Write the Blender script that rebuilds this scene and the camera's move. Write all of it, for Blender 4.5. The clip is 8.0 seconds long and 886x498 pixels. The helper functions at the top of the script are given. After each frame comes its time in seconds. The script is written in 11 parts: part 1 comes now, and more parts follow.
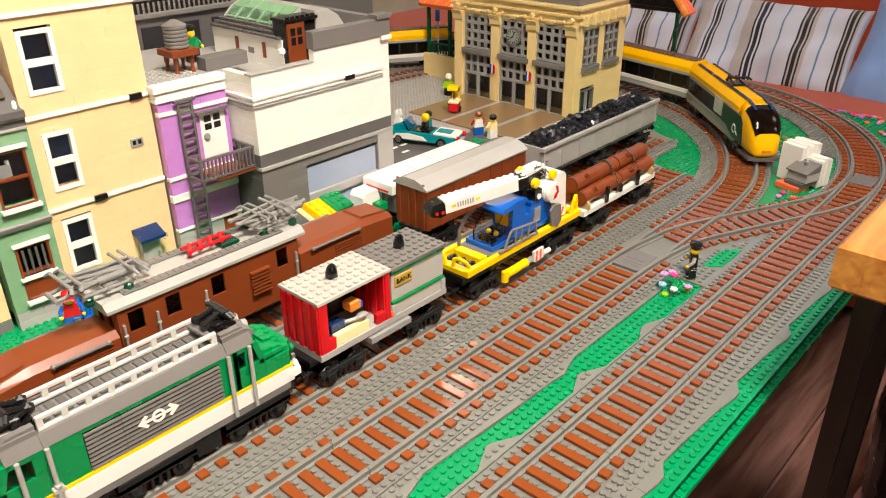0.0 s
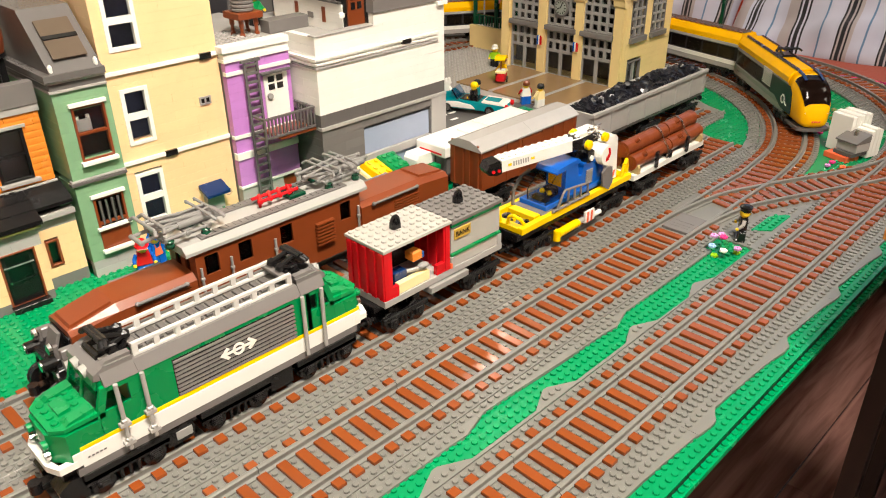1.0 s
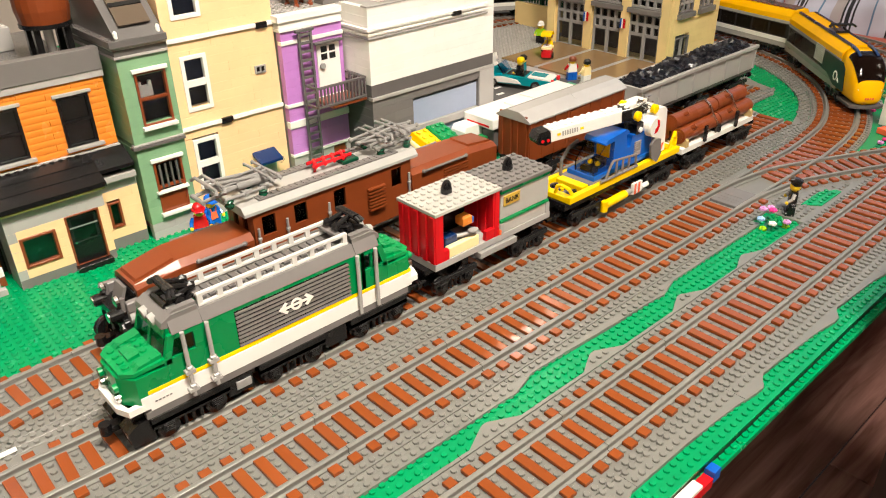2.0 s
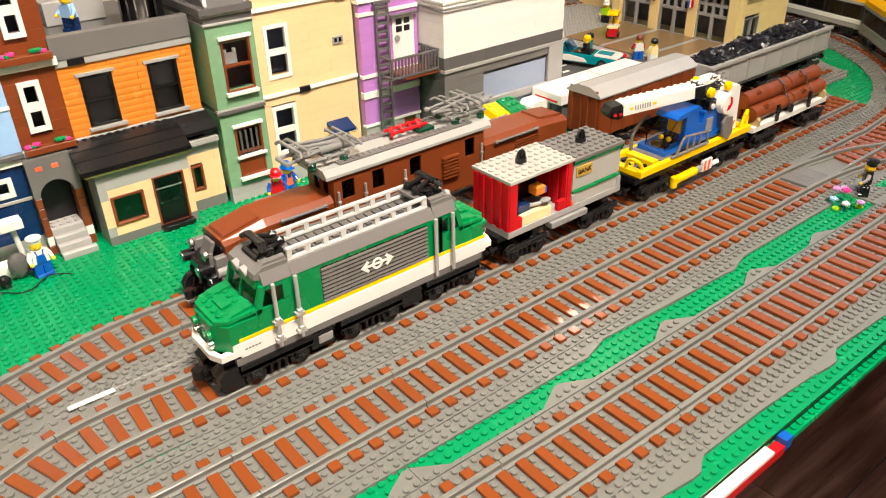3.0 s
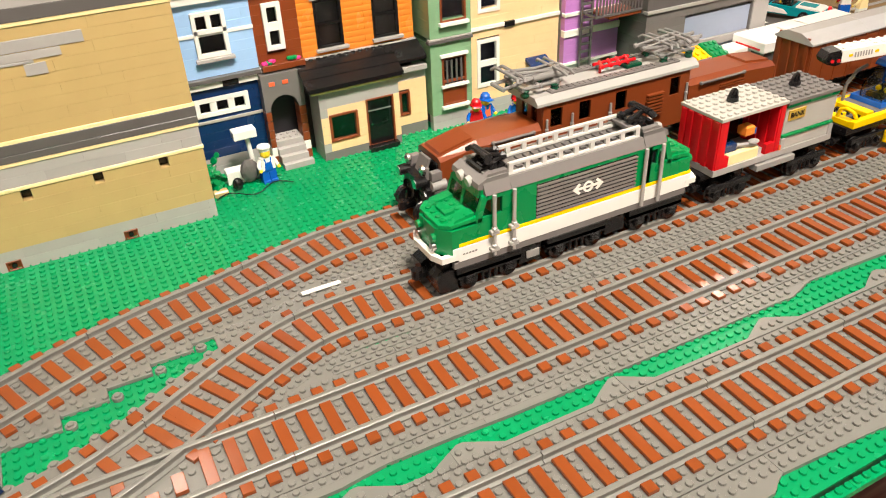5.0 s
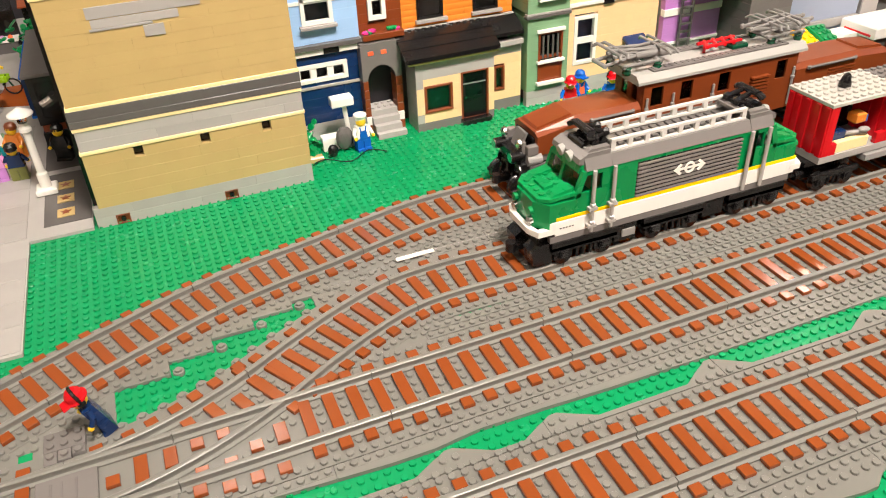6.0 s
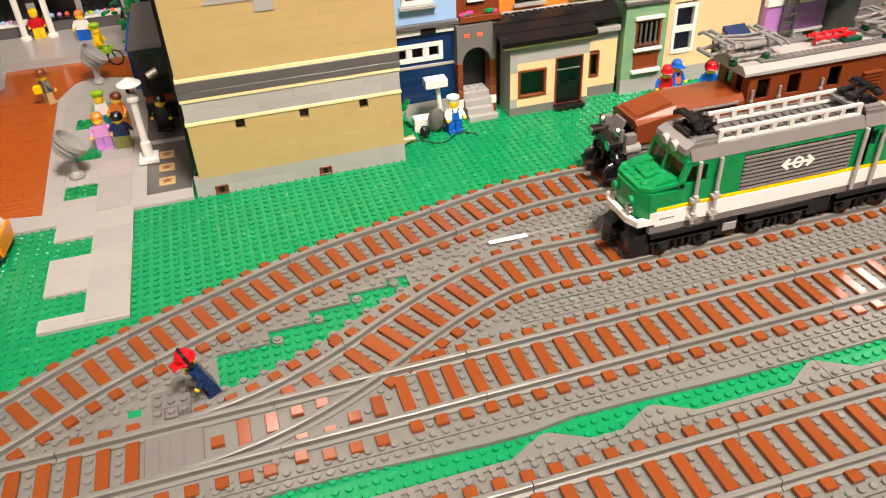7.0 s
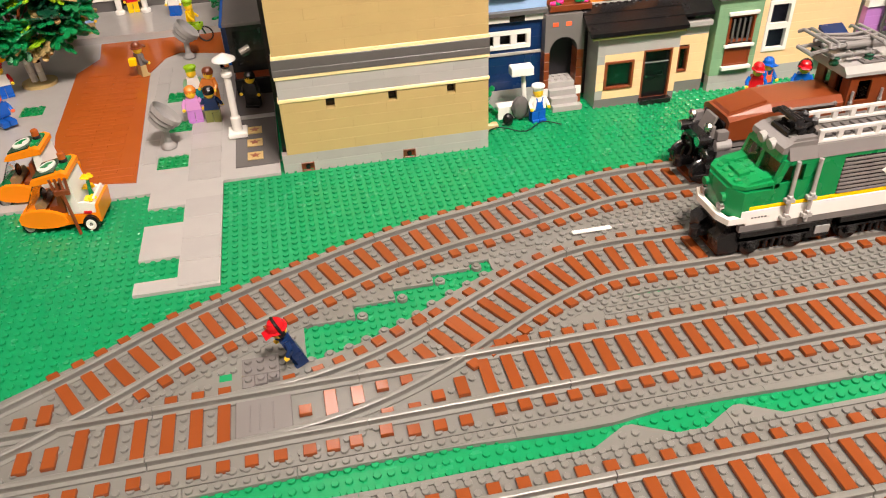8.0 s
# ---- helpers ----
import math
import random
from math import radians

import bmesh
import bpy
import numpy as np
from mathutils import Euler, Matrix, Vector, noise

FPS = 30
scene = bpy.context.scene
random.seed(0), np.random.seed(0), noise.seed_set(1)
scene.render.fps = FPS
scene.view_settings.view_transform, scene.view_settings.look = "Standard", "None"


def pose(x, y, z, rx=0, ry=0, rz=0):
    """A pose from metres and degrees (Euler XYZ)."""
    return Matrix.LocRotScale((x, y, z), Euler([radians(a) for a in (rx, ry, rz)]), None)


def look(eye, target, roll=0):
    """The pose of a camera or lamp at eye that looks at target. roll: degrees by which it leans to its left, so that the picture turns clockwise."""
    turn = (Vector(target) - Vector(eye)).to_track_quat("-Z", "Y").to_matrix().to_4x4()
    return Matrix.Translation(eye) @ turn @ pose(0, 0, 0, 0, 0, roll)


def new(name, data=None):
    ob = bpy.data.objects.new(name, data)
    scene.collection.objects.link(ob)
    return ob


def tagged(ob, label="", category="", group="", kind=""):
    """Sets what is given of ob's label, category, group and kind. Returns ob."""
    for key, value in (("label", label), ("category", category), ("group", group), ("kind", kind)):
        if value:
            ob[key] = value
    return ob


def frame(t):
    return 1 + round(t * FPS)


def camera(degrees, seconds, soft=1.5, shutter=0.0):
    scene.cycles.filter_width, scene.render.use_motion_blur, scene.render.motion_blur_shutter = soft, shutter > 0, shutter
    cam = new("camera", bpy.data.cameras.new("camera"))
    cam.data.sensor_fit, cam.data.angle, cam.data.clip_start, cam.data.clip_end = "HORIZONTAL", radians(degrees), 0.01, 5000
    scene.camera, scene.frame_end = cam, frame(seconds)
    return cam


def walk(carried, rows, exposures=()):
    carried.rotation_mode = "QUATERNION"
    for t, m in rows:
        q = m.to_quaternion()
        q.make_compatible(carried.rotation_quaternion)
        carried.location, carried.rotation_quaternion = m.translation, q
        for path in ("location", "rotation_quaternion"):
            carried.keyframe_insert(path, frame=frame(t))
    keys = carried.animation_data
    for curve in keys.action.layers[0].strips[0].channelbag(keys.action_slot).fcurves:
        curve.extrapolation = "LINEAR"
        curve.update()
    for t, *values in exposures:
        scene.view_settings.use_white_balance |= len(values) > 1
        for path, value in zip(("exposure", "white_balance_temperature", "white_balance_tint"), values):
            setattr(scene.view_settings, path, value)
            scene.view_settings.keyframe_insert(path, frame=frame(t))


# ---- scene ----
cam = camera(59.9, 8.0, soft=1.1)
PATH = [
    (0, (0.00080, -0.00265, 0.39820), (0.06695, 0.05715, 0.35300), -0.4),
    (0.5, (-0.01860, -0.00620, 0.39305), (0.04605, 0.05445, 0.34675), -0.4),
    (1, (-0.04110, -0.00720, 0.38760), (0.02160, 0.05475, 0.34035), -0.6),
    (2.5, (-0.07525, -0.01300, 0.37535), (-0.01875, 0.05285, 0.32570), -1.2),
    (3, (-0.09645, -0.01145, 0.37260), (-0.04275, 0.05615, 0.32210), -1.3),
    (3.5, (-0.11970, -0.01025, 0.36720), (-0.07000, 0.05960, 0.31570), -1.8),
    (4, (-0.13250, -0.01355, 0.36715), (-0.08645, 0.05805, 0.31470), -2.0),
    (4.5, (-0.14945, -0.01570, 0.36335), (-0.10710, 0.05750, 0.30995), -2.2),
    (5, (-0.16980, -0.01310, 0.36065), (-0.13190, 0.06195, 0.30650), -2.6),
    (6.5, (-0.20785, -0.00675, 0.35720), (-0.18175, 0.07145, 0.30060), -2.7),
    (7, (-0.22305, -0.00230, 0.35675), (-0.20070, 0.07675, 0.29975), -2.8),
    (7.5, (-0.23605, -0.00165, 0.35780), (-0.21710, 0.07790, 0.30030), -2.5),
    (8, (-0.24835, -0.00145, 0.35650), (-0.23275, 0.07865, 0.29870), -2.3),
]
walk(cam, [(t, look(eye, target, roll)) for t, eye, target, roll in PATH], [(0, 0.0, 6500, 7.0), (3.0, 0.0, 6500, 7.0), (5.0, 0.0, 6500, 9.0), (7.0, -0.02, 6500, 14.0), (8.0, -0.05, 6500, 16.0)])

# ---- light: a lit room at dusk, ceiling lamps overhead, a cool window beyond the sofa; front lamps added as fill ----
U, P, B = 0.008, 0.0032, 0.0096      # stud, plate and brick of the toy system
FLOOR_Z, CEIL_Z = -0.45, 1.95
world = bpy.data.worlds.new("room_world")
scene.world = world
world.use_nodes = True
world.node_tree.nodes["Background"].inputs[0].default_value = (0.75, 0.85, 1.0, 1)
world.node_tree.nodes["Background"].inputs[1].default_value = 0.15


def area_lamp(name, eye, target, sx, sy, watts, colour):
    data = bpy.data.lights.new(name, "AREA")
    data.shape, data.size, data.size_y, data.energy, data.color = "RECTANGLE", sx, sy, watts, colour
    ob = new(name, data)
    ob.matrix_world = look(eye, target)
    return ob


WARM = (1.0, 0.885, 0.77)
# unseen lamp added as main light; narrow spread brightens the house fronts most
key_lamp = area_lamp("ceiling_spotlight_lamp", (0.17, -0.30, CEIL_Z - 0.10), (0.19, 0.72, 0.08), 0.45, 0.45, 36, WARM)
key_lamp.data.spread = radians(100)
# two more unseen lamps, added as fill from the near side
area_lamp("front_ceiling_lamp", (-0.95, -0.75, CEIL_Z - 0.06), (-0.95, -0.70, 0), 0.9, 0.9, 4.6, WARM)
area_lamp("front_ceiling_lamp", (1.75, -0.95, CEIL_Z - 0.06), (1.75, -0.90, 0), 0.5, 0.5, 2.5, WARM)
area_lamp("back_ceiling_lamp", (-0.22, 2.2, CEIL_Z - 0.06), (-0.22, 2.15, 0), 0.30, 0.30, 4.2, WARM)
area_lamp("hanging_lamp", (2.20, 1.94, 1.695), (2.20, 1.90, 0), 0.12, 0.12, 5.0, WARM)
area_lamp("window_light", (2.27, 0.55, 0.95), (1.2, 0.5, 0.0), 1.1, 0.9, 2.2, (0.55, 0.72, 1.0))

# ---- materials ----
def lin(r, g, b):
    f = lambda c: (c / 255 / 12.92) if c <= 10 else ((c / 255 + 0.055) / 1.055) ** 2.4
    return (f(r), f(g), f(b), 1.0)


def shader(name):
    m = bpy.data.materials.new(name)
    m.use_nodes = True
    n = m.node_tree.nodes
    return m, n, m.node_tree.links, n["Principled BSDF"]


def plastic(name, rgb, rough=0.28, vary=0.10, clear=0.0):
    """Moulded toy plastic: faint tint differences piece by piece, dust, fine wear in the gloss."""
    m, n, l, bsdf = shader(name)
    base = lin(*rgb)
    coord = n.new("ShaderNodeTexCoord")
    info = n.new("ShaderNodeObjectInfo")
    geo = n.new("ShaderNodeNewGeometry")
    fine = n.new("ShaderNodeTexNoise"); fine.inputs["Scale"].default_value = 900; fine.inputs["Detail"].default_value = 3
    wide = n.new("ShaderNodeTexNoise"); wide.inputs["Scale"].default_value = 55; wide.inputs["Detail"].default_value = 4
    shift = n.new("ShaderNodeVectorMath"); shift.operation = "ADD"
    l.new(coord.outputs["Object"], shift.inputs[0]); l.new(info.outputs["Location"], shift.inputs[1])
    for t in (fine, wide):
        l.new(shift.outputs[0], t.inputs["Vector"])
    add = n.new("ShaderNodeMath"); add.operation = "ADD"
    l.new(info.outputs["Random"], add.inputs[0]); l.new(geo.outputs["Random Per Island"], add.inputs[1])
    tint = n.new("ShaderNodeMapRange")
    tint.inputs["From Max"].default_value = 2.0
    tint.inputs["To Min"].default_value, tint.inputs["To Max"].default_value = 1 - vary, 1 + vary
    l.new(add.outputs[0], tint.inputs["Value"])
    blot = n.new("ShaderNodeMapRange")
    blot.inputs["From Min"].default_value, blot.inputs["From Max"].default_value = 0.3, 0.7
    blot.inputs["To Min"].default_value, blot.inputs["To Max"].default_value = 0.975, 1.02
    l.new(wide.outputs["Fac"], blot.inputs["Value"])
    mul = n.new("ShaderNodeMath"); mul.operation = "MULTIPLY"
    l.new(tint.outputs[0], mul.inputs[0]); l.new(blot.outputs[0], mul.inputs[1])
    hue = n.new("ShaderNodeHueSaturation"); hue.inputs["Color"].default_value = base
    l.new(mul.outputs[0], hue.inputs["Value"])
    l.new(hue.outputs[0], bsdf.inputs["Base Color"])
    gloss = n.new("ShaderNodeMapRange")
    gloss.inputs["To Min"].default_value, gloss.inputs["To Max"].default_value = rough - 0.02, rough + 0.05
    l.new(wide.outputs["Fac"], gloss.inputs["Value"])
    l.new(gloss.outputs[0], bsdf.inputs["Roughness"])
    bump = n.new("ShaderNodeBump"); bump.inputs["Strength"].default_value = 0.05; bump.inputs["Distance"].default_value = 0.0004
    l.new(fine.outputs["Fac"], bump.inputs["Height"]); l.new(bump.outputs[0], bsdf.inputs["Normal"])
    bsdf.inputs["IOR"].default_value = 1.5
    if clear:
        bsdf.inputs["Transmission Weight"].default_value = clear
    return m


def clear_plastic(name, rgb, rough=0.06):
    m, n, l, bsdf = shader(name)
    bsdf.inputs["Base Color"].default_value = lin(*rgb)
    bsdf.inputs["Roughness"].default_value = rough
    bsdf.inputs["Transmission Weight"].default_value = 1.0
    bsdf.inputs["IOR"].default_value = 1.2
    return m


def metal(name, rgb, rough):
    m, n, l, bsdf = shader(name)
    bsdf.inputs["Base Color"].default_value = lin(*rgb)
    bsdf.inputs["Metallic"].default_value, bsdf.inputs["Roughness"].default_value = 1.0, rough
    return m


def grained(name, dark, light, rough, scale, stretch, bump_by=0.15):
    """Wood with long grain along x."""
    m, n, l, bsdf = shader(name)
    coord = n.new("ShaderNodeTexCoord"); info = n.new("ShaderNodeObjectInfo")
    shift = n.new("ShaderNodeVectorMath"); shift.operation = "ADD"
    mapping = n.new("ShaderNodeMapping"); mapping.inputs["Scale"].default_value = stretch
    l.new(coord.outputs["Object"], shift.inputs[0]); l.new(info.outputs["Random"], shift.inputs[1])
    l.new(shift.outputs[0], mapping.inputs["Vector"])
    grain = n.new("ShaderNodeTexNoise"); grain.inputs["Scale"].default_value = scale; grain.inputs["Detail"].default_value = 8
    grain.inputs["Distortion"].default_value = 0.6
    l.new(mapping.outputs[0], grain.inputs["Vector"])
    ramp = n.new("ShaderNodeValToRGB")
    ramp.color_ramp.elements[0].position, ramp.color_ramp.elements[1].position = 0.32, 0.7
    ramp.color_ramp.elements[0].color, ramp.color_ramp.elements[1].color = lin(*dark), lin(*light)
    l.new(grain.outputs["Fac"], ramp.inputs[0])
    tone = n.new("ShaderNodeMapRange"); tone.inputs["To Min"].default_value, tone.inputs["To Max"].default_value = 0.75, 1.2
    l.new(info.outputs["Random"], tone.inputs["Value"])
    hue = n.new("ShaderNodeHueSaturation")
    l.new(ramp.outputs[0], hue.inputs["Color"]); l.new(tone.outputs[0], hue.inputs["Value"])
    l.new(hue.outputs[0], bsdf.inputs["Base Color"])
    bsdf.inputs["Roughness"].default_value = rough
    bump = n.new("ShaderNodeBump"); bump.inputs["Strength"].default_value = bump_by; bump.inputs["Distance"].default_value = 0.001
    l.new(grain.outputs["Fac"], bump.inputs["Height"]); l.new(bump.outputs[0], bsdf.inputs["Normal"])
    return m


def cloth(name, rgb, rough=0.9, weave=1800):
    m, n, l, bsdf = shader(name)
    coord = n.new("ShaderNodeTexCoord")
    a = n.new("ShaderNodeTexNoise"); a.inputs["Scale"].default_value = weave
    b = n.new("ShaderNodeTexNoise"); b.inputs["Scale"].default_value = 14; b.inputs["Detail"].default_value = 5
    l.new(coord.outputs["Object"], a.inputs["Vector"]); l.new(coord.outputs["Object"], b.inputs["Vector"])
    r = n.new("ShaderNodeMapRange"); r.inputs["To Min"].default_value, r.inputs["To Max"].default_value = 0.85, 1.12
    l.new(b.outputs["Fac"], r.inputs["Value"])
    hue = n.new("ShaderNodeHueSaturation"); hue.inputs["Color"].default_value = lin(*rgb)
    l.new(r.outputs[0], hue.inputs["Value"]); l.new(hue.outputs[0], bsdf.inputs["Base Color"])
    bsdf.inputs["Roughness"].default_value = rough
    bsdf.inputs["Sheen Weight"].default_value = 0.2
    bump = n.new("ShaderNodeBump"); bump.inputs["Strength"].default_value = 0.3; bump.inputs["Distance"].default_value = 0.0008
    l.new(a.outputs["Fac"], bump.inputs["Height"]); l.new(bump.outputs[0], bsdf.inputs["Normal"])
    return m


GREEN = plastic("green_plastic", (0, 134, 72), 0.26)
LAWN = plastic("baseplate_green", (0, 146, 88), 0.25)
DGREY = plastic("dark_grey_plastic", (117, 113, 111), 0.24)
BALLAST = plastic("ballast_grey", (121, 120, 115), 0.28)
MGREY = plastic("middle_grey_plastic", (97, 94, 93), 0.24)
LGREY = plastic("light_grey_plastic", (170, 167, 164), 0.2)
SILVER = plastic("flat_silver_plastic", (150, 148, 146), 0.3)
WHITE = plastic("white_plastic", (238, 236, 230), 0.22, 0.04)
BLACK = plastic("black_plastic", (22, 21, 22), 0.25)
RAILGREY = plastic("rail_grey", (120, 119, 114), 0.32)
PLANK = plastic("sleeper_brown", (140, 70, 31), 0.14, 0.13)
BROWN = plastic("reddish_brown", (127, 60, 27), 0.34)
TAN = plastic("tan_plastic", (190, 165, 112), 0.22, 0.025)
DARKTEAL = plastic("dark_teal_plastic", (8, 26, 38), 0.3)
FLAME = plastic("flame_orange_plastic", (246, 138, 14), 0.2)
# lighter copy of TAN; the station's different light is put into the colour
TANLIT = plastic("brightened_tan_plastic", (236, 209, 148), 0.22, 0.025)
CREAM = plastic("light_yellow_plastic", (244, 206, 157), 0.22, 0.03)
PALE = plastic("pale_yellow_plastic", (250, 228, 170), 0.3, 0.03)
PURPLE = plastic("lavender_plastic", (188, 128, 200), 0.22, 0.04)
ORANGE = plastic("bright_orange", (226, 134, 50), 0.25, 0.04)
NAVY = plastic("dark_blue_plastic", (18, 46, 92), 0.25)
SKYBLUE = plastic("light_blue_plastic", (160, 198, 240), 0.3, 0.04)
SAGE = plastic("sand_green", (126, 164, 128), 0.22, 0.05)
RED = plastic("bright_red", (206, 20, 30), 0.22)
YELLOW = plastic("bright_yellow", (250, 206, 0), 0.22)
AMBER = plastic("train_yellow", (255, 190, 0), 0.18)
BLUE = plastic("bright_blue", (16, 92, 190), 0.22)
TEAL = plastic("dark_turquoise", (0, 140, 150), 0.22)
LIME = plastic("lime_green", (150, 200, 30), 0.25)
PINK = plastic("pink_plastic", (232, 60, 140), 0.25)
LILAC = plastic("pale_pink_plastic", (214, 150, 210), 0.25)
CORAL = plastic("coral_plastic", (250, 110, 70), 0.25)
TERRA = plastic("terracotta_plates", (172, 85, 31), 0.17, 0.08)
PINE = plastic("dark_green_plastic", (10, 66, 44), 0.25)
OLIVE = plastic("olive_plastic", (126, 130, 70), 0.3)
SKIN = plastic("figure_yellow", (248, 206, 40), 0.28)
COAL = plastic("coal_black", (18, 19, 26), 0.3, 0.5)
# near-black that puts the shade behind panes and openings into the colour
DARKROOM = plastic("painted_dark", (34, 32, 38), 0.5)
GLASS = clear_plastic("clear_pane", (235, 240, 245))
SMOKE = clear_plastic("smoked_pane", (196, 188, 176))
ICE = clear_plastic("light_blue_pane", (175, 200, 232), 0.12)
CHROME = metal("silver_metal", (200, 198, 196), 0.22)
OAK = grained("oiled_oak", (176, 104, 36), (222, 160, 78), 0.35, 6, (1, 14, 14))
FLOORWOOD = grained("dark_floor_wood", (98, 66, 60), (158, 118, 108), 0.26, 5, (1, 12, 12), 0.2)
DARKWOOD = grained("black_stained_wood", (18, 12, 9), (34, 22, 15), 0.4, 6, (10, 10, 1))
REDCLOTH = cloth("red_upholstery", (168, 62, 34))
BLUECLOTH = cloth("blue_cushion_cloth", (122, 150, 206))
WALLPAINT = cloth("wall_paint", (214, 206, 194), 0.8, 400)
CEILPAINT = cloth("ceiling_paint", (238, 234, 226), 0.9, 400)
PALEGREY = plastic("pale_grey_roof_plastic", (166, 165, 161), 0.24, 0.03)
OFFWHITE = plastic("very_light_grey_plastic", (180, 177, 170), 0.24, 0.03)
RAILWHITE = plastic("dull_white_plastic", (206, 204, 200), 0.26, 0.03)
GOLD = plastic("gold_print", (196, 160, 66), 0.25)
# shade of the yellow house rooms, put into a dark blue
BLUEDARK = plastic("painted_blue_dark", (40, 44, 66), 0.5)
DARKTAN = plastic("dark_tan_plastic", (146, 119, 85), 0.16, 0.04)
SKYLIGHT = plastic("brown_smoked_glazing", (92, 80, 68), 0.2)
STEELGREY = plastic("steel_grey_plastic", (134, 132, 130), 0.22)
SAGEGREY = plastic("pale_sage_grey_plastic", (150, 156, 148), 0.24, 0.03)
SCREEN = plastic("dark_windscreen", (30, 16, 12), 0.08, 0.02)
PANELBLUE = plastic("pale_blue_panel", (160, 171, 194), 0.2, 0.03)
LAMPGLOW, _n, _l, _b = shader("lit_diffuser")
_b.inputs["Emission Color"].default_value = (1.0, 0.9, 0.76, 1); _b.inputs["Emission Strength"].default_value = 5.0


# ---- mesh helpers ----
def box(bm, x0, x1, y0, y1, z0, z1, bevel=0.0):
    """A box; with a bevel its upper edges are chamfered."""
    x0, x1, y0, y1, z0, z1 = min(x0, x1), max(x0, x1), min(y0, y1), max(y0, y1), min(z0, z1), max(z0, z1)
    rings = [(0, z0), (0, z1)] if not bevel else [(bevel, z0), (0, z0 + bevel), (0, z1 - bevel), (bevel, z1)]
    loops = []
    for b, z in rings:
        loops.append([bm.verts.new(v) for v in ((x0 + b, y0 + b, z), (x1 - b, y0 + b, z), (x1 - b, y1 - b, z), (x0 + b, y1 - b, z))])
    bm.faces.new(loops[0][::-1]); bm.faces.new(loops[-1])
    for a, c in zip(loops, loops[1:]):
        for i in range(4):
            bm.faces.new((a[i], a[(i + 1) % 4], c[(i + 1) % 4], c[i]))
    return bm


def cyl(bm, a, b, r0, r1=None, n=12, cap=True):
    """A round bar from a to b."""
    a, b = Vector(a), Vector(b)
    r1 = r0 if r1 is None else r1
    q = (b - a).to_track_quat("Z", "Y")
    la, lb = [], []
    for i in range(n):
        d = q @ Vector((math.cos(2 * math.pi * i / n), math.sin(2 * math.pi * i / n), 0))
        la.append(bm.verts.new(a + d * r0)); lb.append(bm.verts.new(b + d * r1))
    for i in range(n):
        bm.faces.new((la[i], la[(i + 1) % n], lb[(i + 1) % n], lb[i]))
    if cap:
        bm.faces.new(la[::-1]); bm.faces.new(lb)
    return bm


def tube(bm, pts, r, n=8):
    """A round bar bent through points, as one skin."""
    p = [Vector(q) for q in pts]
    rings = []
    for i, c in enumerate(p):
        q = (p[min(i + 1, len(p) - 1)] - p[max(i - 1, 0)]).to_track_quat("Z", "Y")
        rings.append([bm.verts.new(c + q @ Vector((r * math.cos(2 * math.pi * k / n), r * math.sin(2 * math.pi * k / n), 0))) for k in range(n)])
    for a, b in zip(rings, rings[1:]):
        for k in range(n):
            bm.faces.new((a[k], a[(k + 1) % n], b[(k + 1) % n], b[k]))
    bm.faces.new(rings[0][::-1]); bm.faces.new(rings[-1])
    return bm


def lathe(bm, centre, profile, n=16, axis="Z"):
    """Turns a profile of (radius, height) round an axis through centre."""
    c = Vector(centre)
    turn = {"Z": Matrix.Identity(3), "X": Matrix.Rotation(math.pi / 2, 3, "Y"), "Y": Matrix.Rotation(-math.pi / 2, 3, "X")}[axis]
    loops = [[bm.verts.new(c + turn @ Vector((r * math.cos(2 * math.pi * i / n), r * math.sin(2 * math.pi * i / n), h))) for i in range(n)] for r, h in profile]
    for a, b in zip(loops, loops[1:]):
        for i in range(n):
            bm.faces.new((a[i], a[(i + 1) % n], b[(i + 1) % n], b[i]))
    bm.faces.new(loops[0][::-1]); bm.faces.new(loops[-1])
    return bm


def prism(bm, pts, axis, a0, a1):
    """A polygon pushed along an axis. axis x: pts are (y, z); y: (x, z); z: (x, y)."""
    put = {"x": lambda p, a: (a, p[0], p[1]), "y": lambda p, a: (p[0], a, p[1]), "z": lambda p, a: (p[0], p[1], a)}[axis]
    lo = [bm.verts.new(put(p, a0)) for p in pts]; hi = [bm.verts.new(put(p, a1)) for p in pts]
    fs = [bm.faces.new(lo[::-1]), bm.faces.new(hi)]
    for i in range(len(pts)):
        j = (i + 1) % len(pts)
        fs.append(bm.faces.new((lo[i], lo[j], hi[j], hi[i])))
    return bm


def stud(bm, x, y, z, r=0.0024, h=0.0017, n=10):
    lo = [bm.verts.new((x + r * math.cos(2 * math.pi * i / n), y + r * math.sin(2 * math.pi * i / n), z)) for i in range(n)]
    mid = [bm.verts.new((v.co.x, v.co.y, z + h * 0.85)) for v in lo]
    hi = [bm.verts.new((x + (v.co.x - x) * 0.9, y + (v.co.y - y) * 0.9, z + h)) for v in lo]
    for a, b in ((lo, mid), (mid, hi)):
        for i in range(n):
            bm.faces.new((a[i], a[(i + 1) % n], b[(i + 1) % n], b[i]))
    bm.faces.new(hi)


def studs_on(bm, x0, x1, y0, y1, z):
    """Studs all over a plate, on its own grid."""
    nx, ny = round((x1 - x0) / U), round((y1 - y0) / U)
    for i in range(nx):
        for j in range(ny):
            stud(bm, x0 + (i + 0.5) * (x1 - x0) / nx, y0 + (j + 0.5) * (y1 - y0) / ny, z, n=8)


def mesh_of(bm, mats, name="mesh"):
    bmesh.ops.recalc_face_normals(bm, faces=bm.faces)
    me = bpy.data.meshes.new(name)
    bm.to_mesh(me); bm.free()
    for m in (mats if isinstance(mats, (list, tuple)) else [mats]):
        me.materials.append(m)
    return me


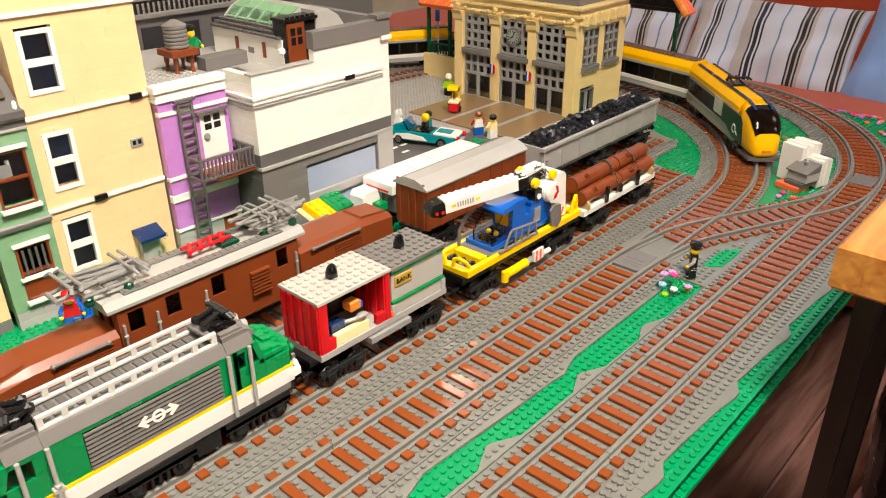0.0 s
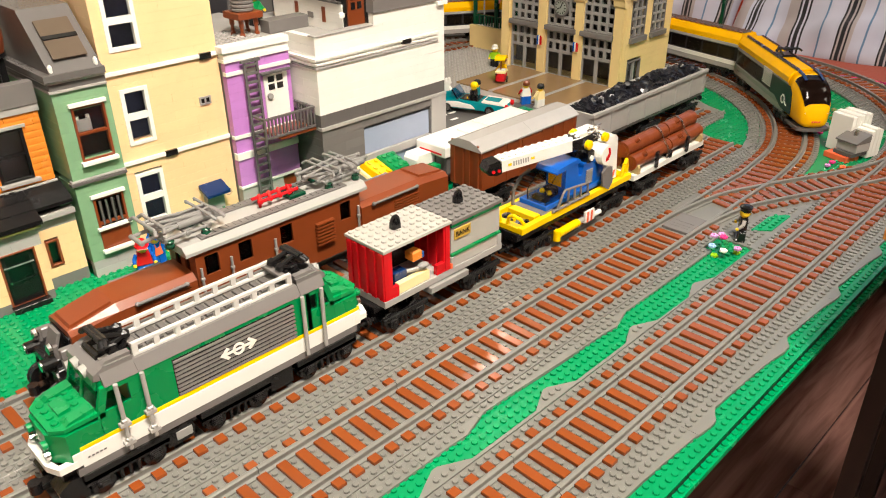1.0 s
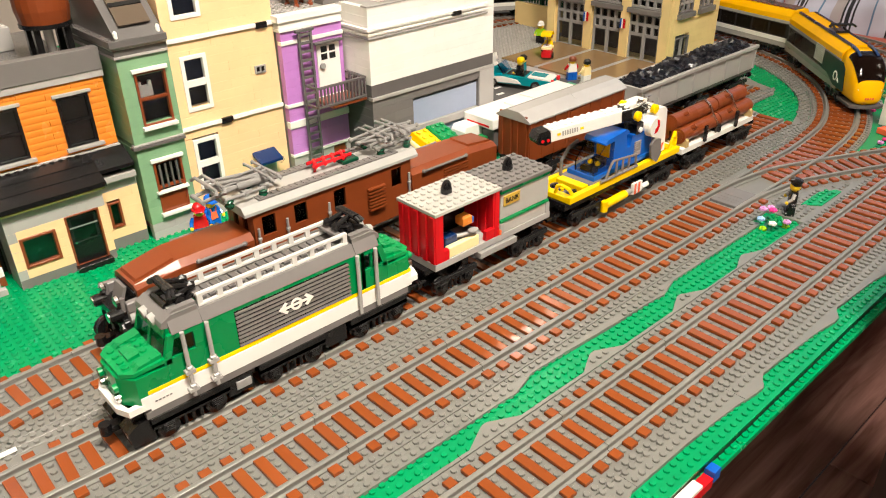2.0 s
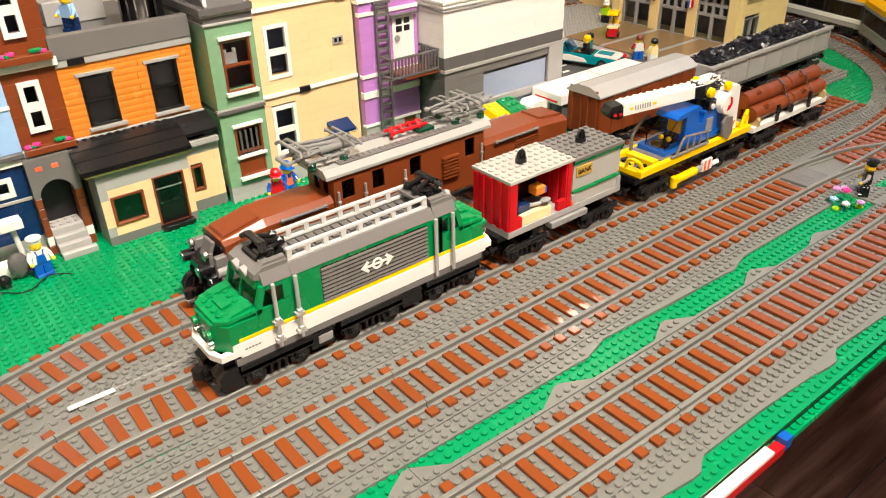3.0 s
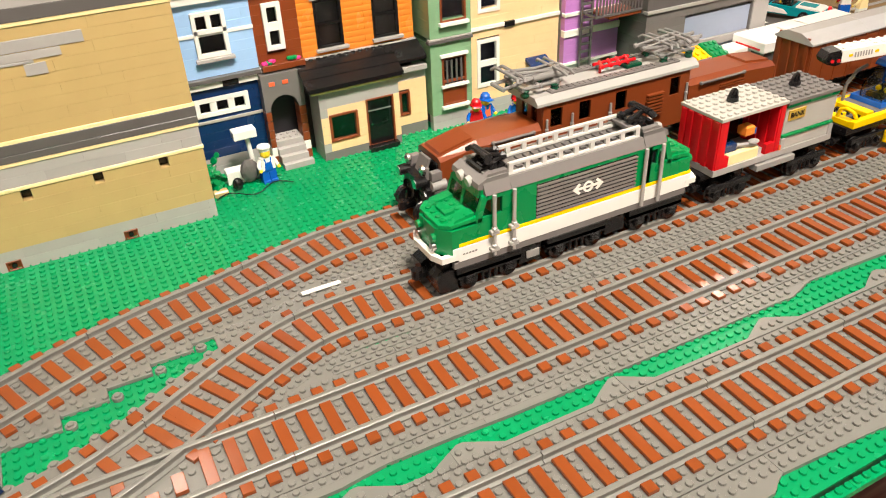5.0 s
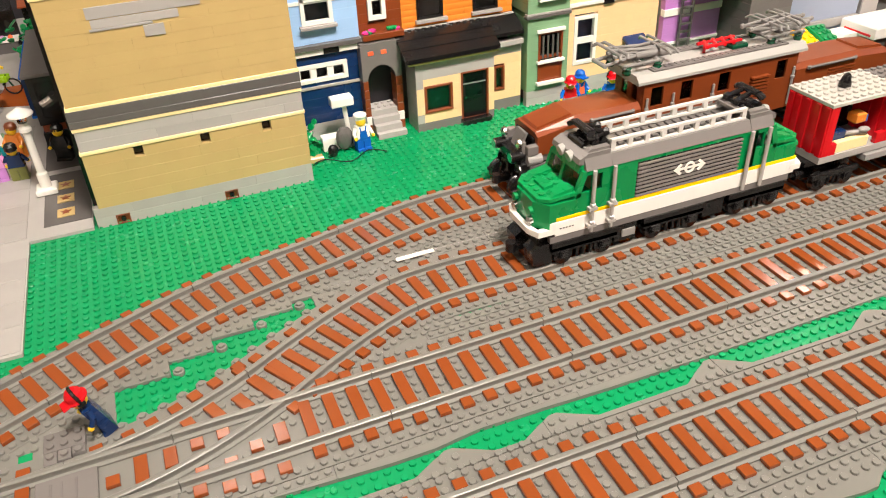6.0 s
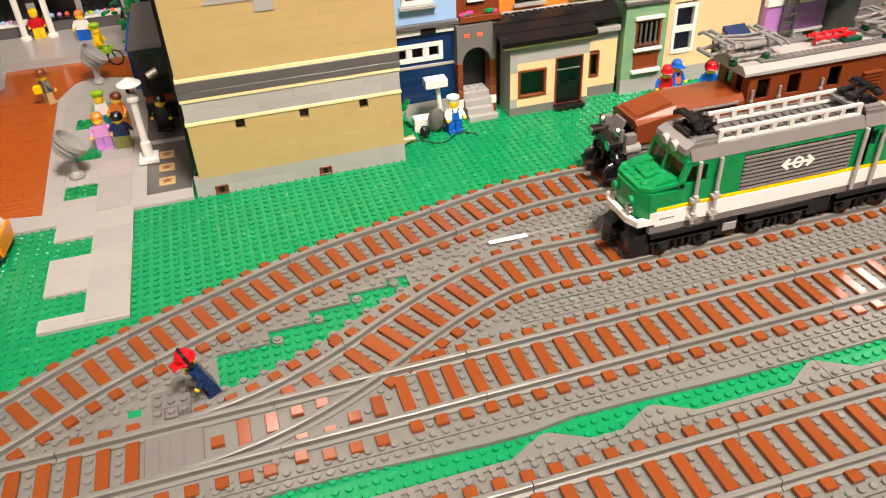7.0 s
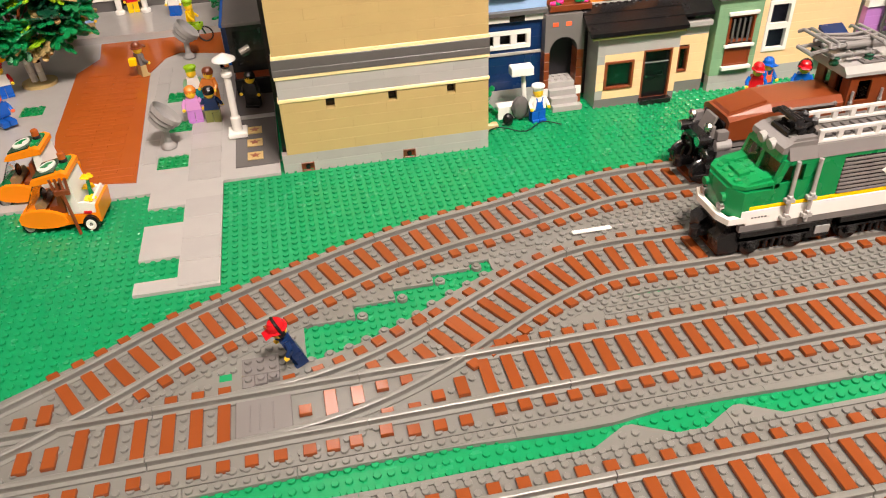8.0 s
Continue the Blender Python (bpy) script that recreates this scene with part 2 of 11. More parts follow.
def part(name, bm, material, parent, label=""):
    """Links a bmesh (or mesh) as one mesh object under a thing or a part."""
    me = bm if isinstance(bm, bpy.types.Mesh) else mesh_of(bm, material, name)
    ob = new(name, me)
    ob.parent = parent
    if label:
        ob["label"] = label
    return ob


def thing(name, m, label, category, group="", kind=""):
    ob = new(name)
    ob.empty_display_size = 0.01
    ob.matrix_basis = m if isinstance(m, Matrix) else Matrix.Translation(m)
    return tagged(ob, label, category, group, kind)


def whole(name, bm, material, label, category, group="", kind="", m=None):
    """A thing of one mesh."""
    ob = new(name, mesh_of(bm, material, name))
    if m is not None:
        ob.matrix_basis = m
    return tagged(ob, label, category, group, kind)


def many(name, pts, z, mat, label, category, kind="stuff", r=0.0024, h=0.0017, n=10):
    """A field of studs as one mesh, from an array of (x, y)."""
    pts = np.asarray(pts, float)
    ang = np.arange(n) * 2 * np.pi / n
    ring = np.stack([np.cos(ang), np.sin(ang)], 1)
    zs = np.broadcast_to(z, (len(pts),))
    lay = []
    for rr, hh in ((r, -0.0005), (r, h * 0.85), (r * 0.9, h)):
        xy = pts[:, None, :] + ring[None] * rr
        lay.append(np.concatenate([xy, np.broadcast_to((zs + hh)[:, None, None], xy.shape[:2] + (1,))], 2))
    v = np.stack(lay, 1).reshape(-1, 3)
    i = np.arange(n); j = (i + 1) % n
    quads = np.concatenate([np.stack([i + k * n, j + k * n, j + (k + 1) * n, i + (k + 1) * n], 1) for k in (0, 1)])
    base = (np.arange(len(pts)) * 3 * n)[:, None]
    faces = (quads[None] + base[:, :, None]).reshape(-1, 4).tolist() + (base + 2 * n + i[None]).tolist()
    me = bpy.data.meshes.new(name)
    me.from_pydata(v.tolist(), [], faces)
    me.materials.append(mat)
    me.validate()
    return tagged(new(name, me), label, category, "", kind)


def grid(x0, x1, y0, y1):
    gx = np.arange(math.ceil(round((x0 - 0.004) / U, 3)) * U + 0.004, x1, U)
    gy = np.arange(math.ceil(round((y0 - 0.004) / U, 3)) * U + 0.004, y1, U)
    return np.stack(np.meshgrid(gx, gy), 2).reshape(-1, 2)


def inside(pts, poly):
    x, y = pts[:, 0], pts[:, 1]
    out = np.zeros(len(pts), bool)
    for (ax, ay), (bx, by) in zip(poly, poly[1:] + poly[:1]):
        cross = ((ay > y) != (by > y)) & (x < (bx - ax) * (y - ay) / (by - ay + 1e-12) + ax)
        out ^= cross
    return out

# ---- the room ----
RX0, RX1, RY0, RY1 = -2.0, 2.3, -1.7, 2.6


def room():
    fl = tagged(new("floor"), "dark brown wooden plank floor under the layout", "floor", "", "structure")
    fl.location = (0, 0, FLOOR_Z)
    rng = random.Random(4)
    cache = {}
    w = 0.12
    y = RY0
    while y < RY1:
        x = RX0 - 0.1 * rng.randrange(8)
        while x < RX1:
            ln = rng.choice((0.7, 0.9, 1.1))
            if x < RX0:
                x, ln = RX0, max(0.2, round(ln - (RX0 - x), 2))
            ln = min(ln, round(RX1 - x, 3))
            if ln < 0.05:
                break
            if ln not in cache:
                cache[ln] = mesh_of(box(bmesh.new(), 0, ln - 0.002, 0, w - 0.002, -0.02, 0, 0.0012), FLOORWOOD, "floor_plank")
            ob = part("floor_plank", cache[ln], None, fl)
            ob.location = (x, y, 0)
            x += ln
        y += w
    for nm, b in (("wall_north", (RX0, RX1, RY1, RY1 + 0.1)), ("wall_south", (RX0, RX1, RY0 - 0.1, RY0)),
                  ("wall_west", (RX0 - 0.1, RX0, RY0, RY1))):
        whole(nm, box(bmesh.new(), *b, FLOOR_Z, CEIL_Z), WALLPAINT, "pale painted plaster room wall", "wall", "", "structure")
    bm = bmesh.new()
    box(bm, RX1, RX1 + 0.1, RY0, RY1, FLOOR_Z, 0.45)
    box(bm, RX1, RX1 + 0.1, RY0, RY1, 1.5, CEIL_Z)
    box(bm, RX1, RX1 + 0.1, RY0, 0.0, 0.45, 1.5)
    box(bm, RX1, RX1 + 0.1, 1.1, RY1, 0.45, 1.5)
    whole("wall_east", bm, WALLPAINT, "pale painted room wall with a window opening", "wall", "", "structure")
    whole("ceiling", box(bmesh.new(), RX0 - 0.1, RX1 + 0.1, RY0 - 0.1, RY1 + 0.1, CEIL_Z, CEIL_Z + 0.08), CEILPAINT, "white painted plaster ceiling", "ceiling", "", "structure")


room()

# ---- the table top of the layout: green baseplates over a brick-built rim ----
X0, X1 = -0.72, 1.436
EDGE = 0.150
bm = bmesh.new()
box(bm, X0, X1, EDGE, 1.62, -0.0016, 0.0)
whole("baseplate", bm, LAWN, "green studded baseplates covering the layout table", "baseplate", "", "structure")
bm = bmesh.new()
for k in range(18):
    x = X0 + k * 0.128
    box(bm, x, min(x + 0.1277, X1), EDGE - 0.0045, EDGE + 0.02, -0.0160, -0.0112, 0.0003)
    box(bm, x + 0.03, min(x + 0.1577, X1), EDGE + 0.001, EDGE + 0.3, -0.0260, -0.0162, 0.0003)
whole("rim", bm, LAWN, "green stepped brick rim along the layout edge", "rim", "", "structure")
bm = bmesh.new()
for k in range(60):
    x = X0 + k * 0.036 + 0.008 * math.sin(k * 2.3)
    box(bm, x, x + 0.0155, EDGE + 0.0042, EDGE + 0.0200, -0.0112, -0.0018, 0.0002)
whole("rim_supports", bm, NAVY, "dark bricks between the rim plates", "bricks", "", "structure")
many("rim_studs", [(x, EDGE - 0.0005) for x in np.arange(X0 + 0.004, X1, U)], -0.0112, LAWN, "green studs along the layout rim", "studs")
bm = bmesh.new()
box(bm, X0, X1, EDGE + 0.002, 1.62, -0.018, -0.0017)
whole("table_board", bm, DARKWOOD, "dark board carrying the railway layout", "table top", "", "structure")
for lx, ly in ((X0 + 0.2, 1.5), (X1 - 0.2, 1.5), (X0 + 0.2, 0.42), (X1 - 0.3, 0.6)):
    whole("trestle", box(bmesh.new(), lx - 0.03, lx + 0.03, ly - 0.03, ly + 0.03, FLOOR_Z, -0.018, 0.002), DARKWOOD, "dark wooden trestle leg under the layout", "table leg", "layout legs")

lawn = [grid(X0, 1.3, EDGE, 0.30), grid(X0, 0.36, 0.37, 0.73), grid(0.86, 1.30, 0.38, 0.66), grid(1.2, X1, 0.15, 0.62), grid(X0, -0.38, 0.37, 0.72)]
lawn = np.unique(np.round(np.concatenate(lawn), 4), axis=0)
many("lawn_studs", lawn, 0.0, LAWN, "green studs of the baseplates", "studs", n=8)

# red, white and blue pieces hanging on the rim
gate = thing("edge_marker", (0.236, EDGE - 0.0032, 0), "red, white and blue marker tiles on the green rim", "marker")
part("red_tile", box(bmesh.new(), 0, 0.080, -0.0045, 0.0030, -0.0158, -0.0075, 0.0003), RED, gate)
part("white_bar", box(bmesh.new(), -0.004, 0.066, -0.0045, 0.0030, -0.0073, -0.0038, 0.0003), WHITE, gate)
part("blue_tile", box(bmesh.new(), 0.0805, 0.089, -0.0045, 0.0030, -0.0130, -0.0035, 0.0003), BLUE, gate)

# ---- tracks ----
def curve_through(pts, step=0.002):
    """A smooth line through points, sampled evenly: rows of x, y, heading."""
    p = [Vector(q) for q in pts]
    p = [2 * p[0] - p[1]] + p + [2 * p[-1] - p[-2]]
    out = []
    for a, b, c, d in zip(p, p[1:], p[2:], p[3:]):
        n = max(2, int((c - b).length / 0.001))
        for i in range(n):
            t = i / n
            out.append(0.5 * ((2 * b) + (c - a) * t + (2 * a - 5 * b + 4 * c - d) * t * t + (3 * b - a - 3 * c + d) * t ** 3))
    out.append(p[-2])
    xy = np.array(out)
    s = np.r_[0, np.cumsum(np.linalg.norm(np.diff(xy, axis=0), axis=1))]
    g = np.arange(0, s[-1], step)
    x, y = np.interp(g, s, xy[:, 0]), np.interp(g, s, xy[:, 1])
    return np.stack([x, y, np.unwrap(np.arctan2(np.gradient(y), np.gradient(x)))], 1)


def arc(cx, cy, r, a0, a1, n=12):
    return [(cx + r * math.cos(radians(a0 + (a1 - a0) * i / n)), cy + r * math.sin(radians(a0 + (a1 - a0) * i / n))) for i in range(n + 1)]


def spot(path, s, lat=0.0, step=0.002):
    i = min(max(s / step, 0), len(path) - 1.001)
    k = int(i); f = i - k
    x, y, h = path[k] * (1 - f) + path[k + 1] * f
    return x - lat * math.sin(h), y + lat * math.cos(h), h


def sweep(bm, path, profile, s0, s1, step=0.004):
    """A closed profile of (lateral, z) drawn along a stretch of path."""
    length = (len(path) - 1) * 0.002
    s0, s1 = max(0, s0), min(length, s1)
    n = max(1, round((s1 - s0) / step))
    rings = []
    for i in range(n + 1):
        ring = []
        for lat, z in profile:
            x, y, _ = spot(path, s0 + (s1 - s0) * i / n, lat)
            ring.append(bm.verts.new((x, y, z)))
        rings.append(ring)
    m = len(profile)
    for a, b in zip(rings, rings[1:]):
        for i in range(m):
            bm.faces.new((a[i], a[(i + 1) % m], b[(i + 1) % m], b[i]))
    bm.faces.new(rings[0]); bm.faces.new(rings[-1][::-1])


def tile_mesh(w, d, z0=0.0033, z1=0.0064):
    return mesh_of(box(bmesh.new(), -w / 2, w / 2, -d / 2, d / 2, z0, z1, 0.00035), PLANK, "sleeper_tile")


LONG, SHORT, PAIR, LONG3 = tile_mesh(0.0078, 0.0318), tile_mesh(0.0078, 0.0078), tile_mesh(0.0078, 0.0158), tile_mesh(0.0078, 0.0238)
RAIL = [(-0.0040, 0.0034), (-0.0040, 0.0046), (-0.0017, 0.0054), (-0.0014, 0.0076), (-0.0019, 0.0080), (-0.0019, 0.0094), (-0.0012, 0.0098),
        (0.0012, 0.0098), (0.0019, 0.0094), (0.0019, 0.0080), (0.0014, 0.0076), (0.0017, 0.0054), (0.0040, 0.0046), (0.0040, 0.0034)]
ballast_studs = []
rng = random.Random(7)


def railway(label, pts, top, gaps=(), rail_gaps=(), half=0.0397, far=None, outer=True, piece=0.128, side_studs=True, at=None, sink=0.0):
    """A line of track: grey ballast, two rails in lengths, brown sleepers between and beside them. far: the bed's width on its right-hand side, along the line."""
    path = curve_through(pts)
    length = (len(path) - 1) * 0.002
    tr = thing("railway_track", (0, 0, 0), label, "railway track", "tracks of the layout")
    bm = bmesh.new()
    far = far or (lambda s: half)
    n = max(1, round(length / 0.008))
    rings = []
    for i in range(n + 1):
        s = length * i / n
        rings.append([bm.verts.new((*spot(path, s, lat)[:2], z)) for lat, z in ((-far(s), 0.0002), (-far(s), top), (half, top), (half, 0.0002))])
    for a, b in zip(rings, rings[1:]):
        for i in range(4):
            bm.faces.new((a[i], a[(i + 1) % 4], b[(i + 1) % 4], b[i]))
    bm.faces.new(rings[0]); bm.faces.new(rings[-1][::-1])
    part("ballast_bed", bm, BALLAST, tr, "grey studded ballast plates")
    s = 0.0
    while s < length - 0.01:
        for lat in (-0.02, 0.02):
            mid = s + piece / 2
            if any(a < mid < b for a, b in rail_gaps):
                continue
            bm = bmesh.new()
            sweep(bm, path, [(lat + l, z - sink) for l, z in RAIL], s, s + piece - 0.0006)
            part("rail", bm, RAILGREY, tr)
        s += piece
    for s in (at or [k * 0.016 for k in range(int(length / 0.016) + 1)]):
        if any(a < s < b for a, b in gaps):
            continue
        for me, lat in ((LONG, 0), (SHORT, 0.028), (SHORT, -0.028)):
            if lat and not outer:
                continue
            x, y, h = spot(path, s, lat)
            ob = part("sleeper", me, None, tr)
            ob.matrix_basis = Matrix.Translation((x, y, rng.uniform(0, 0.00012))) @ Matrix.Rotation(h + rng.uniform(-0.012, 0.012), 4, "Z")
        if s + 0.008 < length:
            for lat in (-0.028, -0.012, -0.004, 0.004, 0.012, 0.028):
                ballast_studs.append((*spot(path, s + 0.008, lat)[:2], top))
    if side_studs:
        for s in np.arange(0, length, 0.008):
            for lat in (-0.036, 0.036):
                if lat < 0 and far(s) < 0.039:
                    continue
                ballast_studs.append((*spot(path, s, lat)[:2], top))
    return tr, path


YA, YB, YC, YD = 0.436, 0.340, 0.220, 0.540
A_PTS = [(0.964, YA), (0.7, YA), (0.4, YA), (0.1, YA), (0.03, YA), (-0.02, 0.4375), (-0.06, 0.4335), (-0.10, 0.4190), (-0.14, 0.3985), (-0.18, 0.3755), (-0.225, 0.356), (-0.27, 0.345), (-0.33, YB)]
D_PTS = [(1.076, YD), (0.7, YD), (0.4, YD), (0.1, YD), (0.05, YD), (0.0, 0.5375), (-0.05, 0.5275), (-0.10, 0.5155), (-0.15, 0.5055), (-0.2, 0.4915), (-0.25, 0.4715), (-0.302, 0.4490), (-0.3540, 0.4235), (-0.4030, 0.3930), (-0.452, 0.3655), (-0.5, 0.345), (-0.56, YB)]
B_PTS = [(-0.620, YB), (-0.3, YB), (0.0, YB), (0.4, YB), (0.8, YB)] + arc(0.885, YB + 0.448, 0.448, -90, 90) + [(0.5, YB + 0.896), (0.1, YB + 0.896)]
C_PTS = [(-0.620, 0.2330), (-0.3, 0.2295), (-0.12, 0.2275), (0.09, 0.2247), (0.2, 0.2225), (0.33, 0.2207), (0.5, YC), (0.8, YC)] + arc(1.043, YC + 0.448, 0.448, -90, 100)
X_PTS = [(0.66, YB), (0.70, YB - 0.001), (0.74, YB - 0.005), (0.79, 0.3255), (0.84, 0.3045), (0.89, 0.2815), (0.94, 0.2570), (0.99, 0.2350), (1.04, 0.2235), (1.1, 0.2235)]

track_a, path_a = railway("siding of the goods train with brown sleeper tiles on grey ballast", A_PTS, 0.00320, gaps=[(1.165, 9)], far=lambda s: 0.0397 if s < 0.965 else 0.0385, sink=0.00025)
track_b, path_b = railway("through track with brown sleeper tiles on grey ballast", B_PTS, 0.00312, gaps=[(0.0, 0.452), (1.33, 1.40)])
track_c, path_c = railway("outer track with brown sleeper tiles on grey ballast", C_PTS, 0.00304, at=[0.6315 - 0.017 * k for k in range(36, 0, -1)] + [0.6315 + 0.0167 * k for k in range(7)] + [0.7317 + 0.0165 * k for k in range(1, 10)] + [0.8802 + 0.016 * k for k in range(1, 164)])
track_d, path_d = railway("back siding with brown sleeper tiles on grey ballast", D_PTS, 0.00328, far=lambda s: 0.0322, at=[0.016 * k for k in range(89)] + [1.4232 + 0.0168 * k for k in range(7)], sink=0.0004)
track_x, path_x = railway("crossover track between two lines with grey switch blades", X_PTS, 0.00296, gaps=[(0.0, 0.10), (0.35, 9)], side_studs=False, half=0.036, sink=0.00025)
for ob in [o for o in track_d.children if o.data is SHORT and abs(o.matrix_basis.translation.x + 0.405) < 0.014 and o.matrix_basis.translation.y < 0.368]:
    bpy.data.objects.remove(ob)

# smooth grey switch plates, and short tiles round the switches
def switch_plate(x0, x1, y, label):
    sw = thing("switch_plate", (0, 0, 0), label, "track switch", "track switches")
    part("plate", box(bmesh.new(), x0, x1, y - 0.0155, y + 0.0155, 0.0033, 0.0066, 0.0004), DGREY, sw)
    for dx in (0.008, 0.014, 0.022):
        part("rib", box(bmesh.new(), x0 + dx, x0 + dx + 0.0012, y - 0.011, y + 0.011, 0.0062, 0.0069, 0.0002), DGREY, sw)
    return sw


switch_plate(-0.314, -0.280, YB, "smooth grey switch plate between the rails")
switch_plate(0.672, 0.716, YB, "smooth grey switch plate between the rails")
switch_plate(1.085, 1.125, 0.2245, "smooth grey switch plate between the rails")
SKEW = [(-0.261, 0.373, SHORT, 14), (-0.247, 0.378, SHORT, 18), (-0.232, 0.384, SHORT, 22), (-0.219, 0.391, SHORT, 25), (-0.205, 0.398, SHORT, 27), (-0.188, 0.407, SHORT, 28),
        (-0.159, 0.388, LONG, 27), (-0.175, 0.380, PAIR, 27), (-0.191, 0.372, PAIR, 25), (-0.209, 0.371, PAIR, 24), (-0.226, 0.368, SHORT, 18), (-0.280, 0.369, SHORT, 8)]
for x, y, me, turn in SKEW:
    ob = part("sleeper", me, None, track_a)
    ob.matrix_basis = Matrix.Translation((x, y, 0.0001)) @ Matrix.Rotation(radians(turn), 4, "Z")
for x, y, me in ((-0.207, 0.350, SHORT), (-0.223, 0.349, SHORT), (-0.239, 0.344, PAIR), (-0.256, 0.341, LONG3), (-0.272, 0.340, SHORT), (-0.190, 0.332, SHORT), (-0.174, 0.336, PAIR), (-0.206, 0.325, SHORT), (-0.223, 0.325, SHORT),
                 (-0.226, 0.312, SHORT), (-0.2445, 0.308, SHORT), (-0.258, 0.308, SHORT), (-0.2716, 0.308, SHORT), (-0.2884, 0.308, SHORT), (-0.3049, 0.308, SHORT), (-0.210, 0.308, SHORT), (-0.194, 0.308, SHORT), (-0.178, 0.308, SHORT),
                 (-0.4206, 0.338, PAIR), (-0.4362, 0.338, PAIR), (-0.4302, 0.3749, PAIR), (-0.4447, 0.3676, PAIR)) + tuple(
                (x, y, me) for x in (-0.3210, -0.3375, -0.3540, -0.3706, -0.3875, -0.4049) for y, me in ((YB, LONG), (0.3075, SHORT), (0.3675, SHORT)) if not (me is SHORT and y > YB and x < -0.36)) + tuple((-0.42 - 0.0168 * k, 0.3078, SHORT) for k in range(10)):
    ob = part("sleeper", me, None, track_b)
    ob.location = (x, y, 0.0001)

for x in (-0.3292, -0.3458, -0.3623, -0.3790, -0.3962):
    ballast_studs += [(x, YB + dy, 0.00312) for dy in (-0.012, -0.004, 0.004, 0.012)]

# ballast between the lines, in plates with open joints
def plates(name, label, xs, ys, top):
    th = thing(name, (0, 0, 0), label, "ballast", "ballast between tracks")
    r = random.Random(len(label))
    for y0, y1 in ys:
        x = xs[0]
        while x < xs[1] - 0.004:
            ln = min(r.choice((6, 8, 8, 16)) * U, xs[1] - x)
            part("ballast_plate", box(bmesh.new(), x + 0.00015, x + ln - 0.00015, y0 + 0.0006, y1 - 0.0006, 0.0003, top + r.uniform(-0.00008, 0.00008), 0.0003), BALLAST, th)
            for sx in np.arange(x + 0.004, x + ln - 0.003, U):
                for sy in np.arange(y0 + 0.004, y1 - 0.002, U):
                    ballast_studs.append((sx, sy, top))
            x += ln


plates("ballast", "grey studded ballast plates between two tracks", (-0.06, 0.97), [(0.3800, 0.3880), (0.3880, 0.3960)], 0.0034)
plates("ballast", "grey studded ballast plates with an open joint between sidings", (-0.03, 0.97), [(0.4760, 0.4840), (0.4840, 0.4920), (0.4920, 0.5000)], 0.0034)
plates("ballast", "grey studded ballast plates beside the through track", (-0.60, 0.66), [(0.2920, 0.3000)], 0.00335)

# wavy grey ballast edges lying on the green
line_c = lambda x: float(np.interp(x, [p[0] for p in C_PTS[:8]], [p[1] for p in C_PTS[:8]]))


def wavy(label, edge, base, top, studs_y, seed):
    """A strip between an outline (x rising) and a base line, laid in plates of eight to sixteen studs."""
    th = thing("ballast_edge", (0, 0, 0), label, "ballast", "wavy ballast edges")
    r = random.Random(seed)
    ex, ey = np.array(edge).T
    x = ex[0]
    while x < ex[-1] - 0.004:
        x1 = min(x + r.choice((8, 12, 16)) * U, ex[-1])
        a, b = x + 0.00016, x1 - 0.00016
        out = [(a, float(np.interp(a, ex, ey)))] + [(px, py) for px, py in edge if a < px < b] + [(b, float(np.interp(b, ex, ey)))]
        part("ballast_plate", prism(bmesh.new(), out + [(b, base(b)), (a, base(a))], "z", 0.0003, top + r.uniform(-0.00007, 0.00007)), BALLAST, th)
        x = x1
    side = 1 if base(0) < ey.mean() else -1
    for sy in studs_y:
        for sx in np.arange(ex[0] + 0.004, ex[-1], U):
            if all((np.interp(sx + dx, ex, ey) - sy) * side > 0.0026 for dx in (-0.003, 0, 0.003)):
                ballast_studs.append((sx, sy, top))


def swells(x0, x1, y, out, tips):
    """Long shallow swells that end in a blunt step."""
    e = [(x0, y)]
    for x in tips:
        e += [(x - 0.088, y + out * 0.12), (x - 0.030, y + out * 0.60), (x - 0.006, y + out), (x + 0.003, y + out), (x + 0.010, y + out * 0.4), (x + 0.017, y)]
    return e + [(x1, y)]


def steps_up(base, tips):
    """Blunt steps with a gentle fall after each, on a base line given by (x, y)."""
    bx, by = np.array(base).T
    foot = lambda x: float(np.interp(x, bx, by))
    e = [base[0]]
    for x, y in tips:
        e += [(x - 0.025, foot(x - 0.025)), (x - 0.013, foot(x) * 0.45 + y * 0.55), (x - 0.002, y), (x + 0.003, y), (x + 0.026, foot(x + 0.026))]
    return e + [base[-1]]


wavy("grey ballast edge with wavy outline on the green rim side", swells(-0.6, 1.05, 0.1680, -0.0078, (-0.52, -0.39, -0.265, -0.138, -0.010, 0.118, 0.2415, 0.4125, 0.543, 0.66, 0.775, 0.90)), lambda x: line_c(x) - 0.0405, 0.00318, (0.1800, 0.1725), 3)
wavy("grey ballast edge with wavy outline beside the green strip",
     steps_up([(-0.6, 0.2782), (-0.29, 0.2768), (-0.13, 0.2715), (0.10, 0.2685), (0.20, 0.2655), (0.33, 0.2640), (0.45, 0.2632), (0.54, 0.2618), (0.70, 0.2608)],
              [(-0.086, 0.2830), (-0.016, 0.2822), (0.1010, 0.2822), (0.2350, 0.2768), (0.3570, 0.2755), (0.4790, 0.2735), (0.5850, 0.2705)]), lambda x: line_c(x) + 0.0405, 0.00318, (0.2675, 0.2755), 5)
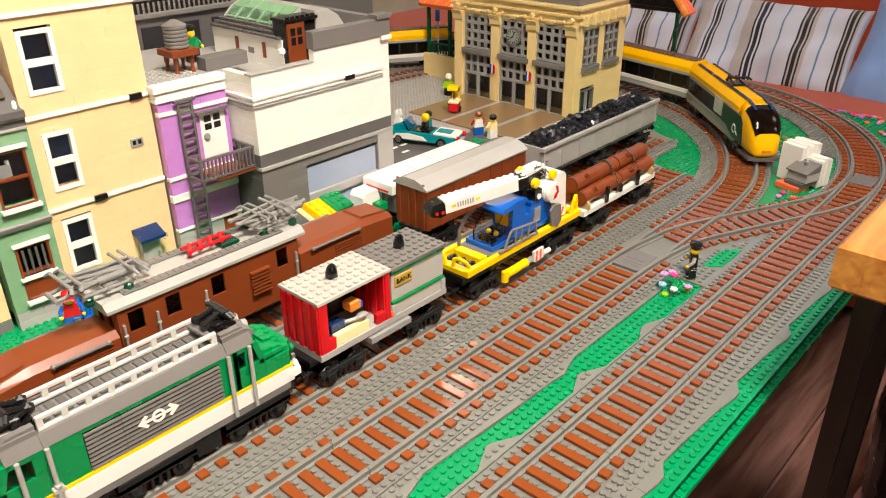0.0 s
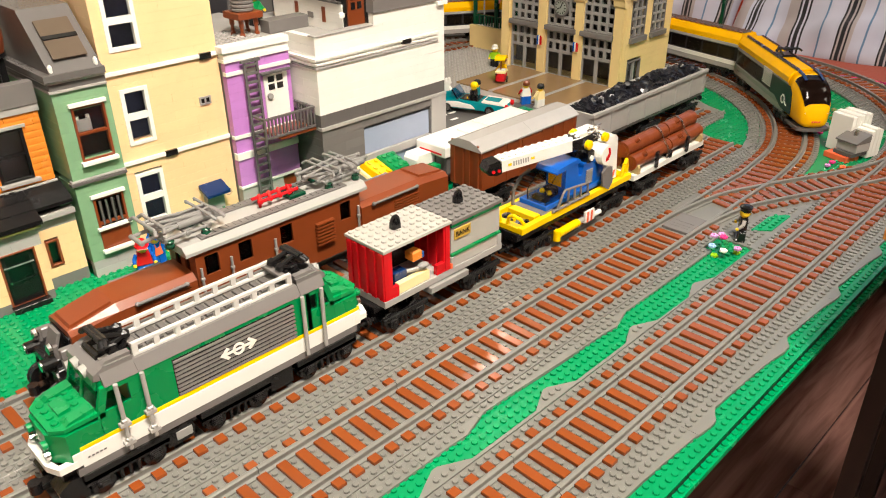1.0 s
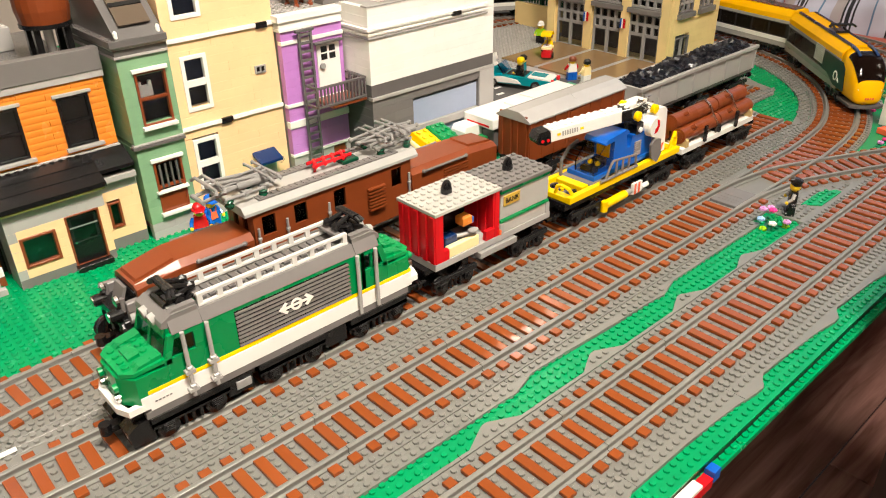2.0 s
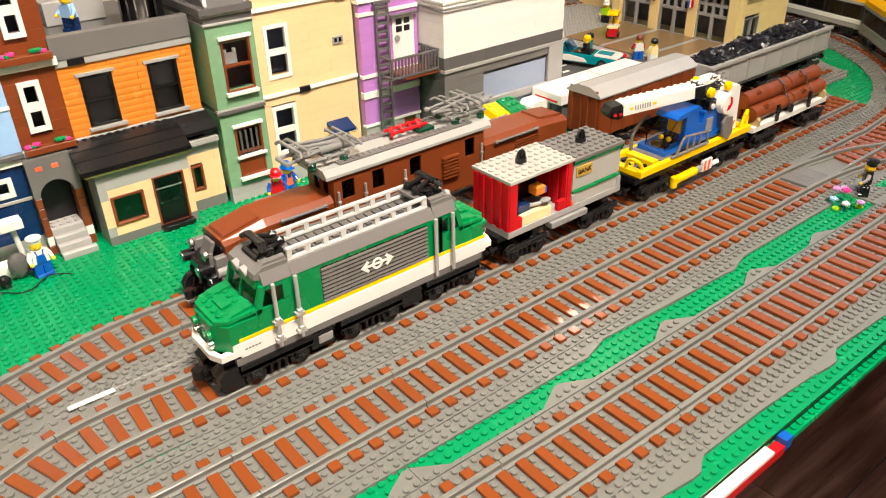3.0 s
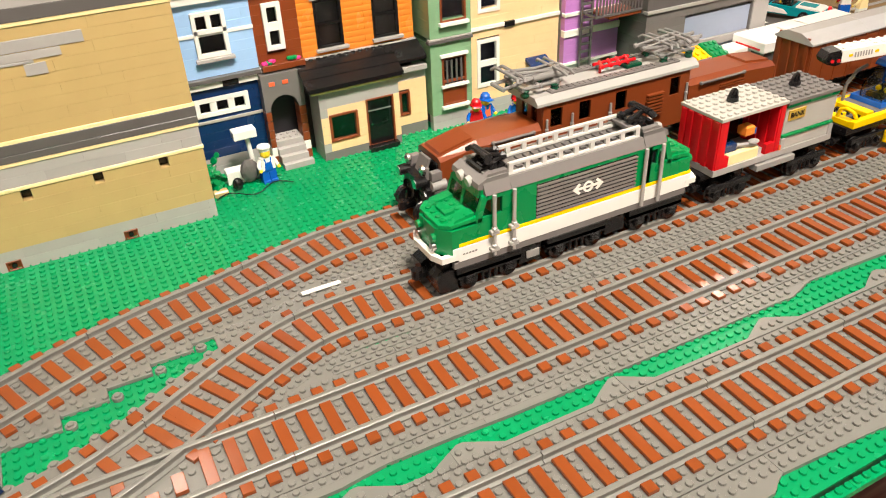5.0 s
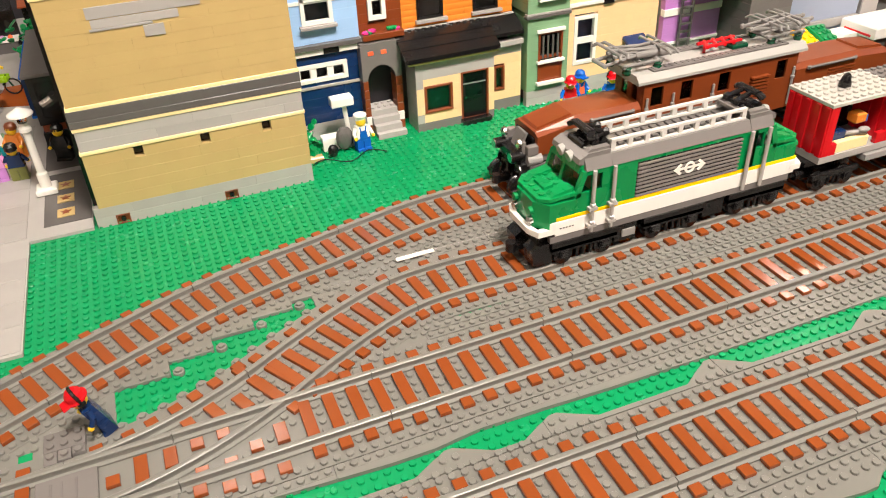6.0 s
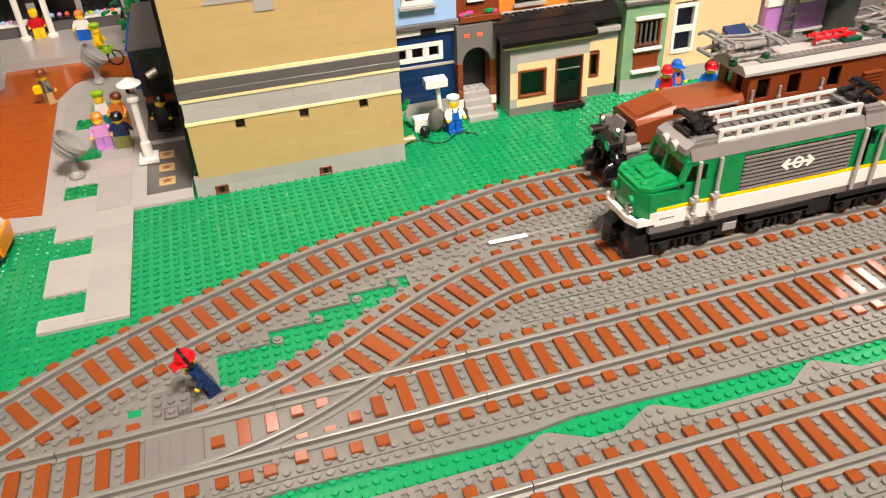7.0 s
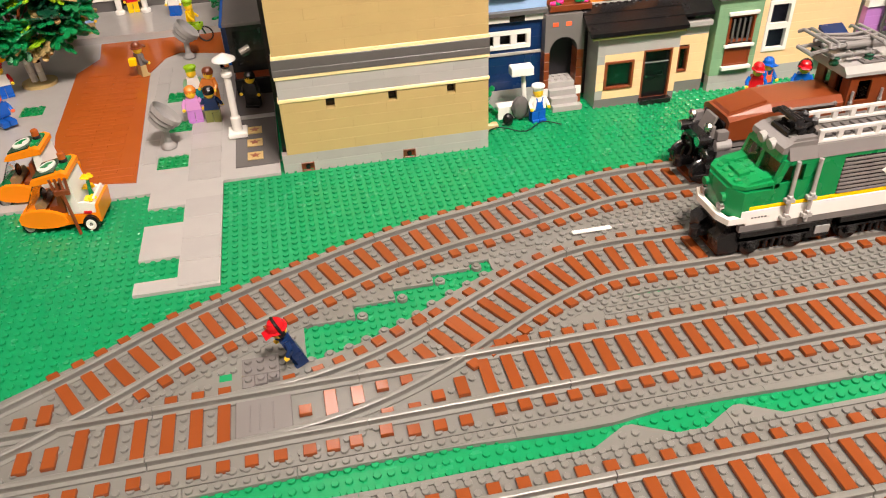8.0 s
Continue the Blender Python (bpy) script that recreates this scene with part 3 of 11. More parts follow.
wavy("grey ballast edge with wavy outline along the through track",
     [(-0.60, 0.2930), (-0.25, 0.2930), (-0.19, 0.2918), (-0.12, 0.2872), (-0.092, 0.2868), (-0.078, 0.2885), (-0.062, 0.2902), (-0.016, 0.2892), (0.03, 0.2872), (0.10, 0.2855), (0.20, 0.2845), (0.262, 0.2845), (0.276, 0.2835),
      (0.290, 0.2875), (0.303, 0.2915), (0.345, 0.2900), (0.40, 0.2870), (0.455, 0.2850), (0.472, 0.2830), (0.484, 0.2870), (0.498, 0.2908), (0.66, 0.2900)], lambda x: 0.2960, 0.00326, (0.2890,), 7)

# stepped plates along the inner edge of the back siding, each with a stud row and a round plate at its tip
inner = np.array([spot(path_d, s, 0.0397)[:2] for s in np.arange(1.0, 1.40, 0.004)])[::-1]
edge_at = lambda x: float(np.interp(x, inner[:, 0], inner[:, 1]))
steps_ = thing("stepped_ballast", (0, 0, 0), "grey ballast plates in steps beside the curved siding", "ballast", "ballast between tracks")
round_plate = lathe(bmesh.new(), (0, 0, 0), [(0.0039, 0.0003), (0.0039, 0.0030), (0.0036, 0.0033)], 14)
stud(round_plate, 0, 0, 0.0032, n=12)
ROUND = mesh_of(round_plate, BALLAST, "round_plate")
for k in range(8):
    x = -0.262 + k * 0.0310
    y = edge_at(x) - 0.0016
    part("step_plate", box(bmesh.new(), x, x + 0.0306, y, max(y + 0.007, edge_at(x + 0.031) + 0.001), 0.0003, 0.0034, 0.0003), BALLAST, steps_)
    for sx in np.arange(x + 0.0045, x + 0.030, U):
        if edge_at(sx) > y + 0.0056:
            ballast_studs.append((sx, y + 0.0034, 0.0034))
    part("round_plate", ROUND, None, steps_).location = (x + 0.0360, y + 0.0015, 0)
for s in np.arange(0.985, 1.290, 0.016):
    if rng.random() < 0.85:
        part("round_plate", ROUND, None, steps_).location = (*spot(path_a, s, -0.0385 - rng.uniform(0, 0.0012))[:2], 0)

# grey plates that close the inside of the curve round a patch of lawn
def ballast_patch(poly, top, label):
    whole("ballast_patch", prism(bmesh.new(), poly, "z", 0.0003, top), BALLAST, label, "ballast", "ballast patches")
    g = grid(min(p[0] for p in poly), max(p[0] for p in poly), min(p[1] for p in poly), max(p[1] for p in poly))
    g = g[inside(g, poly)]
    for line in (path_a, path_b, path_c, path_d, path_x):
        if len(g):
            g = g[np.min(np.hypot(g[:, None, 0] - line[None, ::4, 0], g[:, None, 1] - line[None, ::4, 1]), axis=1) > 0.0405]
    for x, y in g:
        ballast_studs.append((x, y, top))


ballast_patch([(-0.268, 0.428), (-0.268, 0.386), (-0.275, 0.376), (-0.390, 0.376), (-0.345, 0.392)], 0.00290, "grey studded plates round the point lever")
ballast_patch([(-0.120, 0.3780), (-0.058, 0.3780), (-0.058, 0.3968), (-0.078, 0.3925)], 0.00300, "grey studded plates in the fork of the switch")
ballast_patch([(-0.122, 0.4520), (-0.020, 0.4740), (-0.020, 0.5020), (-0.122, 0.4720)], 0.00290, "grey studded plates where the sidings part")
ballast_patch([(0.694, 0.2590), (0.694, 0.3005), (0.850, 0.3005), (0.930, 0.2590)], 0.00285, "grey studded plates beside the crossover")
bm = bmesh.new()
prism(bm, [(0.733, 0.2810), (0.746, 0.2640), (0.796, 0.2640), (0.796, 0.2700), (0.777, 0.2810)], "z", 0.0028, 0.0042)
for x in np.arange(0.744, 0.790, U):
    for y in (0.2680, 0.2760):
        if x > 0.748 or y > 0.27:
            stud(bm, x, y, 0.0042, n=8)
whole("lawn_patch", bm, LAWN, "small green studded patch beside the crossover", "plate")
whole("green_gap", box(bmesh.new(), -0.3250, -0.3170, 0.3780, 0.3860, 0.0028, 0.0031), LAWN, "small green square open in the ballast", "plate")
ballast_patch([(0.9655, 0.4000), (0.9655, 0.4990), (1.1080, 0.4990), (1.0760, 0.4840), (1.0200, 0.4840), (0.9860, 0.4760), (0.9680, 0.4300)], 0.00312, "grey studded plates beside the end of the siding")
ballast_patch([(1.078, 0.5000), (1.078, 0.6000), (1.130, 0.6000), (1.130, 0.5600), (1.110, 0.5280), (1.100, 0.5000)], 0.00315, "grey studded plates past the end of the siding")
ballast_patch([(0.885 + r_ * math.cos(radians(a)), YB + 0.448 + r_ * math.sin(radians(a))) for r_, a in [(0.4075, a) for a in range(-86, 12, 4)] + [(0.392 - 0.0004 * max(0, a + 60), a) for a in range(8, -87, -4)]], 0.00308, "curved grey studded plates inside the bend")
ballast_patch([(0.885 + r_ * math.cos(radians(a)), YB + 0.448 + r_ * math.sin(radians(a))) for r_, a in [(0.4885, a) for a in range(-60, 0, 4)] + [(0.508, a) for a in range(-4, -61, -4)]], 0.00308, "curved grey studded plates outside the bend")
ballast_patch([(1.043 + r_ * math.cos(radians(a)), YC + 0.448 + r_ * math.sin(radians(a))) for r_, a in [(0.4075, a) for a in range(-70, 20, 4)] + [(0.384, a) for a in range(16, -71, -4)]], 0.00306, "curved grey studded plates inside the outer bend")
pts = np.array(ballast_studs)
for x0, x1, y0, y1 in ((0.733, 0.798, 0.262, 0.2825), (-0.327, -0.315, 0.376, 0.388), (-0.312, -0.284, 0.366, 0.396)):
    pts = pts[~((pts[:, 0] > x0) & (pts[:, 0] < x1) & (pts[:, 1] > y0) & (pts[:, 1] < y1))]
many("ballast_studs", pts[:, :2], pts[:, 2], BALLAST, "grey studs of the ballast plates", "studs", n=10)

strip = thing("white_tile", (-0.048, 0.474, 0), "white one by four tile on the ballast joint", "tile")
part("tile", box(bmesh.new(), 0, 0.033, 0.0034, 0.0080, 0.0051, 0.0063, 0.0003), WHITE, strip)
wire = thing("white_strip", (-0.014, 0.4838, 0), "thin pale strip lying in the ballast joint", "strip")
part("strip", box(bmesh.new(), 0, 0.064, -0.0004, 0.0004, 0.0005, 0.0038, 0.0002), LGREY, wire)

# ---- brick-built houses ----
brick_cache = {}


def brick_mesh(w, h, d, mat, log=False):
    key = (round(w, 4), round(h, 4), round(d, 4), mat.name, log)
    if key not in brick_cache:
        bm = bmesh.new()
        if log:
            prism(bm, [(0.0001, 0), (-0.0002, h * 0.2), (-0.0003, h * 0.5), (-0.0002, h * 0.8), (0.0001, h), (d, h), (d, 0)], "x", 0.0001, w - 0.0001)
        else:
            c = 0.00014
            prism(bm, [(c, 0.00003), (0, c), (0, h - c), (c, h - 0.00003), (d, h - 0.00003), (d, 0.00003)], "x", 0.00004, w - 0.00004)
        brick_cache[key] = mesh_of(bm, mat, "brick")
    return brick_cache[key]


def brick_wall(parent, x0, x1, z0, z1, y, mat, openings=(), turn=0.0, origin=None, course=B, length=4, depth=0.008, log=False, seed=1):
    """Courses of bricks whose face lies at y, looking towards -y; with openings (x0, x1, z0, z1). turn sets the wall round the z axis at origin."""
    r = random.Random(seed)
    n = max(1, round((z1 - z0) / course))
    h = (z1 - z0) / n
    m = Matrix.Identity(4)
    if origin is not None:
        m = Matrix.Translation(origin) @ Matrix.Rotation(radians(turn), 4, "Z")
    for k in range(n):
        za = z0 + k * h
        mid = za + h / 2
        cuts = sorted((max(a, x0), min(b, x1)) for a, b, c, d in openings if c < mid < d and b > x0 and a < x1)
        runs, at = [], x0
        for a, b in cuts:
            if a - at > 0.001:
                runs.append((at, a))
            at = max(at, b)
        if x1 - at > 0.001:
            runs.append((at, x1))
        for a, b in runs:
            x = a
            off = (length / 2 if k % 2 else length) * U
            while x < b - 0.0005:
                nx = min(b, x + off)
                if b - nx < 0.006:
                    nx = b
                ob = part("brick", brick_mesh(nx - x, h, depth, mat, log), None, parent)
                ob.matrix_basis = m @ Matrix.Translation((x, y + r.uniform(-0.00008, 0.00008), za))
                x = nx
                off = r.choice((length, length, length, max(2, length - 2))) * U


def ledge(parent, name, x0, x1, y0, y1, z0, z1, mat, label=""):
    return part(name, box(bmesh.new(), x0, x1, y0, y1, z0, z1, 0.0003), mat, parent, label)


def window(parent, x0, x1, z0, z1, y, mat, cols=1, rows=2, rim=0.0032, bar=0.0024, deep=0.006, heavy=None, pane=GLASS, label=""):
    """A framed window with panes set back from the wall face at y."""
    w = part("window", bmesh_frame(x0, x1, z0, z1, y - 0.0012, y + 0.004, rim), mat, parent, label)
    bm = bmesh.new()
    for i in range(1, cols):
        c = x0 + (x1 - x0) * i / cols
        box(bm, c - bar / 2, c + bar / 2, y - 0.0006, y + 0.0034, z0 + rim, z1 - rim)
    for i in range(1, rows):
        c = z0 + (z1 - z0) * i / rows
        t = heavy if heavy else bar
        box(bm, x0 + rim, x1 - rim, y - 0.0009, y + 0.0036, c - t / 2, c + t / 2)
    if cols > 1 or rows > 1:
        part("glazing_bar", bm, mat, w)
    part("pane", box(bmesh.new(), x0 + rim * 0.6, x1 - rim * 0.6, y + 0.0022, y + 0.0030, z0 + rim * 0.6, z1 - rim * 0.6), pane, w)
    return w


def bmesh_frame(x0, x1, z0, z1, y0, y1, rim):
    bm = bmesh.new()
    box(bm, x0, x0 + rim, y0, y1, z0, z1, 0.0003); box(bm, x1 - rim, x1, y0, y1, z0, z1, 0.0003)
    box(bm, x0 + rim, x1 - rim, y0, y1, z0, z0 + rim, 0.0003); box(bm, x0 + rim, x1 - rim, y0, y1, z1 - rim, z1, 0.0003)
    return bm


# a plain box behind the wall; dark colours imitate unlit rooms through the windows
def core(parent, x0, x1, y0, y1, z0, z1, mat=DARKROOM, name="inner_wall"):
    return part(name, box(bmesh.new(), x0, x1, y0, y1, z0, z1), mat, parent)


# tan corner house
h = thing("tan_house", (0, 0, 0), "tan brick house side wall with grey and cream bands", "building")
TX0, TX1, TY = -0.270, -0.072, 0.650
holes = [(-0.2235, -0.2155, 0.060, 0.0696), (-0.1665, -0.1585, 0.060, 0.0696), (-0.1115, -0.1035, 0.060, 0.0696)]
brick_wall(h, TX0, TX1, 0.0, 0.0192, TY, LGREY, [(-0.2535, -0.2415, 0.0, 0.0096), (-0.1565, -0.1445, 0.0, 0.0096)], length=8, seed=2)
brick_wall(h, TX0 + 0.005, TX1, 0.0192, 0.0710, TY, TAN, holes, length=8, seed=3)
ledge(h, "cream_band", TX0 + 0.004, TX1 + 0.0008, TY - 0.0008, TY + 0.008, 0.0710, 0.0742, PALE, "cream plate course")
brick_wall(h, TX0 + 0.005, TX1, 0.0742, 0.0926, TY, LGREY, length=8, seed=4)
ledge(h, "cream_band", TX0 + 0.004, TX1 + 0.0008, TY - 0.0008, TY + 0.008, 0.0926, 0.0958, PALE)
ledge(h, "grey_band", TX0 + 0.0035, TX1 + 0.001, TY - 0.0012, TY + 0.008, 0.0958, 0.1020, MGREY)
ledge(h, "grey_band", TX0 + 0.0035, TX1 + 0.001, TY - 0.0012, TY + 0.008, 0.1022, 0.1110, MGREY)
ledge(h, "cream_band", TX0 + 0.004, TX1 + 0.0008, TY - 0.0008, TY + 0.008, 0.1110, 0.1142, PALE)
brick_wall(h, TX0 + 0.005, TX1, 0.1142, 0.2006, TY, TAN, length=8, seed=5)
ledge(h, "cream_band", TX0 + 0.004, TX1 + 0.0008, TY - 0.0008, TY + 0.008, 0.2006, 0.2038, PALE)
ledge(h, "grey_band", TX0 + 0.0035, TX1 + 0.001, TY - 0.0012, TY + 0.008, 0.2038, 0.2140, MGREY)
brick_wall(h, TX0 + 0.005, TX1, 0.2140, 0.2320, TY, LGREY, length=8, seed=6)
brick_wall(h, TX0 + 0.005, TX1, 0.2320, 0.3000, TY, TAN, length=8, seed=7)
for a, b, z in ((-0.230, -0.1425, 0.1815), (-0.228, -0.1610, 0.1742), (-0.230, -0.1820, 0.1718), (-0.1900, -0.1740, 0.1620)):
    part("pale_brick", box(bmesh.new(), a, b, TY - 0.0008, TY + 0.002, z, z + (0.0094 if z in (0.1815, 0.1620) else 0.0068 if z == 0.1742 else 0.0022), 0.0003), LGREY, h, "pale grey brick let into the tan wall")
for x0 in (-0.2535, -0.1565):
    w = part("hatch", bmesh_frame(x0, x0 + 0.012, 0.0004, 0.0094, TY - 0.0006, TY + 0.004, 0.0012), BROWN, h)
    part("knob", lathe(bmesh.new(), (x0 + 0.006, TY + 0.0005, 0.0048), [(0.0022, -0.001), (0.0022, 0.001)], 10, "Y"), BLACK, w)
    part("panel", box(bmesh.new(), x0 + 0.001, x0 + 0.011, TY + 0.0015, TY + 0.003, 0.001, 0.009), BROWN, w)
core(h, TX0 + 0.007, TX1 - 0.002, TY + 0.0082, TY + 0.30, 0.0005, 0.2995, BLACK)
ledge(h, "dark_front", TX0 + 0.001, TX0 + 0.0068, TY + 0.010, TY + 0.30, 0.0005, 0.2995, BLACK, "dark shop front on the park side")

# blue, brown and orange terrace
h = thing("terrace_house", (0, 0, 0), "terrace of navy, light blue, brown and orange fronts", "building")
Y = 0.735
navy_win = (-0.0585, -0.0045, 0.0640, 0.0832)
brick_wall(h, -0.0715, 0.0075, 0.0192, 0.0928, Y, NAVY, [navy_win], length=6, seed=11)
brick_wall(h, -0.0715, 0.0075, 0.0, 0.0192, Y, LGREY, length=6, seed=12)
ledge(h, "white_band", -0.0715, 0.0075, Y - 0.001, Y + 0.006, 0.0572, 0.0604, LGREY)
window(h, *navy_win, Y, WHITE, cols=3, rows=1, rim=0.0044, bar=0.0066, label="white three-light window")
ledge(h, "white_band", -0.0715, 0.0085, Y - 0.003, Y + 0.006, 0.0928, 0.0992, WHITE)
ledge(h, "grey_ledge", -0.0715, 0.0110, Y - 0.006, Y + 0.006, 0.0996, 0.1040, MGREY)
part("dark_gap", box(bmesh.new(), -0.028, -0.012, Y - 0.0036, Y + 0.004, 0.0930, 0.0990, 0.0002), BLACK, h)
blue_lo = (-0.0455, -0.0135, 0.1230, 0.1665)
brick_wall(h, -0.0715, 0.0115, 0.1040, 0.1750, Y, SKYBLUE, [blue_lo], length=4, seed=13)
ledge(h, "white_band", -0.0715, 0.0120, Y - 0.001, Y + 0.006, 0.1435, 0.1470, WHITE)
window(h, *blue_lo, Y - 0.001, WHITE, cols=1, rows=1, rim=0.0040, label="white sash window with a brown blind behind")
part("glazing_bar", box(bmesh.new(), -0.0450, -0.0140, Y - 0.0022, Y + 0.002, 0.1455, 0.1500, 0.0003), WHITE, h)
part("glazing_bar", box(bmesh.new(), -0.0318, -0.0272, Y - 0.0020, Y + 0.002, 0.1500, 0.1640, 0.0003), WHITE, h)
ledge(h, "sill", -0.0480, -0.0110, Y - 0.006, Y + 0.003, 0.1195, 0.1228, LGREY)
ledge(h, "white_band", -0.0715, 0.0600, Y - 0.004, Y + 0.006, 0.1750, 0.1830, WHITE)
ledge(h, "grey_ledge", -0.0715, 0.0110, Y - 0.006, Y + 0.006, 0.1832, 0.1880, MGREY)
blue_hi = (-0.0440, -0.0040, 0.2000, 0.2450)
brick_wall(h, -0.0715, 0.0115, 0.1880, 0.2600, Y, SKYBLUE, [blue_hi], length=4, seed=14)
window(h, *blue_hi, Y - 0.001, WHITE, cols=1, rows=2, rim=0.0040, label="white sash window")
brown_lo, brown_hi = (0.0222, 0.0408, 0.1185, 0.1650), (0.0240, 0.0420, 0.2030, 0.2500)
brick_wall(h, 0.0115, 0.0575, 0.1060, 0.1740, Y, BROWN, [brown_lo], length=4, seed=15)
window(h, *brown_lo, Y - 0.002, WHITE, cols=1, rows=2, rim=0.0044, heavy=0.0080, label="narrow white window")
brick_wall(h, 0.0115, 0.0575, 0.1880, 0.2550, Y, BROWN, [brown_hi], length=4, seed=16)
window(h, *brown_hi, Y - 0.002, WHITE, cols=1, rows=2, rim=0.0044, heavy=0.0080, label="narrow white window")
or_a, or_b = (0.0744, 0.1038, 0.1105, 0.1595), (0.1375, 0.1668, 0.1100, 0.1590)
brick_wall(h, 0.0575, 0.1840, 0.1035, 0.1710, Y, ORANGE, [or_a, or_b], course=0.0064, length=6, log=True, seed=17)
for a in (or_a, or_b):
    window(h, *a, Y, BLACK, cols=1, rows=2, rim=0.0026, label="black sash window with pale lintel and sill")
    ledge(h, "lintel", a[0] - 0.003, a[1] + 0.003, Y - 0.0022, Y + 0.002, a[3], a[3] + 0.0032, LGREY)
    ledge(h, "sill", a[0] - 0.002, a[1] + 0.004, Y - 0.0045, Y + 0.002, a[2] - 0.0034, a[2], LGREY)
ledge(h, "white_band", 0.0575, 0.1850, Y - 0.002, Y + 0.006, 0.1710, 0.1775, LGREY)
part("dark_gap", box(bmesh.new(), 0.068, 0.083, Y - 0.0026, Y + 0.004, 0.1712, 0.1772, 0.0002), BLACK, h)
ledge(h, "parapet", 0.0560, 0.1850, Y - 0.003, Y + 0.008, 0.1777, 0.1985, DGREY, "grey tiled parapet")
ledge(h, "white_band", 0.0110, 0.1850, Y - 0.003, Y + 0.006, 0.0985, 0.1035, LGREY)
for i, (fx, fz) in enumerate(((0.0125, 0.1065), (0.0125, 0.1885))):
    bx = ledge(h, "flower_box", fx, fx + 0.044, Y - 0.010, Y - 0.0002, fz - 0.006, fz, BROWN, "brown window box with pink flowers")
    for j, (dx, mt) in enumerate(((0.004, PINK), (0.011, PINK), (0.008, GREEN), (0.030, GREEN), (0.037, PINK), (0.034, GREEN))):
        bm = bmesh.new()
        for a in range(5):
            c = (fx + dx + 0.0022 * math.cos(a * 1.257), Y - 0.006 + 0.0016 * math.sin(a * 1.257), fz + 0.0016 + 0.0012 * (j % 2))
            bmesh.ops.create_icosphere(bm, subdivisions=1, radius=0.0021, matrix=Matrix.Translation(c))
        part("flower", bm, mt, bx)
# arched doorway with steps
bm = bmesh.new()
prism(bm, [(0.0075, 0.0600), (0.0075, 0.0985), (0.0500, 0.0985), (0.0500, 0.0600), (0.0430, 0.0600)] + [(0.0280 + 0.0150 * math.cos(radians(a)), 0.0600 + 0.0150 * math.sin(radians(a))) for a in range(15, 180, 15)] + [(0.0130, 0.0600)], "y", Y - 0.012, Y + 0.004)
part("arch", bm, DGREY, h, "grey arch over the doorway")
for a, b in ((0.0075, 0.0130), (0.0430, 0.0500)):
    for k in range(6):
        ledge(h, "pier_brick", a, b, Y - 0.012, Y + 0.004, 0.0005 + k * 0.0099, 0.0099 + k * 0.0099, WHITE if k == 1 else BROWN)
for k in range(2):
    ledge(h, "brick", 0.0150 + 0.014 * k, 0.0210 + 0.014 * k, Y - 0.0126, Y - 0.011, 0.0862, 0.0905, CORAL)
# dark board in the arch: the shade of an open doorway as colour
part("door", box(bmesh.new(), 0.0130, 0.0430, Y + 0.012, Y + 0.015, 0.022, 0.080, 0.0004), DARKROOM, h, "dark board imitating the shaded open doorway under the arch")
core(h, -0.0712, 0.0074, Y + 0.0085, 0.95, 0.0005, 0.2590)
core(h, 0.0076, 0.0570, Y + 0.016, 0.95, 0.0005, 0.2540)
core(h, 0.0572, 0.1838, Y + 0.0085, 0.95, 0.0005, 0.1776, MGREY)
for k, (y0, z) in enumerate(((0.7050, 0.0064), (0.7115, 0.0128), (0.7180, 0.0192), (0.7245, 0.0256))):
    bm = bmesh.new()
    box(bm, 0.0134, 0.0456 if k == 0 else 0.0426, y0, y0 + 0.0064 if k < 3 else Y + 0.011, 0.0002, z, 0.0003)
    if k == 3:
        studs_on(bm, 0.0140, 0.0420, y0 + 0.002, Y + 0.010, z)
    part("step", bm, LGREY, h, "pale grey doorstep")

# shop porch in pale yellow with a black pitched roof
s = thing("corner_shop", (0, 0, 0), "pale yellow shop porch with black roof and black door", "building")
Y = 0.703
SX0, SX1, SX2 = 0.0580, 0.1475, 0.1870
sw_, sd_ = (0.0665, 0.0985, 0.0200, 0.0505), (0.1085, 0.1405, 0.0005, 0.0585)
brick_wall(s, SX0, SX1, 0.0, 0.0096, Y, DGREY, [sd_], length=6, seed=21)
brick_wall(s, SX0, SX1, 0.0096, 0.0580, Y, CREAM, [sw_, sd_], length=4, seed=22)
brick_wall(s, SX0, SX1, 0.0580, 0.0772, Y, LGREY, length=8, seed=23)
window(s, *sw_, Y, BROWN, cols=1, rows=1, rim=0.0026, pane=GLASS, label="brown framed window with green blind")
part("blind", box(bmesh.new(), sw_[0] + 0.002, sw_[1] - 0.002, Y + 0.0045, Y + 0.0055, sw_[2] + 0.002, sw_[3] - 0.002), PINE, s)
d = part("door", box(bmesh.new(), sd_[0] + 0.002, sd_[1] - 0.002, Y + 0.002, Y + 0.005, 0.0040, 0.0560, 0.0003), BLACK, s, "black shop door with glazed upper half")
part("door_frame", bmesh_frame(sd_[0], sd_[1], 0.0036, 0.0585, Y - 0.0008, Y + 0.004, 0.0018), BROWN, d)
part("pane", box(bmesh.new(), sd_[0] + 0.006, sd_[1] - 0.006, Y + 0.0008, Y + 0.0019, 0.030, 0.053), GLASS, d)
part("door_knob", lathe(bmesh.new(), (sd_[0] + 0.005, Y + 0.0015, 0.030), [(0.0012, -0.003), (0.0012, 0.0)], 8, "Y"), CHROME, d)
for z in (0.0285, 0.0440):
    part("door_rail", box(bmesh.new(), sd_[0] + 0.0030, sd_[1] - 0.0030, Y + 0.0004, Y + 0.0018, z, z + 0.0010), SILVER if z > 0.03 else BLACK, d)
ledge(s, "doorstep", sd_[0] - 0.001, sd_[1] + 0.001, Y - 0.008, Y - 0.0004, 0.0002, 0.0062, BLACK)
Y2 = 0.717
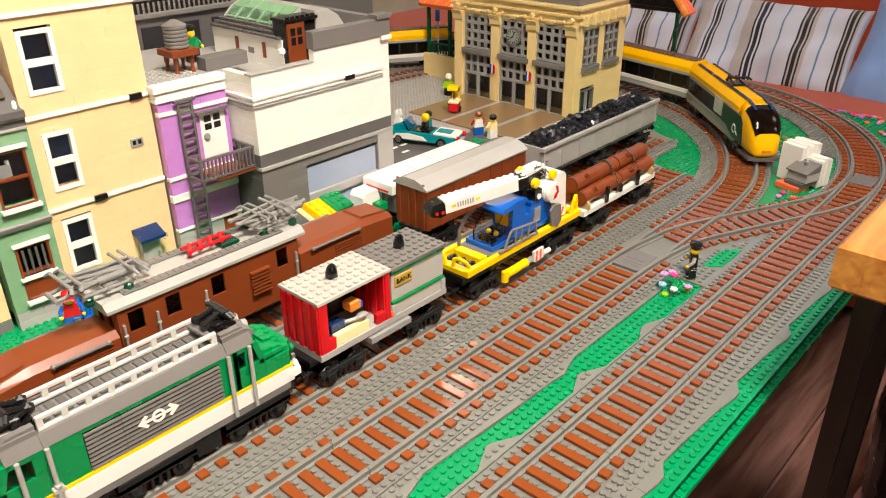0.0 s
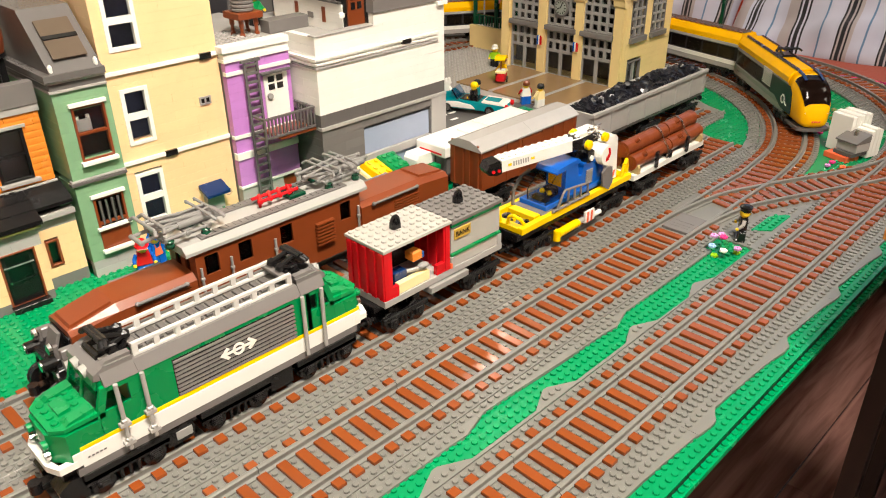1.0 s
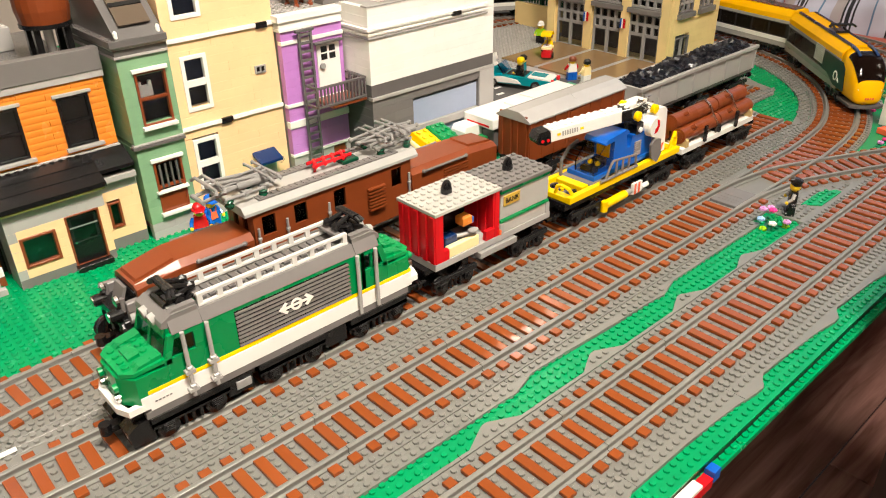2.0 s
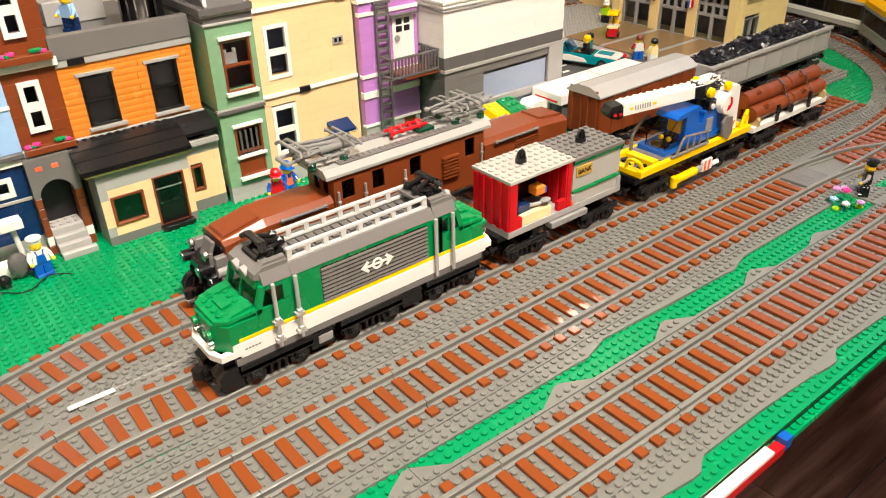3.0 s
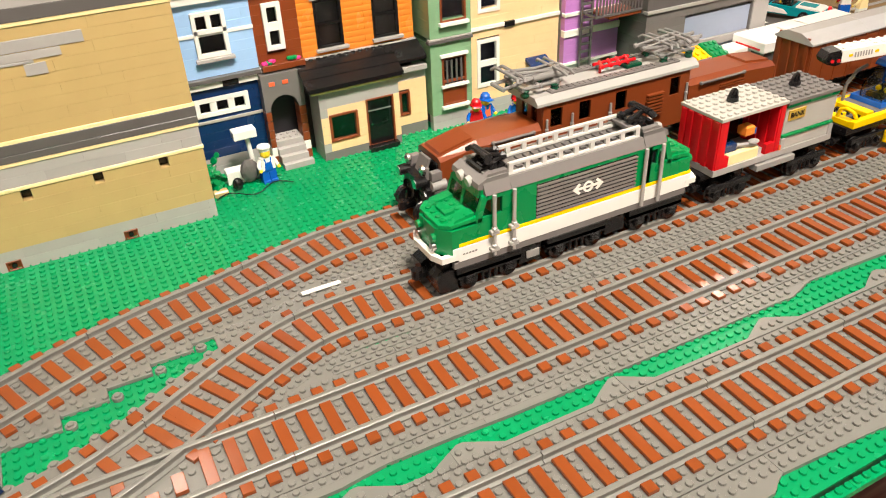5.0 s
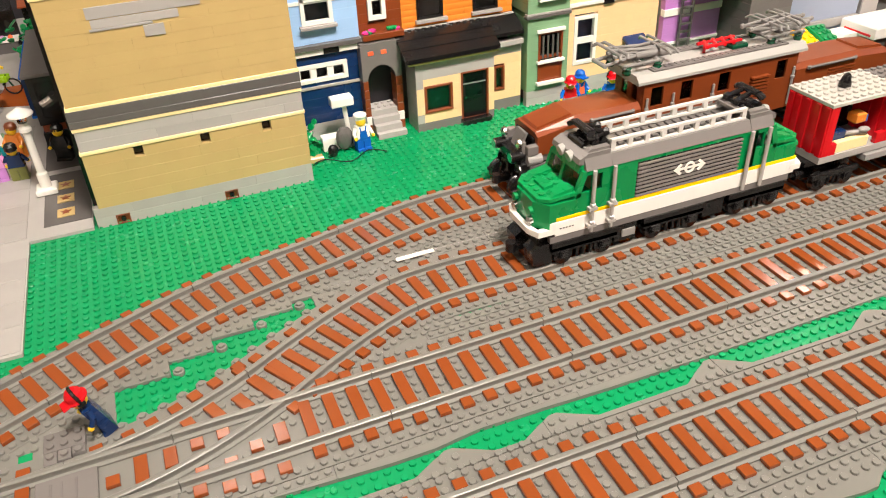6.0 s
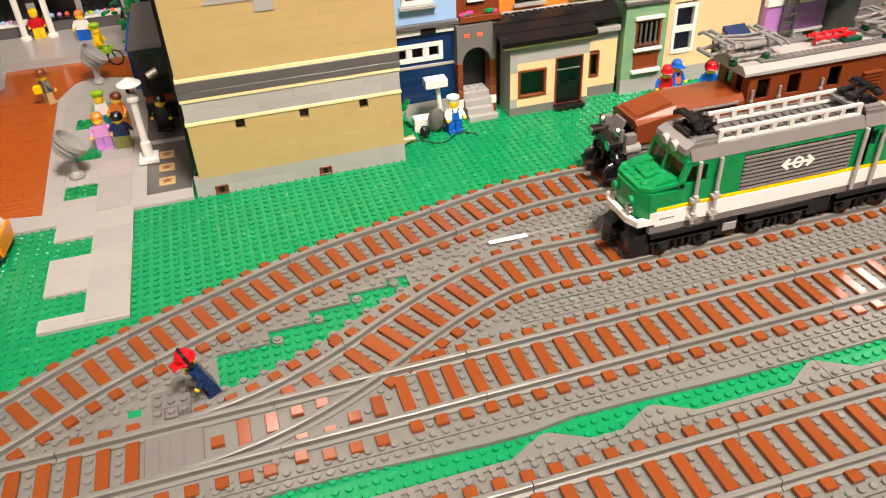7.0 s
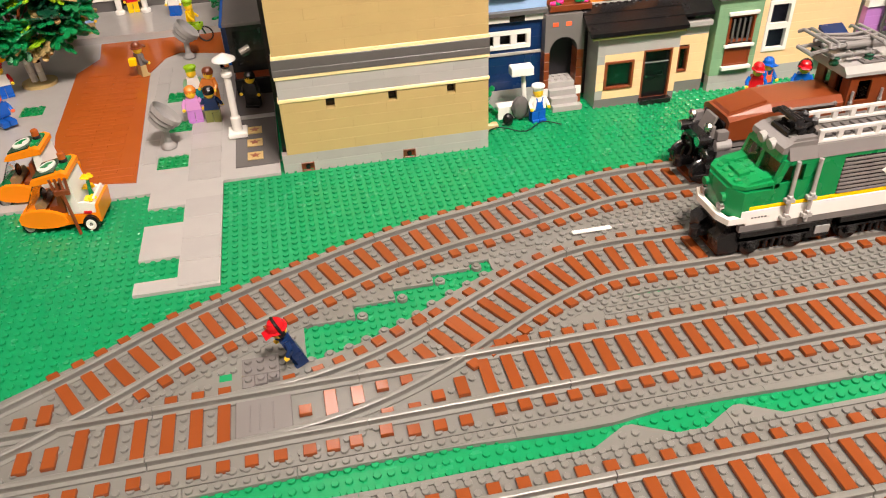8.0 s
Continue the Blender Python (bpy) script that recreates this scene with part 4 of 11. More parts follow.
sw2 = (0.1540, 0.1665, 0.0245, 0.0520)
brick_wall(s, SX1 + 0.0005, SX2, 0.0, 0.0128, Y2, DGREY, length=6, seed=24)
brick_wall(s, SX1 + 0.0005, SX2, 0.0128, 0.0640, Y2, CREAM, [sw2], length=4, seed=25)
brick_wall(s, SX1 + 0.0005, SX2, 0.0640, 0.0740, Y2, LGREY, length=6, seed=26)
window(s, *sw2, Y2, BROWN, cols=1, rows=1, rim=0.0022, label="small brown window")
part("blind", box(bmesh.new(), sw2[0] + 0.001, sw2[1] - 0.001, Y2 + 0.0045, Y2 + 0.0055, sw2[2] + 0.001, sw2[3] - 0.001), PINE, s)
brick_wall(s, 0.0, 0.030, 0.0, 0.0768, 0.0, LGREY, turn=-90, origin=(SX0 - 0.0002, 0.733, 0), length=4, seed=27)
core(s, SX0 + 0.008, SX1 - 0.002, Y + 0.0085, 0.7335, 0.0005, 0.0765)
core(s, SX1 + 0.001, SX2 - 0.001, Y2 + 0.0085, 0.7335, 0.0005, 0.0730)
rows_ = [(0.6965, 0.0815), (0.709, 0.0880), (0.720, 0.0945), (0.7335, 0.1010)]
for (ya, za), (yb, zb) in zip(rows_, rows_[1:]):
    bm = bmesh.new()
    x1 = 0.1520
    prism(bm, [(ya, za - 0.0020), (ya, za + 0.0022), (yb + 0.002, zb + 0.0024), (yb + 0.002, zb - 0.001)], "x", SX0 - 0.0115, x1)
    part("roof_slope", bm, BLACK, s, "black sloping roof row")
for (ya, za), (yb, zb) in zip(rows_[1:], rows_[2:]):
    bm = bmesh.new()
    prism(bm, [(ya + 0.002, za - 0.0020), (ya + 0.002, za + 0.0012), (yb + 0.002, zb + 0.0030), (yb + 0.002, zb - 0.0010)], "x", 0.1525, SX2 - 0.0005)
    part("roof_slope", bm, BLACK, s)
ledge(s, "grey_band", 0.1525, SX2 - 0.0005, Y2 - 0.006, Y2 + 0.004, 0.0745, 0.0800, LGREY)
ledge(s, "olive_band", SX0 - 0.009, 0.1500, Y - 0.0055, Y, 0.0766, 0.0786, OLIVE)
for k in range(13):
    part("ridge_tile", lathe(bmesh.new(), (SX0 - 0.009 + k * 0.0078, 0.7320, 0.1010), [(0.0022, 0), (0.0022, 0.0018)], 8), BLACK, s)

# sand green bay
g = thing("green_house", (0, 0, 0), "narrow sand green bay with grey bands and brown windows", "building")
Y = 0.709
GX0, GX1 = 0.1905, 0.2410
ga, gb = (0.2035, 0.2345, 0.1210, 0.1735), (0.2035, 0.2335, 0.0280, 0.0830)
brick_wall(g, GX0, GX1, 0.0, 0.0180, Y, LGREY, length=6, seed=31)
brick_wall(g, GX0, GX1, 0.0180, 0.1000, Y, SAGE, [gb], length=6, seed=32)
ledge(g, "grey_band", GX0 - 0.003, GX1 + 0.0005, Y - 0.003, Y + 0.004, 0.1000, 0.1032, MGREY)
ledge(g, "white_band", GX0 - 0.002, GX1 + 0.0003, Y - 0.002, Y + 0.004, 0.1032, 0.1050, LGREY)
brick_wall(g, GX0, GX1, 0.1050, 0.1890, Y, SAGE, [ga], length=6, seed=33)
brick_wall(g, 0.0, 0.120, 0.0180, 0.0998, 0.0, SAGE, turn=-90, origin=(GX0 - 0.0002, Y + 0.120, 0), length=6, seed=34)
brick_wall(g, 0.0, 0.120, 0.1050, 0.1890, 0.0, SAGE, turn=-90, origin=(GX0 - 0.0002, Y + 0.120, 0), length=6, seed=35)
for k, (z0, z1, o, mt) in enumerate(((0.1890, 0.1915, 0.002, LGREY), (0.1915, 0.1975, 0.001, MGREY), (0.1975, 0.2000, 0.003, LGREY), (0.2000, 0.2065, 0.005, MGREY))):
    ledge(g, "cornice", GX0 - o, GX1 - 0.0002, Y - o, Y + 0.12, z0, z1, mt)
bm = bmesh.new()
prism(bm, [(Y - 0.004, 0.2066), (Y + 0.045, 0.2560), (Y + 0.11, 0.2560), (Y + 0.11, 0.2066)], "x", GX0 + 0.002, GX1 - 0.002)
part("roof", bm, MGREY, g, "steep dark grey roof")
part("skylight", prism(bmesh.new(), [(Y + 0.004, 0.2165), (Y + 0.002, 0.2180), (Y + 0.031, 0.2472), (Y + 0.033, 0.2455)], "x", GX0 + 0.010, GX1 - 0.010), SKYLIGHT, g)
part("skylight_bar", prism(bmesh.new(), [(Y + 0.016, 0.2310), (Y + 0.0155, 0.2330), (Y + 0.0180, 0.2356), (Y + 0.0185, 0.2336)], "x", GX0 + 0.010, GX1 - 0.010), BLACK, g)
for x in (GX0 + 0.004, GX1 - 0.006):
    part("finial", lathe(bmesh.new(), (x, Y - 0.001, 0.2068), [(0.002, 0), (0.002, 0.006), (0.0008, 0.008)], 8), WHITE, g)
for a in (ga, gb):
    window(g, *a, Y, BROWN, cols=1, rows=2, rim=0.0022, label="brown sash window with white lintel")
    ledge(g, "lintel", a[0] - 0.002, a[1] + 0.002, Y - 0.0030, Y + 0.002, a[3], a[3] + 0.0036, WHITE)
    ledge(g, "sill", a[0] - 0.002, a[1] + 0.002, Y - 0.0050, Y + 0.002, a[2] - 0.0036, a[2], WHITE)
ledge(g, "middle_sill", gb[0] - 0.002, gb[1] + 0.002, Y - 0.004, Y + 0.001, 0.0490, 0.0520, WHITE)
part("shutter", box(bmesh.new(), gb[0] + 0.002, gb[1] - 0.002, Y - 0.0006, Y + 0.002, gb[2], 0.0488, 0.0003), BROWN, g)
for k in range(4):
    part("window_bar", cyl(bmesh.new(), (gb[0] + 0.006 + k * 0.006, Y - 0.0005, 0.0540), (gb[0] + 0.006 + k * 0.006, Y - 0.0005, 0.0790), 0.0013, n=8), MGREY, g)
bm = bmesh.new()
box(bm, ga[0] + 0.003, ga[0] + 0.017, Y + 0.0034, Y + 0.0048, 0.148, 0.160, 0.0005)
for sx in (0.005, 0.015):
    cyl(bm, (ga[0] + sx, Y + 0.0041, 0.160), (ga[0] + sx, Y + 0.0041, 0.1635), 0.002, n=8)
part("paper_bag", bm, WHITE, g, "white object behind the window")
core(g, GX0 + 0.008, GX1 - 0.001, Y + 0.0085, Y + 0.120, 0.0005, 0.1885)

# pale yellow house
y_ = thing("yellow_house", (0, 0, 0), "tall pale yellow house with white windows and bands", "building")
Y = 0.716
YX0, YX1 = 0.2415, 0.3620
wins = [(0.2520, 0.2810, 0.0360, 0.0910), (0.2535, 0.2815, 0.1210, 0.1775), (0.2520, 0.2835, 0.2130, 0.2690)]
brick_wall(y_, YX0, YX1, 0.0, 0.0192, Y, LGREY, length=6, seed=41)
brick_wall(y_, YX0, YX1, 0.0192, 0.1024, Y, CREAM, [wins[0]], length=6, seed=42)
brick_wall(y_, YX0, YX1, 0.1064, 0.1920, Y, CREAM, [wins[1]], length=6, seed=43)
brick_wall(y_, YX0, YX1, 0.1960, 0.2810, Y, CREAM, [wins[2]], length=6, seed=44)
for z0, xa in ((0.1024, 0.2870), (0.1920, 0.3410), (0.2810, 0.29)):
    ledge(y_, "white_band", YX0, YX1 + 0.0005, Y - 0.0022, Y + 0.006, z0, z0 + 0.0040, WHITE)
    if z0 < 0.25:
        part("dark_gap", box(bmesh.new(), xa, xa + 0.013, Y - 0.0028, Y + 0.004, z0 - 0.0016, z0 + 0.0046, 0.0002), BLACK, y_)
for w in wins:
    window(y_, *w, Y, WHITE, cols=1, rows=2, rim=0.0040, heavy=0.0064, label="white two-pane window")
brick_wall(y_, YX0, YX1, 0.2850, 0.3330, Y, CREAM, length=6, seed=45)
v = part("vent", bmesh_frame(0.3340, 0.3470, 0.1440, 0.1525, Y - 0.0016, Y + 0.001, 0.0018), SILVER, y_, "small grey grille")
part("vent_bar", box(bmesh.new(), 0.3396, 0.3414, Y - 0.0016, Y + 0.001, 0.1450, 0.1515), SILVER, v)
part("vent_back", box(bmesh.new(), 0.3350, 0.3460, Y - 0.0006, Y + 0.001, 0.1450, 0.1515), BLACK, v)
core(y_, YX0 + 0.001, YX1 - 0.001, Y + 0.0085, 0.90, 0.0005, 0.3325, BLUEDARK)
brick_wall(y_, 0.0, 0.18, 0.1, 0.3330, 0.0, CREAM, turn=-90, origin=(YX0 - 0.0002, Y + 0.18, 0), length=6, seed=46)
brick_wall(y_, 0.0, 0.18, 0.1, 0.3330, 0.0, CREAM, turn=90, origin=(YX1 + 0.0002, Y, 0), length=6, seed=47)
part("awning", prism(bmesh.new(), [(Y - 0.017, 0.0480), (Y - 0.017, 0.0510), (Y, 0.0590), (Y, 0.0550)], "x", 0.317, 0.345), NAVY, y_, "dark blue awning over a hatch")
part("hatch", box(bmesh.new(), 0.321, 0.341, Y - 0.0080, Y, 0.0192, 0.0480, 0.0006), LGREY, y_, "light grey hatch under the awning")
part("hatch_lamp", lathe(bmesh.new(), (0.3445, Y - 0.013, 0.0440), [(0.0018, 0), (0.0040, 0.003), (0.0034, 0.006), (0.0010, 0.007)], 12), GLASS, y_)
part("hatch_knob", lathe(bmesh.new(), (0.3375, Y - 0.0095, 0.0300), [(0.0014, -0.001), (0.0014, 0.001)], 10, "Y"), CHROME, y_)

# lavender house with fire ladder and balcony
p_ = thing("lavender_house", (0, 0, 0), "lavender house with white bands, grey ladder and balcony", "building")
Y = 0.705
VX0, VX1 = 0.3630, 0.4420
vd = (0.4060, 0.4370, 0.1150, 0.1640)
vd2 = (0.418, 0.436, 0.004, 0.040)
brick_wall(p_, VX0, VX1, 0.0, 0.0430, Y, LGREY, [vd2], length=6, seed=51)
ledge(p_, "white_band", VX0 - 0.001, VX1 + 0.0005, Y - 0.0016, Y + 0.005, 0.0430, 0.0462, WHITE)
brick_wall(p_, VX0, VX1, 0.0462, 0.0770, Y, PURPLE, length=6, seed=52)
ledge(p_, "white_band", VX0 - 0.001, VX1 + 0.0005, Y - 0.0016, Y + 0.005, 0.0770, 0.0850, WHITE)
brick_wall(p_, VX0, VX1, 0.0850, 0.1010, Y, PURPLE, length=6, seed=53)
ledge(p_, "white_band", VX0 - 0.001, VX1 + 0.0005, Y - 0.0016, Y + 0.005, 0.1010, 0.1050, WHITE)
brick_wall(p_, VX0, VX1, 0.1050, 0.1700, Y, PURPLE, [vd], length=6, seed=54)
ledge(p_, "white_band", VX0 - 0.001, VX1 + 0.0005, Y - 0.0016, Y + 0.005, 0.1700, 0.1742, WHITE)
brick_wall(p_, VX0, VX1, 0.1742, 0.1840, Y, PURPLE, length=6, seed=55)
for z0, z1, o in ((0.1840, 0.1876, 0.002), (0.1876, 0.1940, 0.001), (0.1940, 0.2010, 0.003)):
    ledge(p_, "cornice", VX0 - o, VX1, Y - o, Y + 0.010, z0, z1, WHITE)
core(p_, VX0 + 0.001, VX1 - 0.001, Y + 0.0085, 0.90, 0.0005, 0.1935, LGREY, "roof_deck")
bm = bmesh.new(); studs_on(bm, VX0 + 0.003, VX1 - 0.004, Y + 0.016, 0.80, 0.1935)
part("roof_studs", bm, LGREY, p_)
part("side_deck", box(bmesh.new(), VX1 - 0.0008, 0.4760, 0.7220, 0.8990, 0.1832, 0.1934), LGREY, p_)
d = part("door", box(bmesh.new(), vd[0] + 0.0004, vd[1] - 0.0004, Y - 0.0006, Y + 0.004, vd[2], vd[3] - 0.001, 0.0004), WHITE, p_, "white balcony door with four small panes")
for i in range(2):
    for j in range(2):
        part("pane", box(bmesh.new(), vd[0] + 0.0055 + i * 0.011, vd[0] + 0.0135 + i * 0.011, Y - 0.0010, Y - 0.0002, 0.1455 + j * 0.0085, 0.1520 + j * 0.0085), BLACK, d)
part("door_knob", lathe(bmesh.new(), (vd[0] + 0.006, Y - 0.0008, 0.139), [(0.0034, -0.002), (0.0034, 0.0)], 12, "Y"), SILVER, d)
part("door_canopy", box(bmesh.new(), vd[0] - 0.004, vd[1] + 0.002, Y - 0.006, Y, 0.1642, 0.1668, 0.0004), MGREY, p_)
part("door", box(bmesh.new(), vd2[0], vd2[1], Y + 0.002, Y + 0.005, vd2[2], vd2[3], 0.0003), BROWN, p_, "brown ground floor door")
bm = bmesh.new()
for dx in (0.0, 0.0150):
    box(bm, 0.3810 + dx, 0.3836 + dx, Y - 0.0065, Y - 0.0040, 0.004, 0.1840)
for k in range(19):
    box(bm, 0.3830, 0.3965, Y - 0.0062, Y - 0.0044, 0.010 + k * 0.0093, 0.0128 + k * 0.0093)
box(bm, 0.3780, 0.4010, Y - 0.0072, Y - 0.0036, 0.1815, 0.1850, 0.0004)
part("ladder", bm, MGREY, p_, "dark grey fire ladder")
bm = bmesh.new()
bx0, bx1, by0, bz = 0.3775, 0.4440, Y - 0.036, 0.1010
box(bm, bx0 + 0.02, bx1, by0, Y - 0.001, bz, bz + 0.0032, 0.0003)
part("balcony_floor", bm, BROWN, p_)
bm = bmesh.new()
for z in (bz + 0.0040, bz + 0.0250):
    box(bm, bx0, bx1, by0 - 0.001, by0 + 0.0015, z, z + 0.0024)
    box(bm, bx1 - 0.0024, bx1, by0, Y - 0.001, z, z + 0.0024)
    box(bm, bx0, bx0 + 0.0024, by0, by0 + 0.02, z, z + 0.0024)
rail_ = part("balcony_rail", bm, MGREY, p_, "dark grey balcony railing")
n = 15
for k in range(n):
    x = bx0 + 0.001 + (bx1 - bx0 - 0.003) * k / (n - 1)
    part("bar", box(bmesh.new(), x, x + 0.0018, by0 - 0.0006, by0 + 0.0012, bz + 0.0064, bz + 0.025), MGREY, rail_)
for k in range(6):
    y = by0 + 0.004 + k * 0.005
    part("bar", box(bmesh.new(), bx1 - 0.0020, bx1 - 0.0004, y, y + 0.0018, bz + 0.0064, bz + 0.025), MGREY, rail_)

# water tank on that roof
w = thing("water_tank", (0.4300, 0.7680, 0.1936), "grey ribbed water tank on brown wooden legs", "water tank")
for dx in (-0.0105, 0.0105):
    for dy in (-0.0105, 0.0105):
        part("leg", lathe(bmesh.new(), (dx, dy, 0), [(0.0034, 0), (0.0034, 0.003), (0.0022, 0.004), (0.0022, 0.010), (0.0032, 0.012), (0.0032, 0.0195)], 10), BROWN, w)
part("platform", box(bmesh.new(), -0.0175, 0.0175, -0.0175, 0.0175, 0.0195, 0.0270, 0.0006), BROWN, w)
prof = []
for k in range(6):
    z = 0.0272 + k * 0.0042
    prof += [(0.0130, z), (0.0142, z + 0.0012), (0.0142, z + 0.0030), (0.0130, z + 0.0042)]
w.scale = (0.9, 0.9, 0.95)
part("tank", lathe(bmesh.new(), (0, 0, 0), prof + [(0.0144, 0.0526), (0.0040, 0.0580), (0.0015, 0.0588)], 22), DGREY, w)

# white corner house, grey below
wh = thing("white_house", (0, 0, 0), "large white corner house with grey ground floor", "building")
WX0, WX1, WY = 0.4450, 0.6400, 0.660
shop = (0.5050, 0.6140, 0.0, 0.0860)
brick_wall(wh, WX0, WX1, 0.0, 0.1000, WY, DGREY, [shop], length=8, seed=61)
ledge(wh, "grey_band", WX0 - 0.001, WX1 + 0.001, WY - 0.002, WY + 0.005, 0.1000, 0.1040, LGREY)
brick_wall(wh, WX0, WX1, 0.1040, 0.1180, WY, MGREY, length=8, seed=62)
brick_wall(wh, WX0, WX1, 0.1180, 0.2030, WY, WHITE, length=12, seed=63)
# darker grey than the front: the side's shadow is put into the bricks
brick_wall(wh, 0.0, 0.05, 0.0, 0.1000, 0.0, MGREY, turn=-90, origin=(WX0 - 0.0002, WY + 0.05, 0), length=6, seed=64)
brick_wall(wh, 0.0, 0.05, 0.1040, 0.1180, 0.0, MGREY, turn=-90, origin=(WX0 - 0.0002, WY + 0.05, 0), length=6, seed=65)
brick_wall(wh, 0.0, 0.05, 0.1180, 0.2030, 0.0, WHITE, turn=-90, origin=(WX0 - 0.0002, WY + 0.05, 0), length=6, seed=66)
for z0, z1, o, mt in ((0.1690, 0.1715, 0.0016, LGREY), (0.1730, 0.1755, 0.0022, WHITE), (0.1780, 0.1810, 0.0030, WHITE), (0.2030, 0.2050, 0.0010, LGREY)):
    ledge(wh, "cornice", WX0 - o, (WX1 - 0.012) if z0 < 0.2 else 0.526, WY - o, WY + (0.05 if z0 < 0.2 else 0.010), z0, z1, mt)
part("dark_gap", box(bmesh.new(), 0.568, 0.582, WY - 0.0034, WY, 0.1752, 0.1805, 0.0002), BLACK, wh)
core(wh, WX0 + 0.001, WX1 - 0.001, WY + 0.0085, 0.90, 0.0005, 0.1830, LGREY, "roof_deck")
bm = bmesh.new(); studs_on(bm, WX0 + 0.004, 0.532, WY + 0.014, WY + 0.086, 0.1830)
part("roof_studs", bm, LGREY, wh)
brick_wall(wh, 0.5275, WX1, 0.2030, 0.2160, WY, WHITE, length=12, seed=67)
ledge(wh, "parapet", 0.5268, WX1 + 0.001, WY - 0.002, WY + 0.010, 0.2160, 0.2350, DGREY, "dark grey parapet")
ledge(wh, "parapet", WX1 - 0.009, WX1 + 0.0012, WY + 0.0102, 0.800, 0.2160, 0.2350, DGREY)
ledge(wh, "parapet_cap", WX1 - 0.020, WX1 + 0.003, WY - 0.004, WY + 0.012, 0.2352, 0.2400, DGREY)
part("corner_block", box(bmesh.new(), WX1 - 0.014, WX1 + 0.002, WY - 0.004, WY + 0.014, 0.2110, 0.2158, 0.0004), WHITE, wh)
core(wh, 0.5790, WX1 - 0.0102, WY + 0.012, 0.90, 0.1832, 0.2150, LGREY, "upper_deck")
part("grey_wall", box(bmesh.new(), 0.4480, 0.5020, 0.7460, 0.7640, 0.1937, 0.2080, 0.0006), DGREY, wh, "low grey wall on the roof")
# roof hut with brown door
hut = part("roof_hut", box(bmesh.new(), 0.5362, 0.5785, 0.7170, 0.7400, 0.1832, 0.2362, 0.0004), BLACK, wh, "black roof hut with a brown door")
part("hut_door", box(bmesh.new(), 0.5368, 0.5610, 0.7145, 0.7168, 0.1832, 0.2350, 0.0004), BROWN, hut)
part("hut_roof", box(bmesh.new(), 0.5345, 0.5800, 0.7130, 0.7420, 0.2364, 0.2400, 0.0004), BLACK, hut)
bm = bmesh.new()
for k in range(6):
    box(bm, 0.5360 + k * 0.0072, 0.5405 + k * 0.0072, 0.7140, 0.7160, 0.2400, 0.2425)
part("hut_trim", bm, BLACK, hut)
for i in range(2):
    for j in range(2):
        part("pane", box(bmesh.new(), 0.5410 + i * 0.0095, 0.5470 + i * 0.0095, 0.7138, 0.7146, 0.2110 + j * 0.0105, 0.2190 + j * 0.0105), BLACK, hut)
# roof annex with a slate edge and a green glass vault
brick_wall(wh, 0.0, 0.140, 0.1832, 0.2165, 0.0, WHITE, turn=-90, origin=(0.5350, 0.8640, 0), length=8, seed=68)
an = part("vault", prism(bmesh.new(), [(0.5450, 0.2166), (0.5520, 0.2262), (0.5640, 0.2370), (0.5800, 0.2440), (0.6000, 0.2440), (0.6150, 0.2350), (0.6260, 0.2166)], "y", 0.7425, 0.862), LGREY, wh, "light grey vaulted roof")
for k in range(5):
    y = 0.7450 + k * 0.0226
    bm = bmesh.new()
    prism(bm, [(0.5512, 0.2266), (0.5505, 0.2276), (0.5632, 0.2385), (0.5797, 0.2456), (0.5800, 0.2444), (0.5640, 0.2372)], "y", y, y + 0.0200)
    part("green_pane", bm, SAGE, an, "pale green glazed vault panel")
    part("glazing", prism(bmesh.new(), [(0.5525, 0.2294), (0.5524, 0.2300), (0.5622, 0.2384), (0.5626, 0.2376)], "y", y + 0.003, y + 0.017), GLASS, an)
for k in range(17):
    for j in range(3):
        x = 0.5318 + j * 0.0062
        part("slate", box(bmesh.new(), x, x + 0.0085, 0.7260 + k * 0.0081, 0.7336 + k * 0.0081, 0.2168 + j * 0.0033, 0.2196 + j * 0.0033, 0.0003), MGREY, wh)
for y in (0.7560, 0.8100):
    part("shutter", box(bmesh.new(), 0.5340, 0.5349, y, y + 0.006, 0.192, 0.210), BROWN, wh)
part("wall_vent", box(bmesh.new(), 0.5336, 0.5349, 0.780, 0.790, 0.194, 0.201, 0.0003), DGREY, wh)
part("wall_lamp", lathe(bmesh.new(), (0.5290, 0.7180, 0.2060), [(0.001, -0.004), (0.004, -0.002), (0.004, 0.002), (0.001, 0.004)], 10), WHITE, wh)
part("vault_end", prism(bmesh.new(), [(0.5802, 0.2152), (0.5802, 0.2440), (0.6000, 0.2440), (0.6150, 0.2350), (0.6290, 0.2152)], "y", 0.7180, 0.7424), LGREY, wh, "light grey curved end of the vault")
part("shop_glass", box(bmesh.new(), shop[0] + 0.0004, shop[1] - 0.0004, WY + 0.0030, WY + 0.0050, 0.0550, 0.0858), PANELBLUE, wh, "pale blue shop window")
part("shop_rail", box(bmesh.new(), shop[0] + 0.0004, shop[1] - 0.0004, WY - 0.0005, WY + 0.0060, 0.0450, 0.0546, 0.0004), LGREY, wh)
part("shop_glass", box(bmesh.new(), shop[0] + 0.0004, shop[1] - 0.0004, WY + 0.0030, WY + 0.0050, 0.0006, 0.0448), PANELBLUE, wh, "pale blue shop window")
part("shop_pillar", box(bmesh.new(), shop[1] + 0.0010, WX1 + 0.0006, WY - 0.0016, WY - 0.0002, 0.0, 0.0998, 0.0004), LGREY, wh, "light grey corner pillar")

# ---- rolling stock ----
RAILTOP = 0.0098


